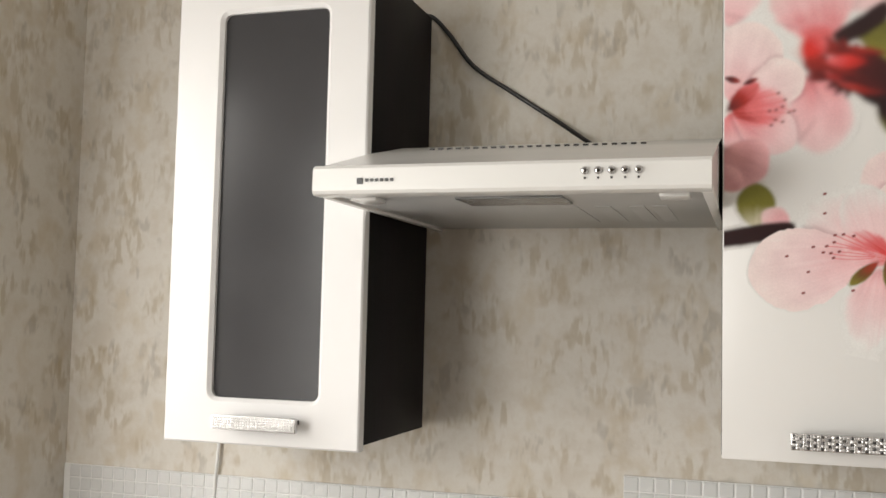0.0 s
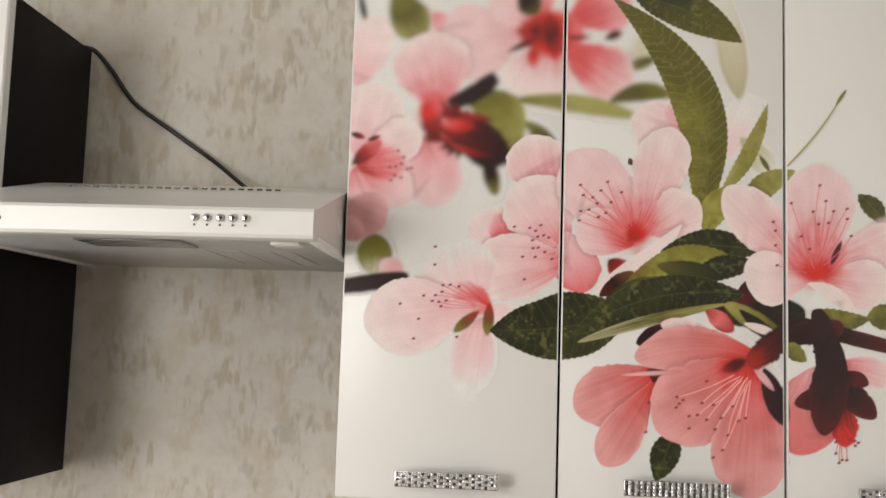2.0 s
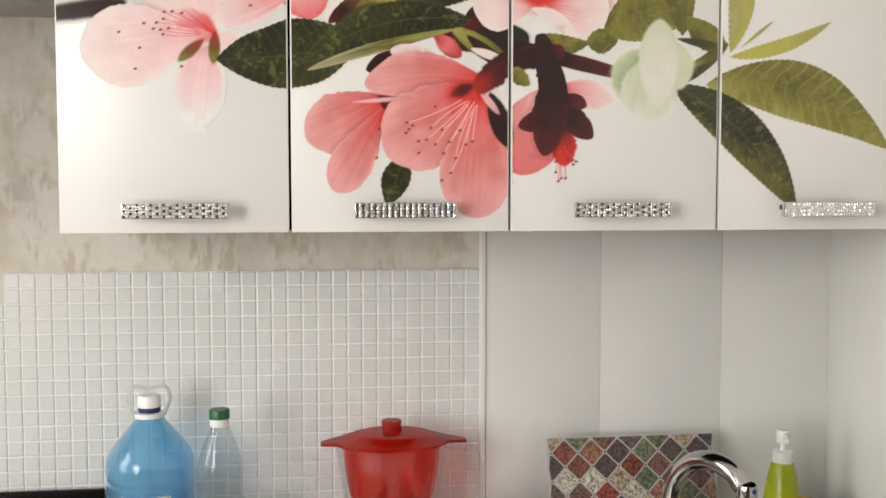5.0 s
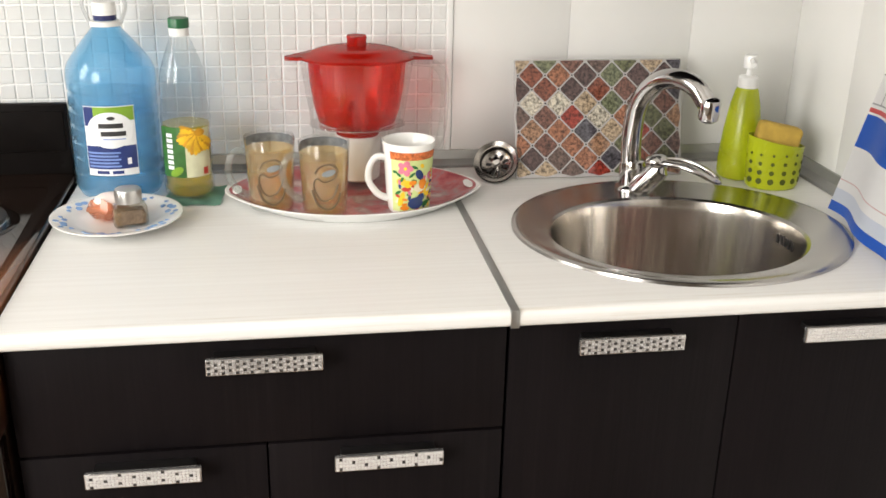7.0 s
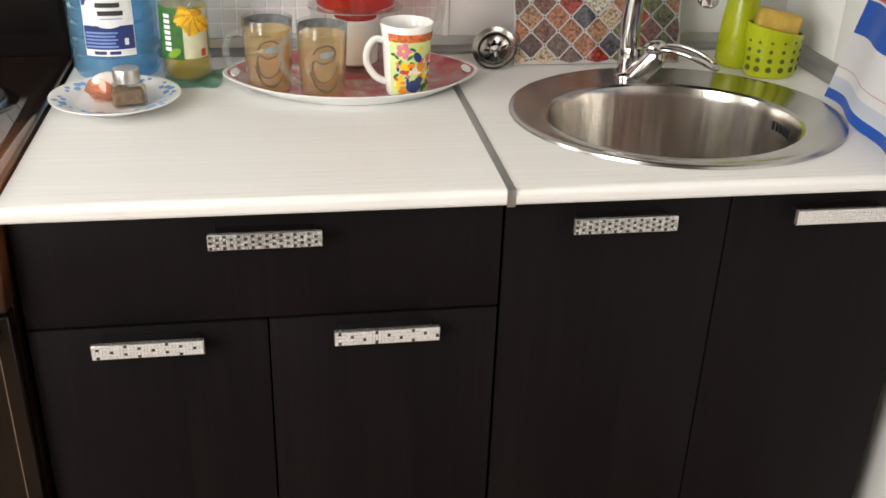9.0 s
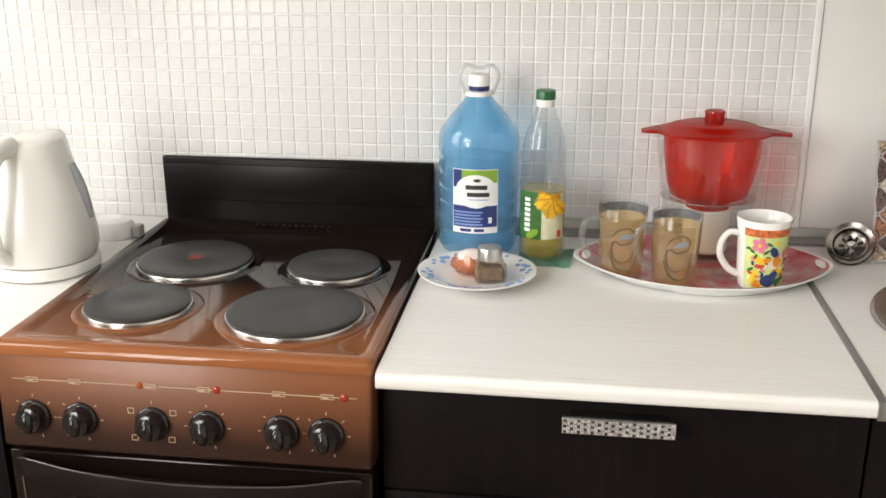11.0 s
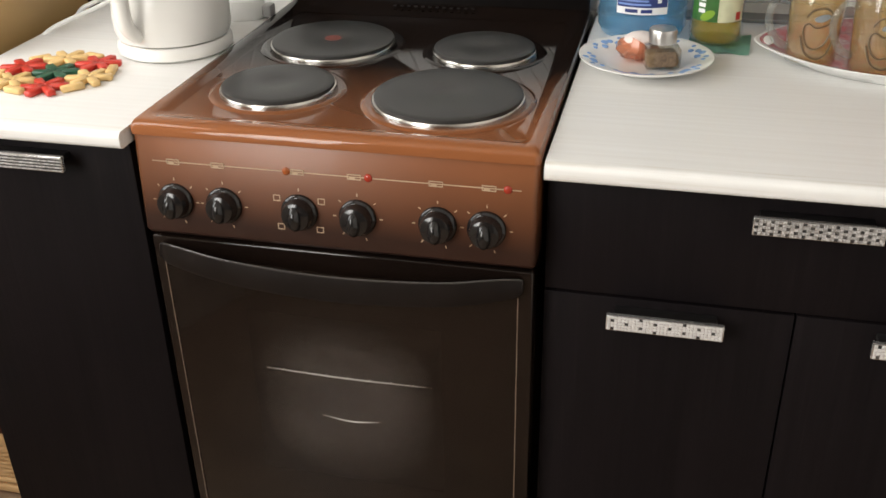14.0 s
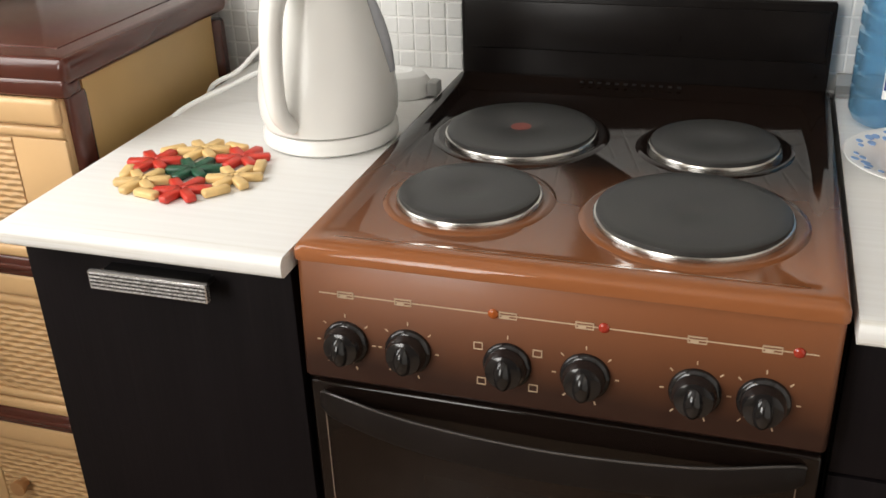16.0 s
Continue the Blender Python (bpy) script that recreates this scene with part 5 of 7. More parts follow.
part("drain", lathe([(0.036, 0.001), (0.034, 0.003), (0.02, 0.001), (0.006, 0.001), (0.005, 0.008), (0, 0.009)], (bx, by, 0.6995), 32), CHROME, sink)
for k in range(5):
    a = radians(-2 + 3.6 * k)
    part("overflow_slot", moved(box(-0.0022, 0.0022, -0.001, 0.001, -0.007, 0.007, 0.0005), Matrix.Translation((bx + 0.1795 * math.cos(a), by + 0.1505 * math.sin(a), 0.836)) @ Matrix.Rotation(a + math.pi / 2, 4, "Z")), BLACK, sink)

tap = thing("mixer_tap", (0.892, -0.188, 0.8635), "chrome single-lever kitchen mixer tap with swan neck", "tap")
tx, ty = 0.892, -0.188
part("base_ring", lathe([(0.027, 0), (0.027, 0.004), (0.024, 0.008), (0.020, 0.010)], (tx, ty, 0.8635), 32), CHROME, tap)
part("body", moved(lathe([(0.0195, -0.006), (0.0205, 0.02), (0.0215, 0.038), (0.019, 0.048), (0.010, 0.052), (0, 0.053)], (0, 0, 0), 32), Matrix.Translation((tx, ty, 0.8655))), CHROME, tap)
neck = [(tx - 0.003, ty, 0.900), (tx - 0.006, ty, 0.955), (tx - 0.002, ty - 0.006, 1.008), (tx + 0.016, ty - 0.028, 1.045), (tx + 0.036, ty - 0.062, 1.058), (tx + 0.054, ty - 0.092, 1.050), (tx + 0.064, ty - 0.110, 1.031)]
part("spout", tube(neck, lambda s: 0.0165 - 0.002 * s, 24, 10), CHROME, tap, "swan-neck spout")
part("aerator", moved(lathe([(0.0, -0.004), (0.011, -0.004), (0.0150, 0.0), (0.0155, 0.024), (0.0125, 0.030)], (0, 0, 0), 24), Matrix.Translation((tx + 0.067, ty - 0.115, 1.009)) @ Matrix.Rotation(radians(8), 4, "X")), CHROME, tap)
ca = moved(lathe([(0.0, -0.01), (0.018, -0.008), (0.0185, 0.038), (0.0165, 0.046), (0.008, 0.052), (0, 0.053)], (0, 0, 0), 28), Matrix.Translation((tx + 0.008, ty - 0.022, 0.874)) @ Matrix.Rotation(radians(38), 4, Vector((0.55, 0.85, 0))))
part("cartridge", ca, CHROME, tap)
root, end = Vector((tx + 0.026, ty - 0.036, 0.921)), Vector((tx + 0.108, ty - 0.094, 0.902))
run = (end - root).normalized()
wide = run.cross(Vector((0, 0, 1))).normalized()
loop = []
for k in range(25):
    a = 2 * math.pi * k / 24
    q = 0.5 + 0.5 * math.cos(a)
    loop.append(end + (root - end) * q + wide * math.sin(a) * (0.017 - 0.003 * q) + Vector((0, 0, 0.010 * math.sin(math.pi * q))))
lv = join(tube(loop, 0.0052, 10, 0, 0.75), ball(root, 0.017, 1.1, 1, 0.75))
part("lever", lv, CHROME, tap, "looped chrome lever")

# ---- things on the worktop by the sink ----
LIME = plain("lime_plastic", (0.37, 0.42, 0.008), 0.28, vary=0.06, scale=10)
WHITE_PL = plain("white_plastic", (0.80, 0.80, 0.78), 0.3, vary=0.03)
soap = thing("soap_dispenser", (1.105, -0.122, 0.86), "lime green soap dispenser with white pump", "soap dispenser")
part("bottle", lathe([(0, 0.001), (0.030, 0.001), (0.034, 0.006), (0.0345, 0.03), (0.031, 0.08), (0.025, 0.125), (0.019, 0.150), (0.016, 0.156), (0, 0.157)], (1.105, -0.122, 0.86), 40), LIME, soap)
part("collar", lathe([(0.0165, 0.155), (0.0165, 0.172), (0.0145, 0.174), (0.006, 0.175), (0.0045, 0.177), (0.0045, 0.190)], (1.105, -0.122, 0.86), 28), WHITE_PL, soap, "ribbed white collar")
part("pump_head", join(lathe([(0.0045, 0.186), (0.011, 0.188), (0.0115, 0.205), (0.010, 0.209), (0, 0.210)], (1.105, -0.122, 0.86), 24), tube([(1.105, -0.122, 1.062), (1.100, -0.140, 1.062), (1.095, -0.154, 1.058)], 0.0045, 10)), WHITE_PL, soap)

hold = thing("sponge_holder", (1.140, -0.180, 0.86), "lime green perforated plastic cup holding a sponge", "sponge holder")
hx, hy = 1.140, -0.180


def cup(rx, ry, h):
    bm, rs = oval([(hx, hy, rx * 0.86, ry * 0.86, 0.861), (hx, hy, rx * 0.93, ry * 0.93, 0.866), (hx, hy, rx, ry, 0.86 + h), (hx, hy, rx - 0.0025, ry - 0.0025, 0.86 + h), (hx, hy, rx * 0.9, ry * 0.9, 0.868)], 48)
    bm.faces.new(rs[0][::-1])
    bm.faces.new(rs[-1])
    return bm


bm = cup(0.048, 0.037, 0.079)
for v in bm.verts:
    if v.co.z > 0.90:
        v.co.z -= 0.20 * (v.co.x - hx)
part("cup", bm, LIME, hold, "perforated cup with a slanting rim")
HOLE = plain("dark_hole", (0.06, 0.075, 0.004), 0.8)
for j in range(4):
    for i in range(7):
        a = radians(-165 + 26 * i)
        z = 0.876 + 0.0150 * j
        f = 0.93 + 0.07 * (z - 0.866) / 0.073
        c = Vector((hx + 0.0483 * f * math.cos(a), hy + 0.0373 * f * math.sin(a), z))
        r = 0.0050 - 0.0009 * j
        part("hole", moved(lathe([(0, 0.0004), (r, 0.0004), (r, -0.0008)], (0, 0, 0), 12), Matrix.Translation(c) @ Vector((math.cos(a) / 0.0483, math.sin(a) / 0.0373, 0)).to_track_quat("Z", "Y").to_matrix().to_4x4()), HOLE, hold)
SPONGE = plain("yellow_sponge", (0.50, 0.33, 0.06), 0.9, vary=0.15, scale=60, bumps=0.8, fine=700)
sp = moved(box(-0.036, 0.036, -0.016, 0.016, -0.045, 0.026, 0.008, 3), Matrix.Translation((hx, hy, 0.940)) @ Matrix.Rotation(radians(11), 4, "Y") @ Matrix.Rotation(radians(-12), 4, "Z"))
tagged(part("sponge", sp, SPONGE), "worn yellow foam sponge standing in the holder", "sponge")

# glass chopping board with a spice print, leaning on the wall
board = thing("glass_chopping_board", (0.86, -0.09, 0.86), "glass chopping board printed with spice diamonds, leaning", "chopping board")
tilt = Matrix.Translation((0.717, -0.112, 0.8625)) @ Matrix.Rotation(radians(-16), 4, "X")
BW, BH = 0.292, 0.197
part("glass_plate", moved(box(0, BW, 0, 0.004, 0, BH, 0.0015), tilt), plain("board_grey", (0.40, 0.385, 0.375), 0.12, vary=0.05, bumps=0), board)
SPICE = make_islands("spice_print", [(0.16, 0.05, 0.03), (0.09, 0.095, 0.045), (0.07, 0.042, 0.04), (0.24, 0.10, 0.055), (0.32, 0.24, 0.16), (0.055, 0.05, 0.06), (0.21, 0.03, 0.02), (0.12, 0.13, 0.075), (0.25, 0.14, 0.085), (0.10, 0.065, 0.055), (0.42, 0.38, 0.31), (0.13, 0.06, 0.045)], 0.13, 0, 0.75, 190)
bm = bmesh.new()
pz, hs = 0.0465, 0.0202
for j in range(-1, 12):
    for i in range(-1, 10):
        cx, cz = (i + (0.5 if j % 2 else 0)) * pz + 0.006, j * pz / 2 + 0.008
        pts = []
        for k in range(4):
            for e in (-0.09, 0.09):
                a = radians(90 * k) + e
                pts.append((cx + hs * math.cos(a) * 0.98, cz + hs * math.sin(a) * 0.98))
        pts = [(min(max(x, 0.002), BW - 0.002), min(max(z, 0.002), BH - 0.002)) for x, z in pts]
        if max(x for x, z in pts) - min(x for x, z in pts) > 0.004 and max(z for x, z in pts) - min(z for x, z in pts) > 0.004:
            v = [bm.verts.new((x, -0.0003, z)) for x, z in pts]
            bm.faces.new(v)
bmesh.ops.remove_doubles(bm, verts=bm.verts, dist=1e-5)
part("spice_print", moved(bm, tilt), SPICE, board, "diamonds of red, green, brown and cream spices", kind="stuff")
DOT = plain("dark_dot", (0.02, 0.02, 0.025), 0.2)
bm = bmesh.new()
for j in range(0, 11):
    for i in range(0, 9):
        cx, cz = (i + (0.0 if j % 2 else 0.5)) * pz + 0.006, j * pz / 2 + 0.008
        if cx < BW - 0.003 and cz < BH - 0.003:
            bmesh.ops.create_circle(bm, cap_ends=True, segments=8, radius=0.0016, matrix=Matrix.Translation((cx, -0.0006, cz)) @ Matrix.Rotation(radians(90), 4, "X"))
part("dots", moved(bm, tilt), DOT, board, kind="stuff")

# sink strainer leaning by the board
STRAIN = plain("worn_steel", (0.30, 0.28, 0.26), 0.25, 1.0, vary=0.2, scale=80)
st = thing("sink_strainer", (0.683, -0.11, 0.86), "round chrome sink strainer propped against the wall", "strainer")
sm = Matrix.Translation((0.684, -0.105, 0.889)) @ Matrix.Rotation(radians(-24), 4, "Z") @ Matrix.Rotation(radians(52), 4, "X")
part("cup", moved(lathe([(0.034, 0.004), (0.036, 0.006), (0.030, 0.003), (0.028, -0.008), (0.020, -0.014), (0, -0.014), (0, -0.012), (0.019, -0.012), (0.026, -0.007), (0.028, 0.002), (0.038, 0.004)], (0, 0, 0), 40), sm), STRAIN, st)
for k in range(10):
    part("hole", moved(box(0.010, 0.020, -0.0022, 0.0022, -0.0118, -0.0112, 0), sm @ Matrix.Rotation(radians(36 * k), 4, "Z")), BLACK, st)
part("knob", moved(lathe([(0.003, -0.012), (0.003, 0.002), (0.007, 0.004), (0.007, 0.009), (0, 0.011)], (0, 0, 0), 16), sm), CHROME, st)

# towel hanging on the side wall
def make_towel():
    m, t, n, l, p = nodes_of("towel_cotton")
    uv = n.new("ShaderNodeUVMap")
    sep = n.new("ShaderNodeSeparateXYZ")
    l.new(uv.outputs[0], sep.inputs[0])
    W, B, R, S = (0.86, 0.855, 0.85), (0.015, 0.12, 0.56), (0.66, 0.10, 0.10), (0.66, 0.70, 0.78)
    band = ramp(t, sep.outputs[1], [(0.0, B), (0.035, S), (0.08, W), (0.11, (0.7, 0.5, 0.5)), (0.116, W), (0.235, B), (0.355, W), (0.363, R), (0.378, W)], "CONSTANT")
    def lines(axis, off):
        u = math_node(t, "FRACT", math_node(t, "ADD", math_node(t, "MULTIPLY", sep.outputs[axis], 9.0 if axis == 0 else 10.0), off))
        return ramp(t, u, [(0.0, (1, 1, 1)), (0.05, (0, 0, 0))], "CONSTANT")
    grid = math_node(t, "MAXIMUM", lines(0, 0.3), lines(1, 0.1))
    top = ramp(t, sep.outputs[1], [(0.0, (0, 0, 0)), (0.39, (1, 1, 1))], "CONSTANT")
    c = mixc(t, math_node(t, "MULTIPLY", math_node(t, "MULTIPLY", grid, top), 0.7), band, (0.16, 0.16, 0.19))
    l.new(c, p.inputs["Base Color"])
    p.inputs["Roughness"].default_value = 0.9
    p.inputs["Sheen Weight"].default_value = 0.2
    l.new(bump(t, noise_tex(t, coords(t), 900, 2), 0.5), p.inputs["Normal"])
    return m


bm = bmesh.new()
uvl = bm.loops.layers.uv.new("UVMap")
NU, NV = 36, 40
grid = []
for i in range(NV + 1):
    v = i / NV
    row = []
    for j in range(NU + 1):
        u = j / NU
        y = -0.318 - 0.075 * v - 0.34 * u * (1 - 0.35 * v)
        z = 0.8665 + 0.44 * v + 0.004 * math.sin(8 * u) * (1 - v)
        x = 1.168 + 0.036 * min(1, 1.6 * v) - 0.055 * u * (1 - v) + 0.007 * math.sin(13 * u + 2 * v) * min(1, 0.35 + 2 * u)
        row.append((bm.verts.new((x, y, z)), u, v))
    grid.append(row)
for a, b in zip(grid, grid[1:]):
    for j in range(NU):
        q = (a[j], a[j + 1], b[j + 1], b[j])
        f = bm.faces.new([k[0] for k in q])
        for lp, k in zip(f.loops, q):
            lp[uvl].uv = (k[1], k[2])
ret = bmesh.ops.solidify(bm, geom=bm.faces[:], thickness=0.003)
towel = thing("kitchen_towel", (1.215, -0.42, 0.862), "white cotton towel with blue bands and checks, hung up", "towel")
part("cloth", bm, make_towel(), towel, smooth=80)
part("hook", join(tube([(1.244, -0.50, 1.305), (1.222, -0.50, 1.300), (1.208, -0.50, 1.292), (1.210, -0.50, 1.302)], 0.003, 8), box(1.238, 1.2435, -0.515, -0.485, 1.28, 1.33, 0.003)), CHROME, towel)

# ---- things on the worktop beside the cooker ----
BLUE_PET = glassy("blue_pet", (0.46, 0.77, 0.97), 0.05, 0.25)
bx0, by0 = 0.079, -0.114
bottle = thing("water_bottle", (bx0, by0, 0.86), "large blue plastic water bottle, nearly full", "bottle")
prof = [(0, 0.004), (0.045, 0.002), (0.060, 0.006), (0.0655, 0.018)]
for k in range(6):
    z = 0.032 + 0.024 * k
    prof += [(0.0655, z), (0.0655, z + 0.009), (0.0612, z + 0.012), (0.0612, z + 0.014), (0.0655, z + 0.017)]
prof += [(0.066, 0.182), (0.065, 0.196), (0.0605, 0.208), (0.049, 0.224), (0.035, 0.241), (0.022, 0.256), (0.0165, 0.262), (0.0165, 0.275)]
part("shell", lathe(prof, (bx0, by0, 0.86), 64), BLUE_PET, bottle, "ribbed translucent blue shell", 25)
part("water", lathe([(0, 0.006), (0.055, 0.008), (0.0605, 0.02), (0.0605, 0.160), (0, 0.160)], (bx0, by0, 0.86), 48), glassy("blue_water", (0.72, 0.88, 0.96), 0.02, 0.05), bottle)
part("neck_ring", lathe([(0.0165, 0.259), (0.022, 0.260), (0.022, 0.267), (0.0165, 0.268)], (bx0, by0, 0.86), 32), WHITE_PL, bottle)
part("seal", lathe([(0.0165, 0.268), (0.0168, 0.276)], (bx0, by0, 0.86), 32), plain("navy_seal", (0.015, 0.02, 0.10), 0.4), bottle)
part("cap", lathe([(0.0175, 0.276), (0.0175, 0.292), (0.016, 0.294), (0, 0.2945)], (bx0, by0, 0.86), 40), WHITE_PL, bottle, "white screw cap")
hd = [(bx0 - 0.022, by0, 1.123), (bx0 - 0.031, by0, 1.150), (bx0 - 0.022, by0, 1.167), (bx0, by0, 1.163), (bx0 + 0.022, by0, 1.167), (bx0 + 0.031, by0, 1.150), (bx0 + 0.022, by0, 1.123)]
part("carry_handle", tube(hd, 0.0022, 8, 8, 1.6), glassy("milky_plastic", (0.85, 0.86, 0.86), 0.2, 0.55), bottle, "translucent white carrying loop")


def wrapped(c, r, a0, a1, z0, z1, n=12, off=0.0006, tilt=0.0):
    """A flat label bent round an upright bottle; angles in degrees, 0 towards the room, positive to the right."""
    bm = bmesh.new()
    rows = []
    for i in range(n + 1):
        a = radians(a0 + (a1 - a0) * i / n)
        x, y = c[0] + (r + off) * math.sin(a), c[1] - (r + off) * math.cos(a)
        dz = tilt * (i / n - 0.5)
        rows.append((bm.verts.new((x, y, z0 + dz)), bm.verts.new((x, y, z1 + dz))))
    for p, q in zip(rows, rows[1:]):
        bm.faces.new((p[0], q[0], q[1], p[1]))
    return bm


def wrapped_oval(c, r, a, z, ra, rz, off, n=20, rot=0.0):
    """An oval patch bent round an upright bottle, ra and rz metres in half width and height."""
    bm = bmesh.new()
    def at(u, v):
        u, v = u * math.cos(rot) - v * math.sin(rot), u * math.sin(rot) + v * math.cos(rot)
        an = radians(a) + u / r
        return bm.verts.new((c[0] + (r + off) * math.sin(an), c[1] - (r + off) * math.cos(an), z + v))
    m = at(0, 0)
    prev = None
    for q in (0.34, 0.67, 1.0):
        ring = [at(q * ra * math.cos(2 * math.pi * k / n), q * rz * math.sin(2 * math.pi * k / n)) for k in range(n)]
        for k in range(n):
            bm.faces.new((ring[k], ring[(k + 1) % n], m) if prev is None else (ring[k], ring[(k + 1) % n], prev[(k + 1) % n], prev[k]))
        prev = ring
    return bm


NAVY, GRASS, PAPER = plain("navy_ink", (0.018, 0.035, 0.16), 0.35), plain("green_ink", (0.20, 0.36, 0.03), 0.35), plain("label_paper", (0.78, 0.79, 0.80), 0.4)
PALE_BLUE = plain("pale_blue_ink", (0.20, 0.30, 0.62), 0.35)
bc, br = (bx0, by0), 0.0657
L0, L1 = -32, 34
lab = part("label", wrapped(bc, br, L0, L1, 0.906, 1.012, 16, 0.0004), PAPER, bottle, "white paper label with navy and green")
part("green_patch", wrapped(bc, br, -18, L1 - 1, 0.990, 1.011, 14, 0.0009), GRASS, lab)
part("navy_patch", wrapped(bc, br, L0 + 1, -18, 0.982, 1.011, 6, 0.0009), NAVY, lab)
part("navy_patch", wrapped(bc, br, L0 + 1, L1 - 1, 0.9165, 0.952, 14, 0.0009), NAVY, lab)
part("white_oval", wrapped_oval(bc, br, 2, 0.976, 0.0335, 0.0275, 0.0014, 32), PAPER, lab)
part("print_bar", wrapped(bc, br, -12, 18, 0.9795, 0.9865, 8, 0.0019), INK, lab)
part("print_bar", wrapped(bc, br, -10, 21, 0.9675, 0.9745, 8, 0.0019), INK, lab)
part("crown", wrapped_oval(bc, br, 4, 0.9945, 0.006, 0.0028, 0.0019, 14), INK, lab)
part("print_bar", wrapped(bc, br, -8, 20, 0.962, 0.9634, 8, 0.0019), PALE_BLUE, lab)
for k in range(5):
    part("small_print", wrapped(bc, br, -29, 12 - 3 * (k % 2), 0.9195 + 0.0052 * k, 0.9222 + 0.0052 * k, 10, 0.0013), PALE_BLUE, lab)
part("small_print", wrapped(bc, br, 20, 25, 0.923, 0.933, 3, 0.0013), PAPER, lab)
for a0, a1 in ((-20, -4), (0, 14)):
    part("small_print", wrapped(bc, br, a0, a1, 0.9088, 0.9138, 5, 0.0009), NAVY, lab)
for k in range(3):
    part("daisy", wrapped_oval(bc, br, -20 + 7 * (k % 2), 0.958 + 0.006 * k, 0.007, 0.005, 0.0016 + 0.0002 * k, 12), PAPER, lab)

ox, oy = 0.187, -0.142
oil = thing("oil_bottle", (ox, oy, 0.863), "clear oil bottle, half full, with green cap", "bottle")
op = [(0, 0.004), (0.030, 0.001), (0.0375, 0.006), (0.0385, 0.02), (0.037, 0.035), (0.0375, 0.06), (0.037, 0.112), (0.0375, 0.122), (0.034, 0.15), (0.035, 0.178), (0.032, 0.196), (0.024, 0.22), (0.0155, 0.242), (0.0135, 0.25)]
part("shell", lathe(op, (ox, oy, 0.863), 48), CLEAR_PET, oil, "clear moulded shell")
OIL = glassy("sunflower_oil", (0.95, 0.80, 0.22), 0.02, 0.25)
part("oil", lathe([(0, 0.006), (0.029, 0.004), (0.0355, 0.012), (0.0352, 0.114), (0, 0.114)], (ox, oy, 0.863), 40), OIL, oil, "golden sunflower oil")
part("neck_band", lathe([(0.0138, 0.246), (0.0145, 0.247), (0.0145, 0.2575), (0.0138, 0.258)], (ox, oy, 0.863), 28), WHITE_PL, oil)
part("cap", lathe([(0.0155, 0.258), (0.0155, 0.270), (0.0145, 0.272), (0, 0.2722)], (ox, oy, 0.863), 32), plain("green_cap", (0.010, 0.10, 0.035), 0.35), oil, "dark green screw cap")
LEAFG, SUN, CREAMY = plain("label_green", (0.035, 0.13, 0.025), 0.35, vary=0.25, scale=50), plain("label_yellow", (0.78, 0.46, 0.02), 0.35, vary=0.3, scale=60), plain("label_cream", (0.62, 0.62, 0.42), 0.4, vary=0.12, scale=40)
SUN_DEEP = plain("label_amber", (0.52, 0.25, 0.012), 0.4, vary=0.3, scale=90)
oc, orr = (ox, oy), 0.0378
ol = part("label", wrapped(oc, orr, -62, 62, 0.900, 0.975, 16, 0.0004), CREAMY, oil, "green and yellow sunflower label")
part("green_patch", wrapped(oc, orr, -64, 0, 0.900, 0.978, 10, 0.0009), LEAFG, ol)
for k in range(17):
    a = radians(150 + 11 * k)
    reach = 0.0150 + 0.003 * math.sin(5.1 * k)
    part("sun_petal", wrapped_oval(oc, orr, 30 + math.degrees(reach * math.cos(a) / orr), 0.966 + reach * math.sin(a), 0.0150, 0.0046, 0.0013 + 0.00006 * k, 12, a), SUN if k % 3 else SUN_DEEP, ol)
part("sun_heart", wrapped_oval(oc, orr, 33, 0.970, 0.0085, 0.0060, 0.0026, 16), SUN_DEEP, ol)
part("leaf_patch", wrapped_oval(oc, orr, -22, 0.909, 0.012, 0.006, 0.0015, 14, 0.6), GRASS, ol)
part("red_patch", wrapped(oc, orr, 40, 52, 0.903, 0.914, 4, 0.0012), plain("label_red", (0.5, 0.05, 0.03), 0.4), ol)
for k in range(7):
    part("print_bar", wrapped(oc, orr, -44, -28, 0.912 + 0.0084 * k, 0.9178 + 0.0084 * k, 4, 0.0013), PAPER, ol)
# folded green cloth under the oil bottle
TEAL = plain("teal_cloth", (0.25, 0.50, 0.39), 0.85, vary=0.15, scale=40, bumps=0.5)
bm = bmesh.new()
gv = [[bm.verts.new((0.150 + 0.088 * i / 14, -0.196 + 0.095 * j / 14, 0.8612 + 0.0016 * math.sin(i * 0.9 + j * 0.5) + 0.0006)) for j in range(15)] for i in range(15)]
for i in range(14):
    for j in range(14):
        bm.faces.new((gv[i][j], gv[i + 1][j], gv[i + 1][j + 1], gv[i][j + 1]))
bmesh.ops.solidify(bm, geom=bm.faces[:], thickness=-0.002)
tagged(part("folded_cloth", moved(bm, Matrix.Translation((0.19, -0.15, 0)) @ Matrix.Rotation(radians(-4), 4, "Z") @ Matrix.Translation((-0.19, 0.15, 0))), TEAL), "small teal green cloth under the oil bottle", "cloth")

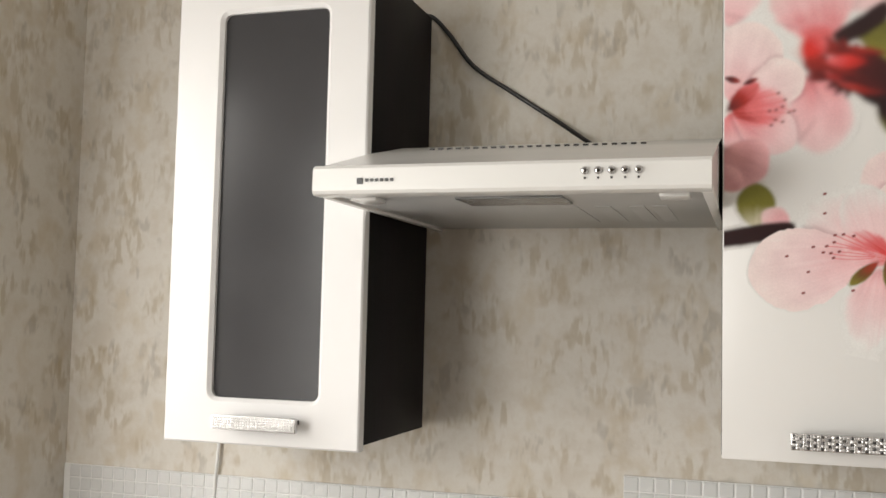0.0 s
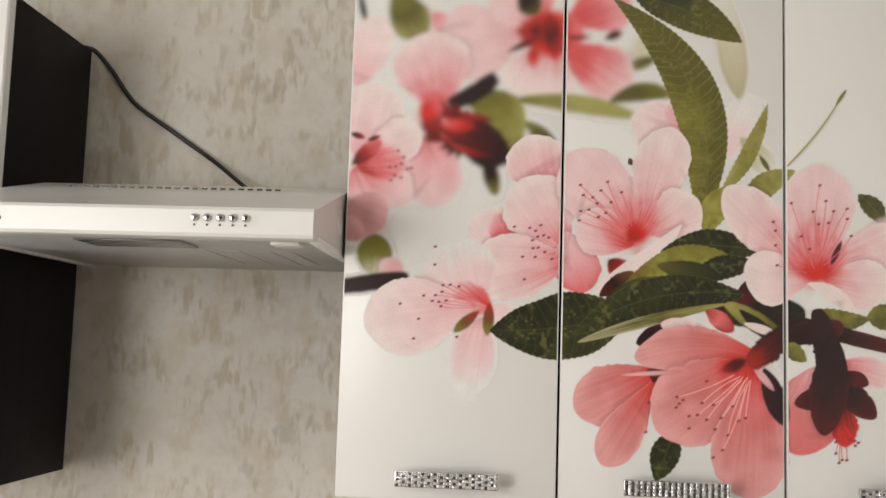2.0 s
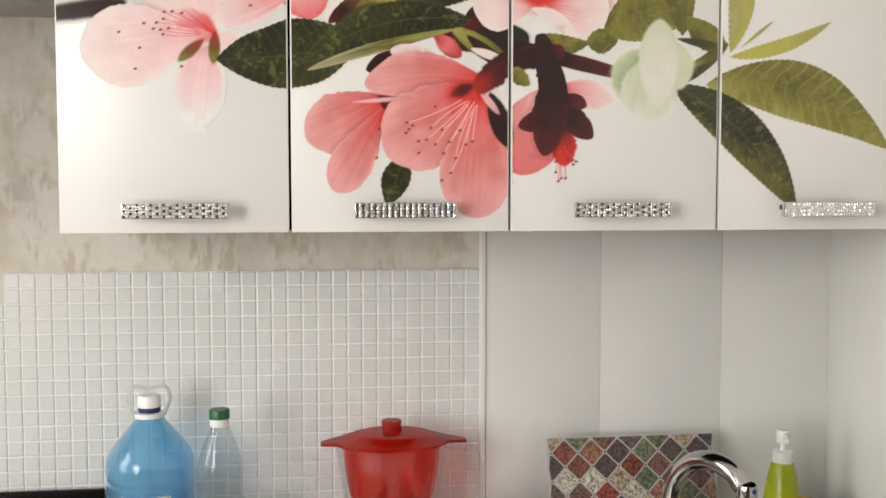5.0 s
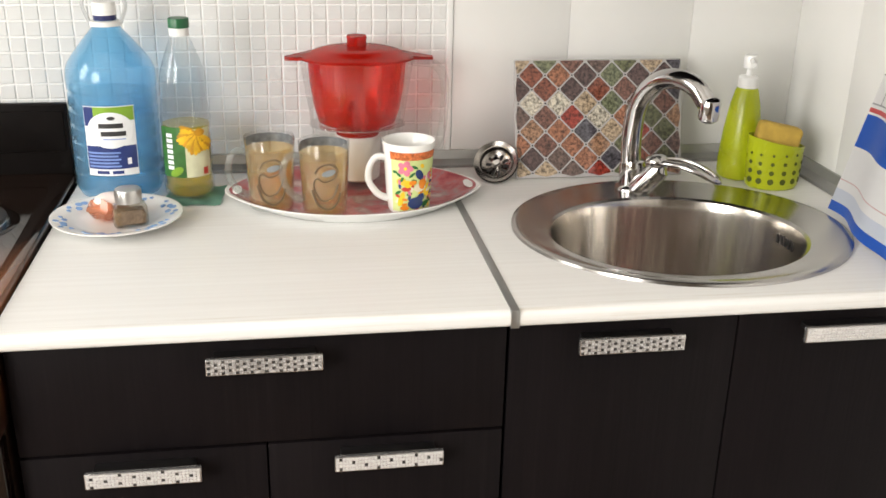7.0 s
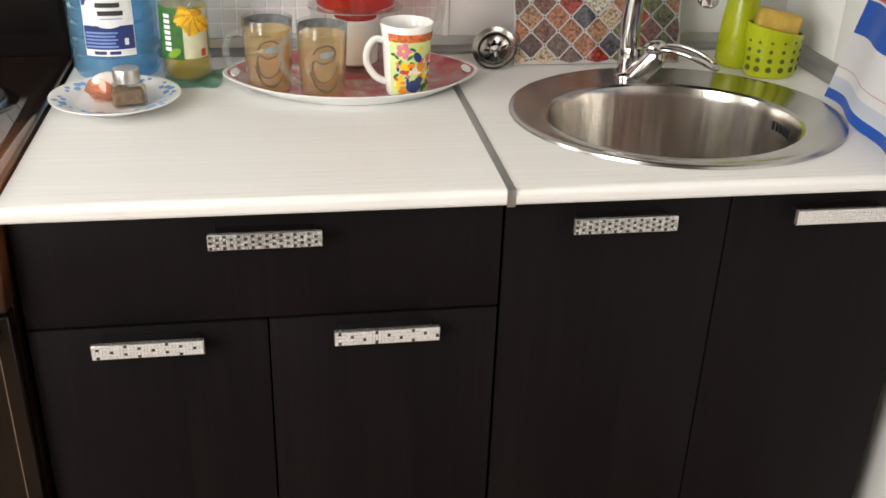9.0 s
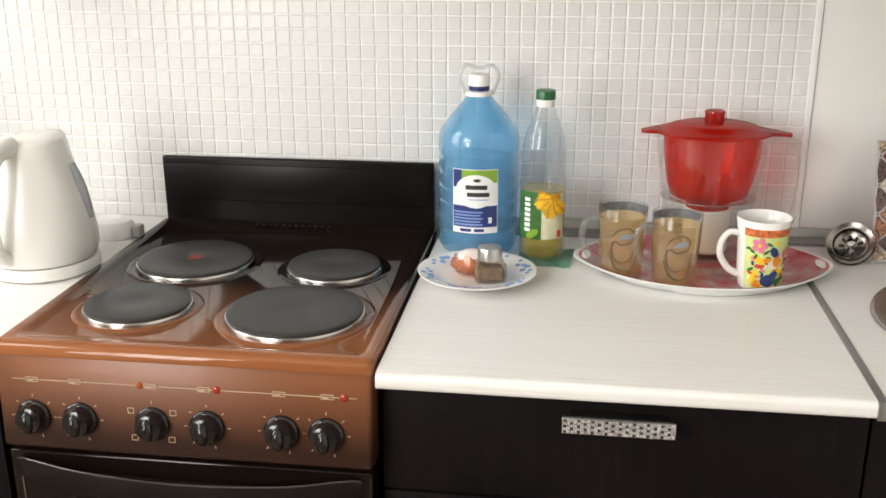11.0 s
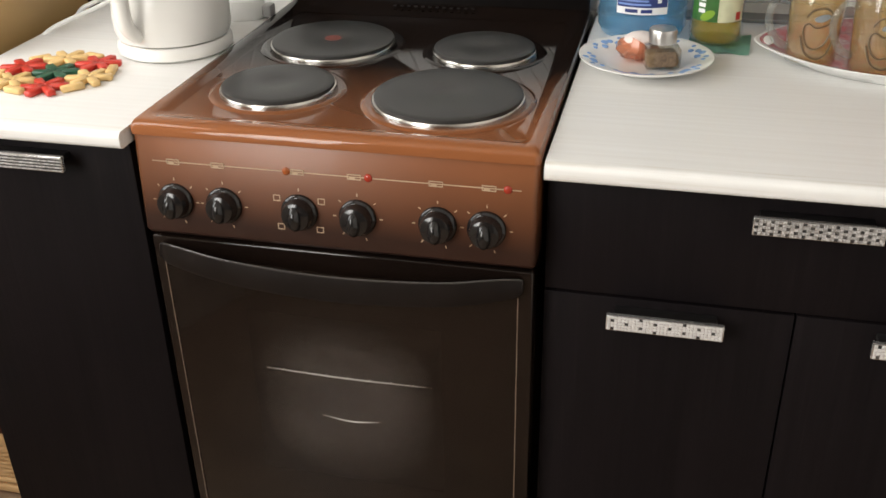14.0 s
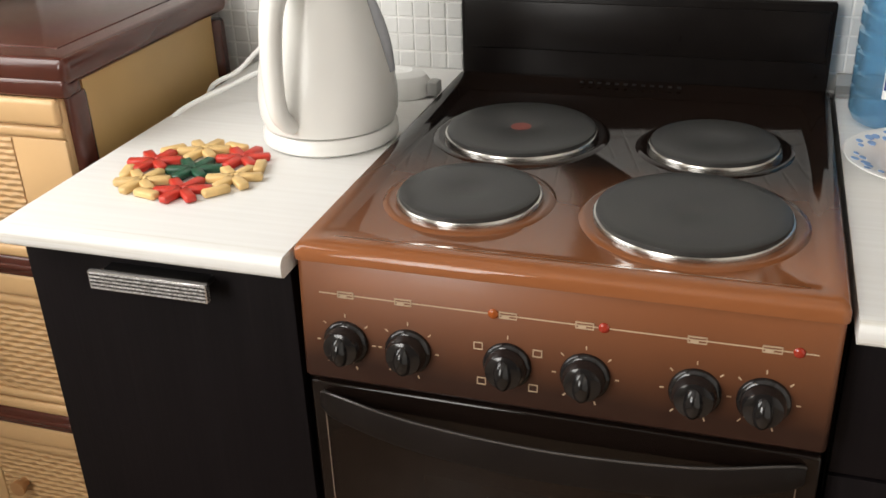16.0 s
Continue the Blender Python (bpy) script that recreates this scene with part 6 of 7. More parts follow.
# saucer with sweets and a spice jar
sc = (0.094, -0.270)
saucer = thing("saucer", (sc[0], sc[1], 0.86), "white china saucer with blue flower border", "plate")
CHINA = plain("white_china", (0.80, 0.79, 0.76), 0.15, vary=0.02, bumps=0)
part("dish", lathe([(0, 0.003), (0.048, 0.003), (0.050, 0.001), (0.053, 0.0012), (0.058, 0.006), (0.080, 0.0125), (0.0915, 0.0165), (0.0918, 0.018), (0.0905, 0.0182), (0.078, 0.0150), (0.060, 0.0095), (0.052, 0.0065), (0, 0.006)], (sc[0], sc[1], 0.86), 64), CHINA, saucer)
CHBLUE = plain("china_blue", (0.22, 0.36, 0.62), 0.2, vary=0.3, scale=90)
for k in range(6):
    a = radians(20 + 60 * k)
    for j in range(7):
        b, r = a + radians((j - 3) * 6.5), 0.077 + 0.006 * math.sin(2.3 * j + k)
        zz = 0.8775 - (0.080 - r) * 0.21
        fl = lathe([(0, 0.0006), (0.0055 - 0.0007 * abs(j - 3), 0.0006), (0.0055 - 0.0007 * abs(j - 3), -0.002)], (0, 0, 0), 10)
        part("blue_flower", moved(fl, Matrix.Translation((sc[0] + r * math.cos(b), sc[1] + r * math.sin(b), zz - 0.0022)) @ Matrix.Rotation(radians(-12), 4, Vector((-math.sin(b), math.cos(b), 0)))), CHBLUE, saucer)
WRAP = glassy("amber_wrapper", (0.88, 0.50, 0.34), 0.12, 0.3)
bm = ball((0.082, -0.258, 0.883), 0.030, 1.0, 0.9, 0.55, 20)
for v in bm.verts:
    v.co += Vector((noise.noise(v.co * 90), noise.noise(v.co * 90 + Vector((5, 0, 0))), noise.noise(v.co * 90 + Vector((0, 7, 0))))) * 0.007
sweet = thing("wrapped_sweet", (0.082, -0.258, 0.868), "white sweet in a crumpled amber wrapper", "sweet")
part("wrapper", bm, WRAP, sweet, smooth=25)
part("filling", ball((0.085, -0.255, 0.889), 0.026, 1, 0.85, 0.6, 20), plain("white_sugar", (0.78, 0.70, 0.66), 0.8, bumps=0.4), sweet)
jar = thing("spice_jar", (0.113, -0.290, 0.868), "small square glass spice jar with dented metal lid", "jar")
jm = Matrix.Translation((0.115, -0.290, 0.868 - 1.28 * 0.869)) @ Matrix.Rotation(radians(14), 4, "Z") @ Matrix.Diagonal((1.12, 1.12, 1.28, 1))
part("glass", moved(join(box(-0.0215, 0.0215, -0.0165, 0.0165, 0.869, 0.893, 0.005, 3), lathe([(0.014, 0.893), (0.0135, 0.899)], (0, 0, 0), 24)), jm), glassy("jar_glass", (0.86, 0.84, 0.78), 0.03, 0.04), jar)
part("spice", moved(box(-0.019, 0.019, -0.014, 0.014, 0.871, 0.886, 0.004, 2), jm), make_islands("pepper_mix", [(0.20, 0.13, 0.07)], 0.8, 0, 0.7, 500), jar, "coarse brown spice")
part("jar_label", moved(box(-0.012, 0.014, -0.0170, -0.0166, 0.874, 0.889, 0), jm), plain("brown_label", (0.16, 0.11, 0.07), 0.5, vary=0.4, scale=300), jar)
part("lid", moved(lathe([(0.0165, 0.896), (0.0168, 0.908), (0.0155, 0.9105), (0.008, 0.911), (0, 0.9112)], (0, 0, 0), 28), jm), plain("dull_lid", (0.55, 0.54, 0.52), 0.3, 0.9, vary=0.1), jar, "scuffed metal screw lid")

# ---- tray with cups and filter jug ----
TC = (0.4415, -0.178)
tray = thing("oval_tray", (TC[0], TC[1], 0.86), "oval melamine tray with red floral print", "tray")
def make_tray():
    m, t, n, l, p = nodes_of("tray_print")
    a = ramp(t, noise_tex(t, coords(t), 26, 4, 0.6), [(0.32, (0.30, 0.05, 0.07)), (0.47, (0.46, 0.13, 0.14)), (0.55, (0.36, 0.20, 0.22)), (0.68, (0.58, 0.40, 0.38))])
    l.new(a, p.inputs["Base Color"])
    p.inputs["Roughness"].default_value = 0.2
    return m


def tray_ring(rx, ry, z, ear):
    """An oval with a lobe at each end where the grips are."""
    pts = []
    for k in range(96):
        a = 2 * math.pi * k / 96
        e = ear * max(0, abs(math.cos(a)) ** 14)
        pts.append((TC[0] + (rx + e) * math.cos(a), TC[1] + ry * math.sin(a), z))
    return pts


bm = bmesh.new()
rings = [[bm.verts.new(p) for p in tray_ring(*q)] for q in ((0.140, 0.110, 0.8606, 0), (0.150, 0.118, 0.8606, 0), (0.176, 0.130, 0.872, 0.014), (0.183, 0.136, 0.8765, 0.016), (0.1845, 0.1375, 0.8780, 0.016), (0.183, 0.136, 0.8790, 0.016), (0.172, 0.128, 0.8755, 0.010), (0.150, 0.116, 0.8648, 0), (0.140, 0.110, 0.8640, 0))]
for a, b in zip(rings, rings[1:]):
    for k in range(96):
        bm.faces.new((a[k], a[(k + 1) % 96], b[(k + 1) % 96], b[k]))
bm.faces.new(rings[0][::-1])
bm.faces.new(rings[-1])
part("dish", bm, WHITE_PL, tray, "white tray body")
bm = bmesh.new()
rings = [[bm.verts.new(p) for p in tray_ring(*q)] for q in ((0.1805, 0.1335, 0.8788, 0.013), (0.172, 0.128, 0.8759, 0.010), (0.150, 0.116, 0.8652, 0), (0.140, 0.110, 0.8644, 0))]
for a, b in zip(rings, rings[1:]):
    for k in range(96):
        bm.faces.new((a[k], a[(k + 1) % 96], b[(k + 1) % 96], b[k]))
bm.faces.new(rings[-1])
part("print", bm, make_tray(), tray, "red and mauve floral print")
for s in (-1, 1):
    part("grip_hole", lathe([(0, 0.0006), (0.010, 0.0006), (0.010, -0.001)], (TC[0] + s * 0.181, TC[1], 0.8785), 20, 0.7, 1.9), WHITE_PL, tray)

TZ = 0.8646
COFFEE = plain("gold_cup_print", (0.42, 0.28, 0.10), 0.35, vary=0.18, scale=45)
AMBER = glassy("amber_cup_tint", (0.93, 0.74, 0.42), 0.06, 0.26)
HANDLE_GLASS = glassy("thick_glass", (0.86, 0.88, 0.87), 0.04, 0.12, 1.1)
GREYINK = plain("grey_cup_ink", (0.13, 0.14, 0.15), 0.35, vary=0.3, scale=120)
SWIRL = plain("brown_cup_ink", (0.12, 0.085, 0.05), 0.4, vary=0.25, scale=90)
PALE_INK = plain("pale_cup_ink", (0.46, 0.47, 0.46), 0.4)


def lettering(text, size):
    """The flat mesh of a word, about the origin."""
    cu = bpy.data.curves.new("word", "FONT")
    cu.body, cu.size, cu.align_x = text, size, "CENTER"
    ob = bpy.data.objects.new("word", cu)
    me = bpy.data.meshes.new_from_object(ob)
    bm = bmesh.new()
    bm.from_mesh(me)
    for old, store in ((ob, bpy.data.objects), (cu, bpy.data.curves), (me, bpy.data.meshes)):
        store.remove(old)
    return bm


def cup_handle(c, ang, r, z0, z1, out, thick, flat=1.3):
    d = Vector((math.sin(radians(ang)), -math.cos(radians(ang)), 0))
    c = Vector((c[0], c[1], 0))
    pts = [c + d * (r - 0.002) + Vector((0, 0, z1)), c + d * (r + out * 0.50) + Vector((0, 0, z1 + 0.003)), c + d * (r + out * 0.88) + Vector((0, 0, z1 - 0.008)), c + d * (r + out) + Vector((0, 0, z1 - 0.024)), c + d * (r + out * 0.90) + Vector((0, 0, (z0 + z1) / 2 - 0.006)), c + d * (r + out * 0.55) + Vector((0, 0, z0 + 0.010)), c + d * (r + out * 0.2) + Vector((0, 0, z0 + 0.003)), c + d * (r - 0.002) + Vector((0, 0, z0))]
    return tube(pts, thick, 14, 12, flat)


def glass_mug(c, ang):
    m = thing("glass_coffee_mug", (c[0], c[1], TZ), "glass coffee mug with gold band and dark swirls", "mug", "glass coffee mugs")
    z = TZ
    part("glass", lathe([(0, 0.001), (0.031, 0.001), (0.033, 0.004), (0.0375, 0.109), (0.0368, 0.1102)], (c[0], c[1], z), 48), CLEAR, m, "clear glass body")
    part("gold_band", lathe([(0.0318, 0.006), (0.0340, 0.050), (0.0360, 0.096)], (c[0], c[1], z), 48), AMBER, m, "frosted gold band")
    part("handle", cup_handle(c, ang, 0.0355, z + 0.022, z + 0.088, 0.027, 0.0046), HANDLE_GLASS, m, "clear glass handle")
    front = ang + 80
    part("rim_print", wrapped(c, 0.0352, front + 95, front + 255, z + 0.092, z + 0.106, 24, 0.0), GREYINK, m, "dark lettering band inside the rim", kind="stuff")
    for turn in (130, 218):
        word = lettering("cappuccino", 0.0135)
        for v in word.verts:
            an = radians(front + turn) + v.co.x / 0.0358
            v.co = Vector((c[0] + 0.0358 * math.sin(an), c[1] - 0.0358 * math.cos(an), z + 0.0955 + v.co.y))
        part("lettering", word, PALE_INK, m)
    def swirl(pts, wd):
        p3 = []
        for a, h in pts:
            an = radians(front + a)
            q = 0.0333 + 0.0042 * h / 0.109 + 0.0004
            p3.append((c[0] + q * math.sin(an), c[1] - q * math.cos(an), z + h))
        return tube(p3, wd, 6, 6)
    part("swirl", swirl([(-26, 0.070), (-14, 0.080), (10, 0.083), (26, 0.074), (20, 0.062), (-4, 0.057), (-20, 0.062), (-30, 0.054), (-24, 0.036), (-6, 0.028), (16, 0.034), (30, 0.052)], 0.0013), SWIRL, m)
    part("swirl", swirl([(-36, 0.044), (-22, 0.022), (4, 0.014), (26, 0.022), (36, 0.038)], 0.0015), SWIRL, m)
    for k in range(7):
        part("small_print", wrapped(c, 0.0362, front - 26 + 8 * k, front - 21 + 8 * k, z + 0.0875 + 0.002 * (k % 2), z + 0.0895 + 0.002 * (k % 2), 2, 0.0), SWIRL, m)
    part("swirl_fill", wrapped_oval(c, 0.0364, front + 6, z + 0.070, 0.0105, 0.0048, 0.0004, 20, 0.25), plain("grey_swirl", (0.22, 0.24, 0.25), 0.4), m)
    return m


glass_mug((0.313, -0.222), -78)
glass_mug((0.392, -0.252), -78)

mc = (0.517, -0.252)
mug = thing("flowered_mug", (mc[0], mc[1], TZ), "white china mug with bright flower and bird print", "mug")
part("body", lathe([(0, 0.002), (0.024, 0.002), (0.028, 0.0), (0.0305, 0.004), (0.0335, 0.03), (0.0365, 0.085), (0.0395, 0.107), (0.0392, 0.1085), (0.0378, 0.107), (0.0345, 0.085), (0.0312, 0.03), (0.026, 0.009), (0, 0.008)], (mc[0], mc[1], TZ), 56), CHINA, mug)
part("handle", cup_handle(mc, -82, 0.034, TZ + 0.020, TZ + 0.082, 0.028, 0.0045), CHINA, mug)
def mug_r(h):
    return 0.0335 + (h - 0.03) * 0.003 / 0.055 if h < 0.085 else 0.0365 + (h - 0.085) * 0.003 / 0.022
def mug_band(a0, a1, h0, h1, off, mat, nm):
    bm = bmesh.new()
    rows = []
    for i in range(25):
        a = radians(a0 + (a1 - a0) * i / 24)
        rows.append([bm.verts.new((mc[0] + (mug_r(h) + off) * math.sin(a), mc[1] - (mug_r(h) + off) * math.cos(a), TZ + h)) for h in (h0, (h0 + h1) / 2, h1)])
    for p, q in zip(rows, rows[1:]):
        for k in (0, 1):
            bm.faces.new((p[k], q[k], q[k + 1], p[k + 1]))
    return part(nm, bm, mat, mug)
INK_LIME = plain("mug_lime", (0.58, 0.66, 0.27), 0.2, vary=0.1)
mug_band(-50, 75, 0.006, 0.086, 0.0005, INK_LIME, "lime_panel")
mug_band(-52, 77, 0.086, 0.098, 0.0006, make_islands("mug_border", [(0.55, 0.14, 0.04)], 0.2, 0, 0.6, 240), "red_border")
MI = {"pink": (0.62, 0.18, 0.26), "yellow": (0.78, 0.50, 0.02), "orange": (0.70, 0.22, 0.02), "blue": (0.02, 0.04, 0.13), "green": (0.02, 0.14, 0.03), "cream": (0.74, 0.68, 0.50), "red": (0.50, 0.05, 0.03)}
MI = {k: plain("mug_" + k, v, 0.2, vary=0.12, scale=60, bumps=0) for k, v in MI.items()}
def blob(a, h, ra, rz, ink, rot=0.0, lift=0.0012):
    part("print_" + ink, wrapped_oval(mc, mug_r(h), a, TZ + h, ra, rz, lift, 14, rot), MI[ink], mug)
for k in range(5):
    t = 2 * math.pi * k / 5
    blob(-14 + 11 * math.cos(t), 0.074 + 0.007 * math.sin(t), 0.0052, 0.0046, "pink", t, 0.0012 + 0.0001 * k)
blob(-14, 0.074, 0.0025, 0.0025, "yellow", 0, 0.0018)
for a, h, ra, rz, ink, rot in ((-24, 0.054, 0.010, 0.007, "yellow", 0.3), (-8, 0.050, 0.008, 0.008, "yellow", -0.4), (4, 0.052, 0.008, 0.005, "orange", 0.2), (-12, 0.042, 0.010, 0.005, "red", 0.1), (20, 0.064, 0.008, 0.012, "blue", 0.5), (30, 0.052, 0.009, 0.014, "orange", -0.4), (22, 0.044, 0.013, 0.009, "cream", 0.2), (12, 0.020, 0.016, 0.013, "blue", 0.2), (24, 0.028, 0.010, 0.008, "blue", 0.8), (-24, 0.026, 0.006, 0.017, "yellow", -0.3), (-16, 0.012, 0.009, 0.005, "orange", 0.1), (-32, 0.036, 0.007, 0.003, "green", 0.6), (2, 0.064, 0.008, 0.0028, "green", 0.7), (8, 0.076, 0.007, 0.0028, "green", -0.5), (-30, 0.064, 0.006, 0.0028, "green", -0.6), (42, 0.036, 0.008, 0.010, "yellow", 0.3), (50, 0.060, 0.007, 0.008, "pink", 0.2), (40, 0.018, 0.010, 0.006, "green", 0.2), (-4, 0.034, 0.006, 0.0026, "green", 0.3), (26, 0.077, 0.004, 0.005, "yellow", 0.2), (55, 0.025, 0.008, 0.006, "red", 0.0)):
    blob(a, h, 0.72 * ra, 0.72 * rz, ink, rot, 0.0012 + 0.0006 * abs(math.sin(a * 12.9 + h * 780)))
for k in range(44):
    # small petals, leaves and feathers between the large ones
    a, h = -40 + 100 * abs(math.sin(k * 7.7)), 0.012 + 0.066 * abs(math.sin(k * 3.1 + 1))
    blob(a, h, 0.0042, 0.0022, ("green", "orange", "yellow", "red", "blue", "pink", "cream")[k % 7], k * 1.3, 0.0010 + 0.00002 * k)

# water filter jug
jx, jy = 0.452, -0.112
jug = thing("filter_jug", (jx, jy, TZ), "water filter jug with red funnel and clear body", "jug")
RED_PL = glassy("red_translucent", (0.93, 0.085, 0.04), 0.03, 0.20, 0.55, 45)
RED_LID = glassy("red_lid_plastic", (0.62, 0.026, 0.014), 0.06, 0.55, 0.30)
part("body", lathe([(0, 0.003), (0.062, 0.001), (0.066, 0.006), (0.072, 0.09), (0.082, 0.155), (0.0895, 0.204)], (jx, jy, TZ), 56, 1.0, 0.72), CLEAR_PET, jug, "clear plastic body")
part("handle", tube([(jx + 0.085, jy - 0.004, 1.062), (jx + 0.118, jy - 0.010, 1.060), (jx + 0.136, jy - 0.014, 1.038), (jx + 0.138, jy - 0.014, 0.985), (jx + 0.128, jy - 0.012, 0.930), (jx + 0.090, jy - 0.006, 0.905), (jx + 0.068, jy - 0.004, 0.903)], 0.0085, 12, 8, 0.6), CLEAR_PET, jug, "clear handle")
part("funnel", lathe([(0.077, 0.200), (0.0745, 0.165), (0.068, 0.125), (0.061, 0.103), (0.056, 0.099), (0.030, 0.098), (0.028, 0.088), (0.0, 0.088)], (jx, jy, TZ), 56, 1.0, 0.76), RED_PL, jug, "translucent red funnel")
part("filter_top", lathe([(0, 0.135), (0.012, 0.133), (0.024, 0.100)], (jx, jy, TZ), 24), RED_PL, jug)
part("ledge", lathe([(0.076, 0.100), (0.077, 0.0985), (0.074, 0.097), (0.058, 0.0975), (0.058, 0.0995), (0.074, 0.0995), (0.076, 0.100)], (jx, jy, TZ), 48, 1.0, 0.76), CLEAR, jug, "clear ring ledge")
part("collar", lathe([(0.033, 0.092), (0.034, 0.089), (0.034, 0.082), (0.030, 0.081)], (jx, jy, TZ), 36), RED_LID, jug)
part("cartridge", lathe([(0.030, 0.084), (0.0365, 0.080), (0.0375, 0.074), (0.0350, 0.012), (0.030, 0.008), (0, 0.008)], (jx, jy, TZ), 40), WHITE_PL, jug, "white filter cartridge")
lid_p = part("lid", lathe([(0.090, 0.2030), (0.0925, 0.2045), (0.0925, 0.2070), (0.088, 0.2090), (0.074, 0.2115), (0.066, 0.2165), (0.050, 0.2205), (0.026, 0.2225), (0, 0.2230)], (jx, jy, TZ), 56, 1.0, 0.74), RED_LID, jug, "translucent red lid")
part("knob", lathe([(0.0155, 0.221), (0.0150, 0.231), (0.0160, 0.236), (0.0150, 0.2385), (0, 0.239)], (jx, jy, TZ), 32), RED_LID, lid_p)
for s in (-1, 1):
    ear = bmesh.new()
    pts = [(0.080, -0.024), (0.100, -0.014), (0.112 + (0.008 if s > 0 else 0), -0.006), (0.112 + (0.008 if s > 0 else 0), 0.008), (0.098, 0.016), (0.080, 0.024)]
    lo = [ear.verts.new((jx + s * a, jy + b, TZ + 0.204 - (a - 0.08) * 0.10)) for a, b in pts]
    hi = [ear.verts.new((jx + s * a, jy + b, TZ + 0.2095 - (a - 0.08) * 0.12)) for a, b in pts]
    ear.faces.new(lo)
    ear.faces.new(hi)
    for k in range(6):
        ear.faces.new((lo[k], lo[(k + 1) % 6], hi[(k + 1) % 6], hi[k]))
    part("lug", ear, RED_LID, lid_p)

# ---- short worktop: kettle, trivet, socket ----
kx, ky = -0.597, -0.302
kettle = thing("electric_kettle", (kx, ky, 0.86), "white plastic jug kettle with grey-blue switch", "kettle")
part("base", lathe([(0, 0.001), (0.080, 0.001), (0.084, 0.004), (0.084, 0.016), (0.080, 0.021), (0.060, 0.022)], (kx, ky, 0.86), 56), KETTLE_WHITE, kettle)
KD = Vector((-0.17, -0.9854, 0))
bm = lathe([(0.074, 0.022), (0.081, 0.024), (0.085, 0.036), (0.0855, 0.060), (0.0815, 0.090), (0.0735, 0.125), (0.063, 0.160), (0.0535, 0.190), (0.0495, 0.207), (0.046, 0.2115), (0.028, 0.2135), (0, 0.214)], (kx, ky, 0.86), 64)
for v in bm.verts:
    r = Vector((v.co.x - kx, v.co.y - ky, 0))
    h = v.co.z - 0.86
    if r.length > 0.02 and h > 0.13:
        f = max(0, -r.normalized().dot(KD)) ** 6
        v.co -= KD * f * 0.022 * min(1, (h - 0.13) / 0.06)
part("body", bm, KETTLE_WHITE, kettle, "glossy white jug body", 50)
hk = []
for r, h in ((0.046, 0.206), (0.074, 0.202), (0.094, 0.180), (0.104, 0.140), (0.107, 0.095), (0.102, 0.060), (0.084, 0.040)):
    hk.append(Vector((kx, ky, 0.86 + h)) + KD * r)
part("handle", tube(hk, lambda s: 0.0190 - 0.006 * s, 18, 10, 0.8), KETTLE_WHITE, kettle, "thick white handle")
sn = Vector((-0.62, -0.45, 0.64)).normalized()
sw = Vector((kx, ky, 0.86 + 0.197)) + KD * 0.078 + sn * 0.0165
part("switch", moved(ball((0, 0, 0), 0.013, 1, 1.3, 0.4), Matrix.Translation(sw) @ sn.to_track_quat("Z", "Y").to_matrix().to_4x4()), GREY_BLUE, kettle, "oval grey-blue switch")
gauge_d = Vector((0.995, 0.05, 0))
gp = [Vector((kx, ky, 0.86 + h)) + gauge_d * r for r, h in ((0.0825, 0.085), (0.0765, 0.115), (0.069, 0.145), (0.0615, 0.172))]
part("water_gauge", tube(gp, lambda s: 0.006 + 0.004 * math.sin(math.pi * s), 10, 8, 0.5), plain("gauge_grey", (0.33, 0.34, 0.36), 0.2), kettle, "slim grey water window")

tc = Vector((-0.706, -0.452, 0.8605))
trivet = thing("bead_trivet", tuple(tc), "flat wooden bead trivet with red and green stars", "trivet")
WOODB = plain("pale_bead_wood", (0.68, 0.46, 0.19), 0.45, vary=0.15, scale=60, bumps=0.2)
REDB, GREENB = plain("red_bead", (0.50, 0.035, 0.02), 0.35, vary=0.1), plain("green_bead", (0.015, 0.075, 0.04), 0.35, vary=0.1)
BD = 0.060


def bead(p, ang, mat):
    b = box(-0.0158, 0.0158, -0.0096, 0.0096, 0.0, 0.0080, 0.0028, 2)
    for v in b.verts:
        v.co.y *= 1 - 0.5 * (v.co.x / 0.0158) ** 2
    part("bead", moved(b, Matrix.Translation(p) @ Matrix.Rotation(ang, 4, "Z")), mat, trivet)


for k in range(-1, 6):
    a = radians(48 + 60 * k)
    c = Vector((0, 0, 0)) if k < 0 else Vector((math.cos(a), math.sin(a), 0)) * BD
    star = GREENB if k < 0 else REDB if k % 2 == 0 else WOODB
    for j in range(6):
        b = radians(18 + 60 * j)
        bead(tc + c + Vector((math.cos(b), math.sin(b), 0)) * 0.0168, b, star)
for k in range(6):
    # beads that close the notches of the outline
    a = radians(18 + 60 * k)
    bead(tc + Vector((math.cos(a), math.sin(a), 0)) * 0.0765, a + radians(90), WOODB)

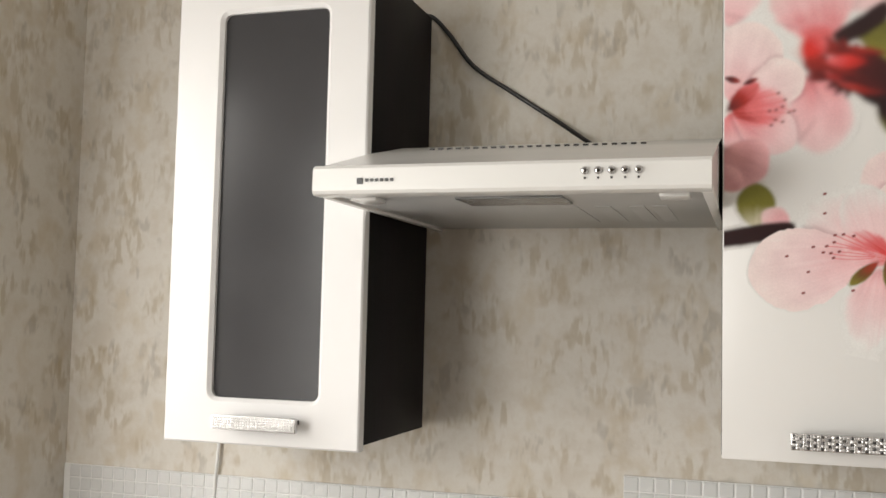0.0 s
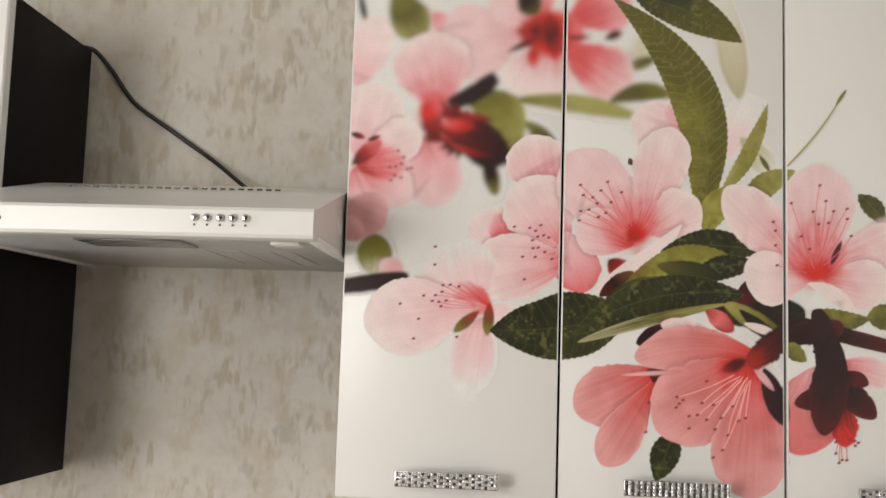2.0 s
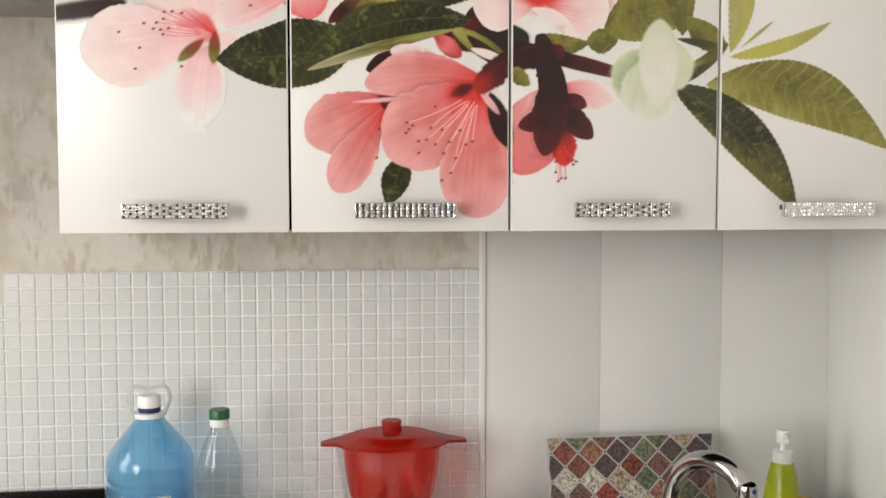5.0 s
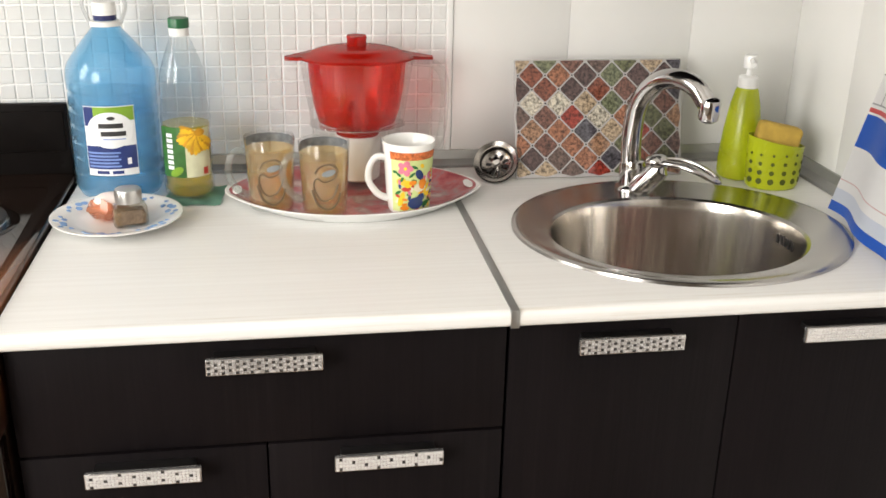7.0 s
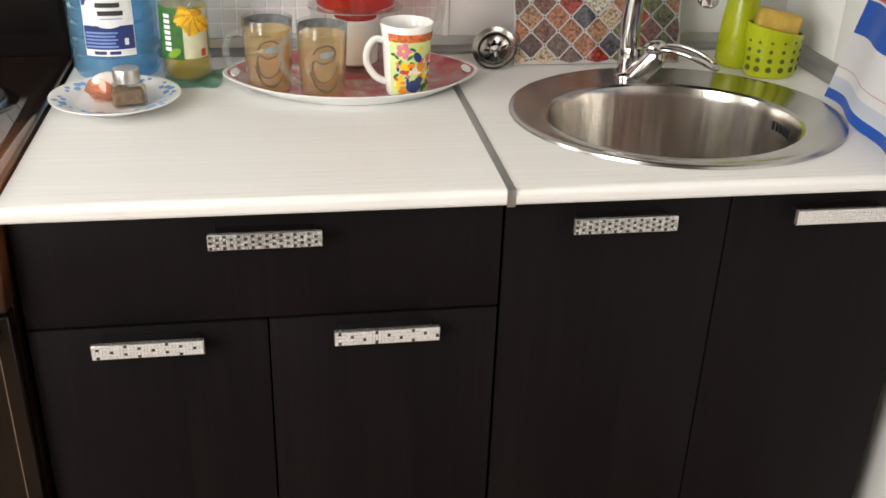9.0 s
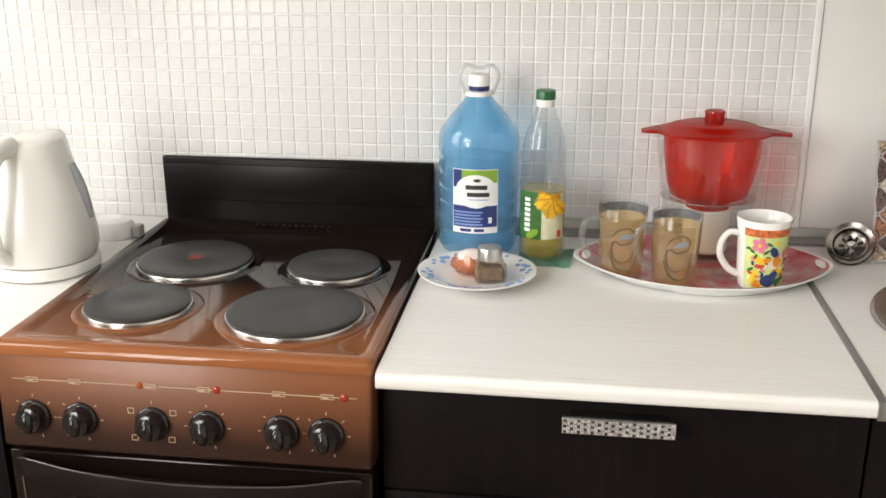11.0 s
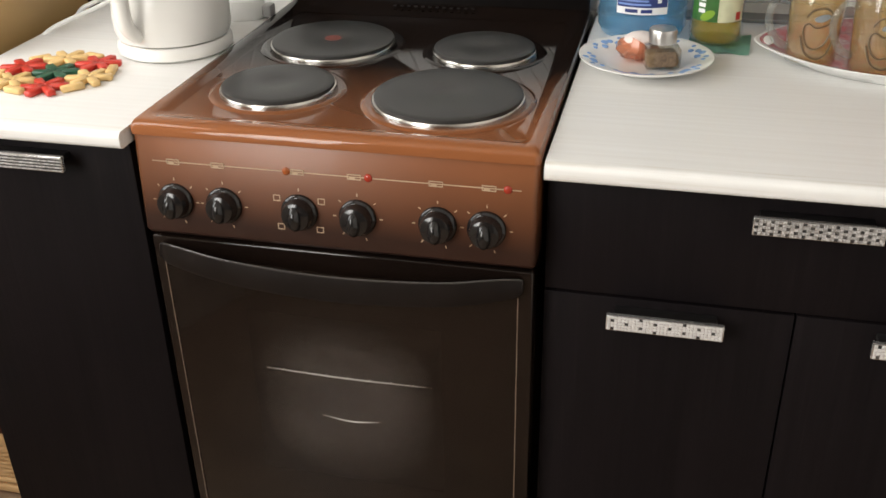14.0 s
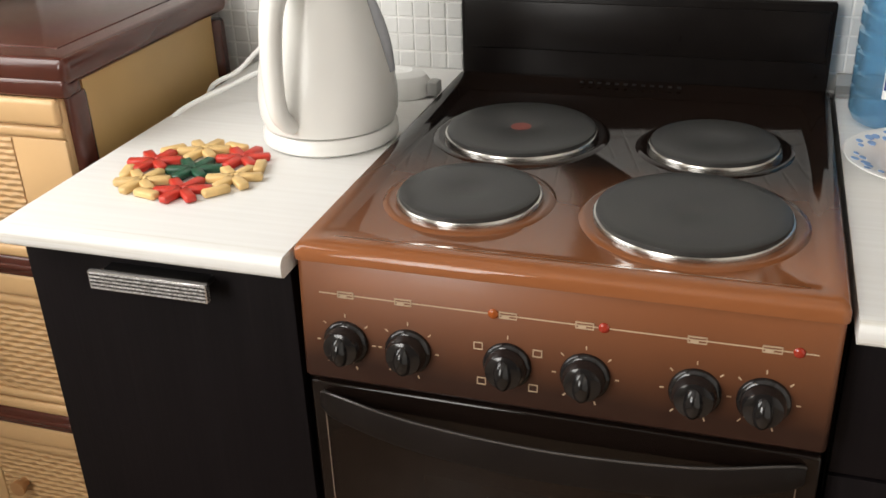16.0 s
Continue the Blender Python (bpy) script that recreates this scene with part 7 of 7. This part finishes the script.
ext = thing("extension_socket", (-0.560, -0.130, 0.86), "white plastic extension socket with a plug in it", "socket")
part("body", lathe([(0, 0.0005), (0.050, 0.0005), (0.054, 0.005), (0.054, 0.022), (0.048, 0.031), (0.030, 0.036), (0.024, 0.032), (0, 0.032)], (-0.576, -0.134, 0.86), 48, 1.0, 0.62), WHITE_PL, ext, "rounded white socket block")
part("plug", box(-0.524, -0.508, -0.146, -0.122, 0.864, 0.884, 0.004), plain("grey_plug", (0.34, 0.34, 0.33), 0.35), ext, "grey plug")
for n_, pts in enumerate((((-0.620, -0.140, 0.872), (-0.665, -0.160, 0.893), (-0.725, -0.175, 0.905), (-0.785, -0.220, 0.884), (-0.828, -0.270, 0.866), (-0.852, -0.30, 0.84)),
                          ((-0.622, -0.120, 0.880), (-0.690, -0.110, 0.938), (-0.755, -0.130, 0.928), (-0.805, -0.150, 0.885), (-0.840, -0.165, 0.866), (-0.853, -0.17, 0.83)))):
    part("cable", tube(pts, 0.0036, 10), WHITE_PL, ext, "white mains cable")
tagged(part("wall_cable", tube([(-0.922, -0.006, 0.90), (-0.925, -0.006, 1.05), (-0.915, -0.006, 1.25), (-0.905, -0.006, 1.42), (-0.90, -0.006, 1.75)], 0.003, 8), WHITE_PL), "thin white cable running up the wall", "cable")

# ---- plastic chest of drawers ----
CBROWN = plain("chest_brown_plastic", (0.075, 0.020, 0.013), 0.22, vary=0.15, scale=10, coat=0.2)
CBEIGE = plain("chest_beige_plastic", (0.64, 0.41, 0.20), 0.35, vary=0.06, scale=8)
CSIDE = plain("chest_side_plastic", (0.46, 0.29, 0.11), 0.4, vary=0.1, scale=6)
CX0, CX1, CY0, CY1 = -1.240, -0.886, -0.412, -0.025
chest = thing("plastic_drawer_chest", ((CX0 + CX1) / 2, -0.22, 0), "brown and beige woven-look plastic chest of drawers", "chest")
part("top", join(box(CX0 - 0.004, CX1 + 0.008, CY0 - 0.012, CY1, 0.940, 0.976, 0.012, 4), box(CX0 - 0.002, CX1 + 0.004, CY0 - 0.014, CY0 + 0.02, 0.926, 0.950, 0.006, 3), box(CX0 + 0.03, CX1 - 0.03, CY0 + 0.03, CY1 - 0.03, 0.9745, 0.9775, 0.001)), CBROWN, chest, "glossy brown moulded top")
for x in (CX0, CX1 - 0.034):
    for y in (CY0, CY1 - 0.034):
        part("post", box(x, x + 0.034, y, y + 0.034, 0.0, 0.930, 0.008, 3), CBROWN, chest)
for x in (CX0 + 0.006, CX1 - 0.012):
    part("side_panel", join(box(x, x + 0.006, CY0 + 0.032, CY1 - 0.032, 0.04, 0.942, 0.001)), CSIDE, chest, "yellow-beige side panel")
for z in (0.155, 0.415, 0.675):
    part("rail", join(box(CX0 + 0.004, CX1 - 0.006, CY0 - 0.020, CY0 + 0.03, z - 0.003, z + 0.027, 0.005, 3), box(CX0 + 0.006, CX1 - 0.008, CY0 - 0.024, CY0 + 0.01, z + 0.008, z + 0.016, 0.003)), CBROWN, chest, "brown rail between two drawers")


def drawer(z0, z1):
    x0, x1, y = CX0 + 0.008, CX1 - 0.012, CY0 - 0.010
    d = part("drawer", box(x0, x1, y, CY0 + 0.03, z0, z1, 0.006, 3), CBEIGE, chest, "beige drawer with woven-look front")
    for a, b, out in ((z1 - 0.034, z1, 0.010), (z1 - 0.052, z1 - 0.036, 0.006), (z0, z0 + 0.018, 0.008), (z0 + 0.020, z0 + 0.034, 0.006)):
        part("moulding", box(x0, x1, y - out, y + 0.004, a, b, 0.006, 3), CBEIGE, d)
    for a, b in ((x0, x0 + 0.080), (x1 - 0.080, x1)):
        part("stile", box(a, b, y - 0.004, y + 0.004, z0 + 0.0342, z1 - 0.0522, 0.003), CBEIGE, d)
    bm = bmesh.new()
    wz0, wz1, wx0, wx1 = z0 + 0.036, z1 - 0.054, x0 + 0.082, x1 - 0.082
    rows = int((wz1 - wz0) / 0.0085)
    n = 60
    for r in range(rows):
        zc = wz0 + (r + 0.5) * (wz1 - wz0) / rows
        prev = None
        for i in range(n + 1):
            x = wx0 + (wx1 - wx0) * i / n
            o = 0.0013 * math.sin(2 * math.pi * i / 10 + math.pi * (r % 2))
            ring = [bm.verts.new((x, y - 0.002 - o + a, zc + b)) for a, b in ((-0.0015, 0.0), (0.0, 0.0038), (0.003, 0.0), (0.0, -0.0038))]
            if prev:
                for k in range(4):
                    bm.faces.new((prev[k], prev[(k + 1) % 4], ring[(k + 1) % 4], ring[k]))
            prev = ring
    part("weave", bm, CBEIGE, d, "woven strips", kind="stuff")
    kc = ((x0 + x1) / 2 - 0.045, y - 0.004, (z0 + z1) / 2)
    part("drawer_knob", moved(lathe([(0.008, 0), (0.008, 0.008), (0.013, 0.014), (0.013, 0.020), (0, 0.023)], (0, 0, 0), 20), Matrix.Translation(kc) @ Matrix.Rotation(radians(90), 4, "X")), plain("knob_wood", (0.42, 0.22, 0.09), 0.4), d, "small round knob")


for z0, z1 in ((0.006, 0.154), (0.180, 0.414), (0.440, 0.674), (0.700, 0.926)):
    drawer(z0, z1)

# ---- mosaic on the back wall ----
MX0, MX1, MZ0, MZ1, MP = -1.248, 0.611, 0.834, 1.334, 0.02494
MSTEP, MLOW = MX1 - 31 * MP, MZ1 - 2 * MP
tagged(part("mosaic_panel", join(box(MSTEP, MX1, -0.0042, 0.0005, MZ0, MZ1, 0), box(MX0, MSTEP, -0.0042, 0.0005, MZ0, MLOW, 0)), GROUT), "white mosaic wall panel above the worktops", "mosaic", kind="structure")
mosaic = bpy.data.objects["mosaic_panel"]


def tile_mesh():
    bm = bmesh.new()
    h, b = MP / 2 - 0.0012, MP / 2 - 0.0026
    q = [[bm.verts.new((sx_ * s, y, sz_ * s)) for sx_, sz_ in ((-1, -1), (1, -1), (1, 1), (-1, 1))] for s, y in ((h, 0.0), (h, -0.0006), (b, -0.0015))]
    for a, c in zip(q, q[1:]):
        for k in range(4):
            bm.faces.new((a[k], a[(k + 1) % 4], c[(k + 1) % 4], c[k]))
    bm.faces.new(q[-1])
    return bm


tile_data = mesh_of("tile", tile_mesh(), TILE_WHITE, 20)
rest_v, rest_f = [], []
base_v, base_f = [v.co.copy() for v in tile_data.vertices], [tuple(p.vertices) for p in tile_data.polygons]
made = 0
nx, nz = int((MX1 - MX0) / MP), int((MZ1 - MZ0) / MP)
for j in range(nz):
    for i in range(nx):
        x, z = MX1 - (i + 0.5) * MP, MZ1 - (j + 0.5) * MP
        y = -0.0042
        if x < MSTEP and z > MLOW:
            continue
        if -0.52 < x < 0.12 and 0.98 < z < 1.30 and made < 300:
            t = new("tile", tile_data)
            t.parent, t.location = mosaic, (x, y, z)
            made += 1
        else:
            o = len(rest_v)
            rest_v += [(v.x + x, v.y + y, v.z + z) for v in base_v]
            rest_f += [tuple(k + o for k in f) for f in base_f]
me = bpy.data.meshes.new("tile_field")
me.from_pydata(rest_v, [], rest_f)
me.materials.append(TILE_WHITE)
field = new("tile_field", me)
field.parent = mosaic
tagged(field, "small white mosaic tiles", kind="stuff")
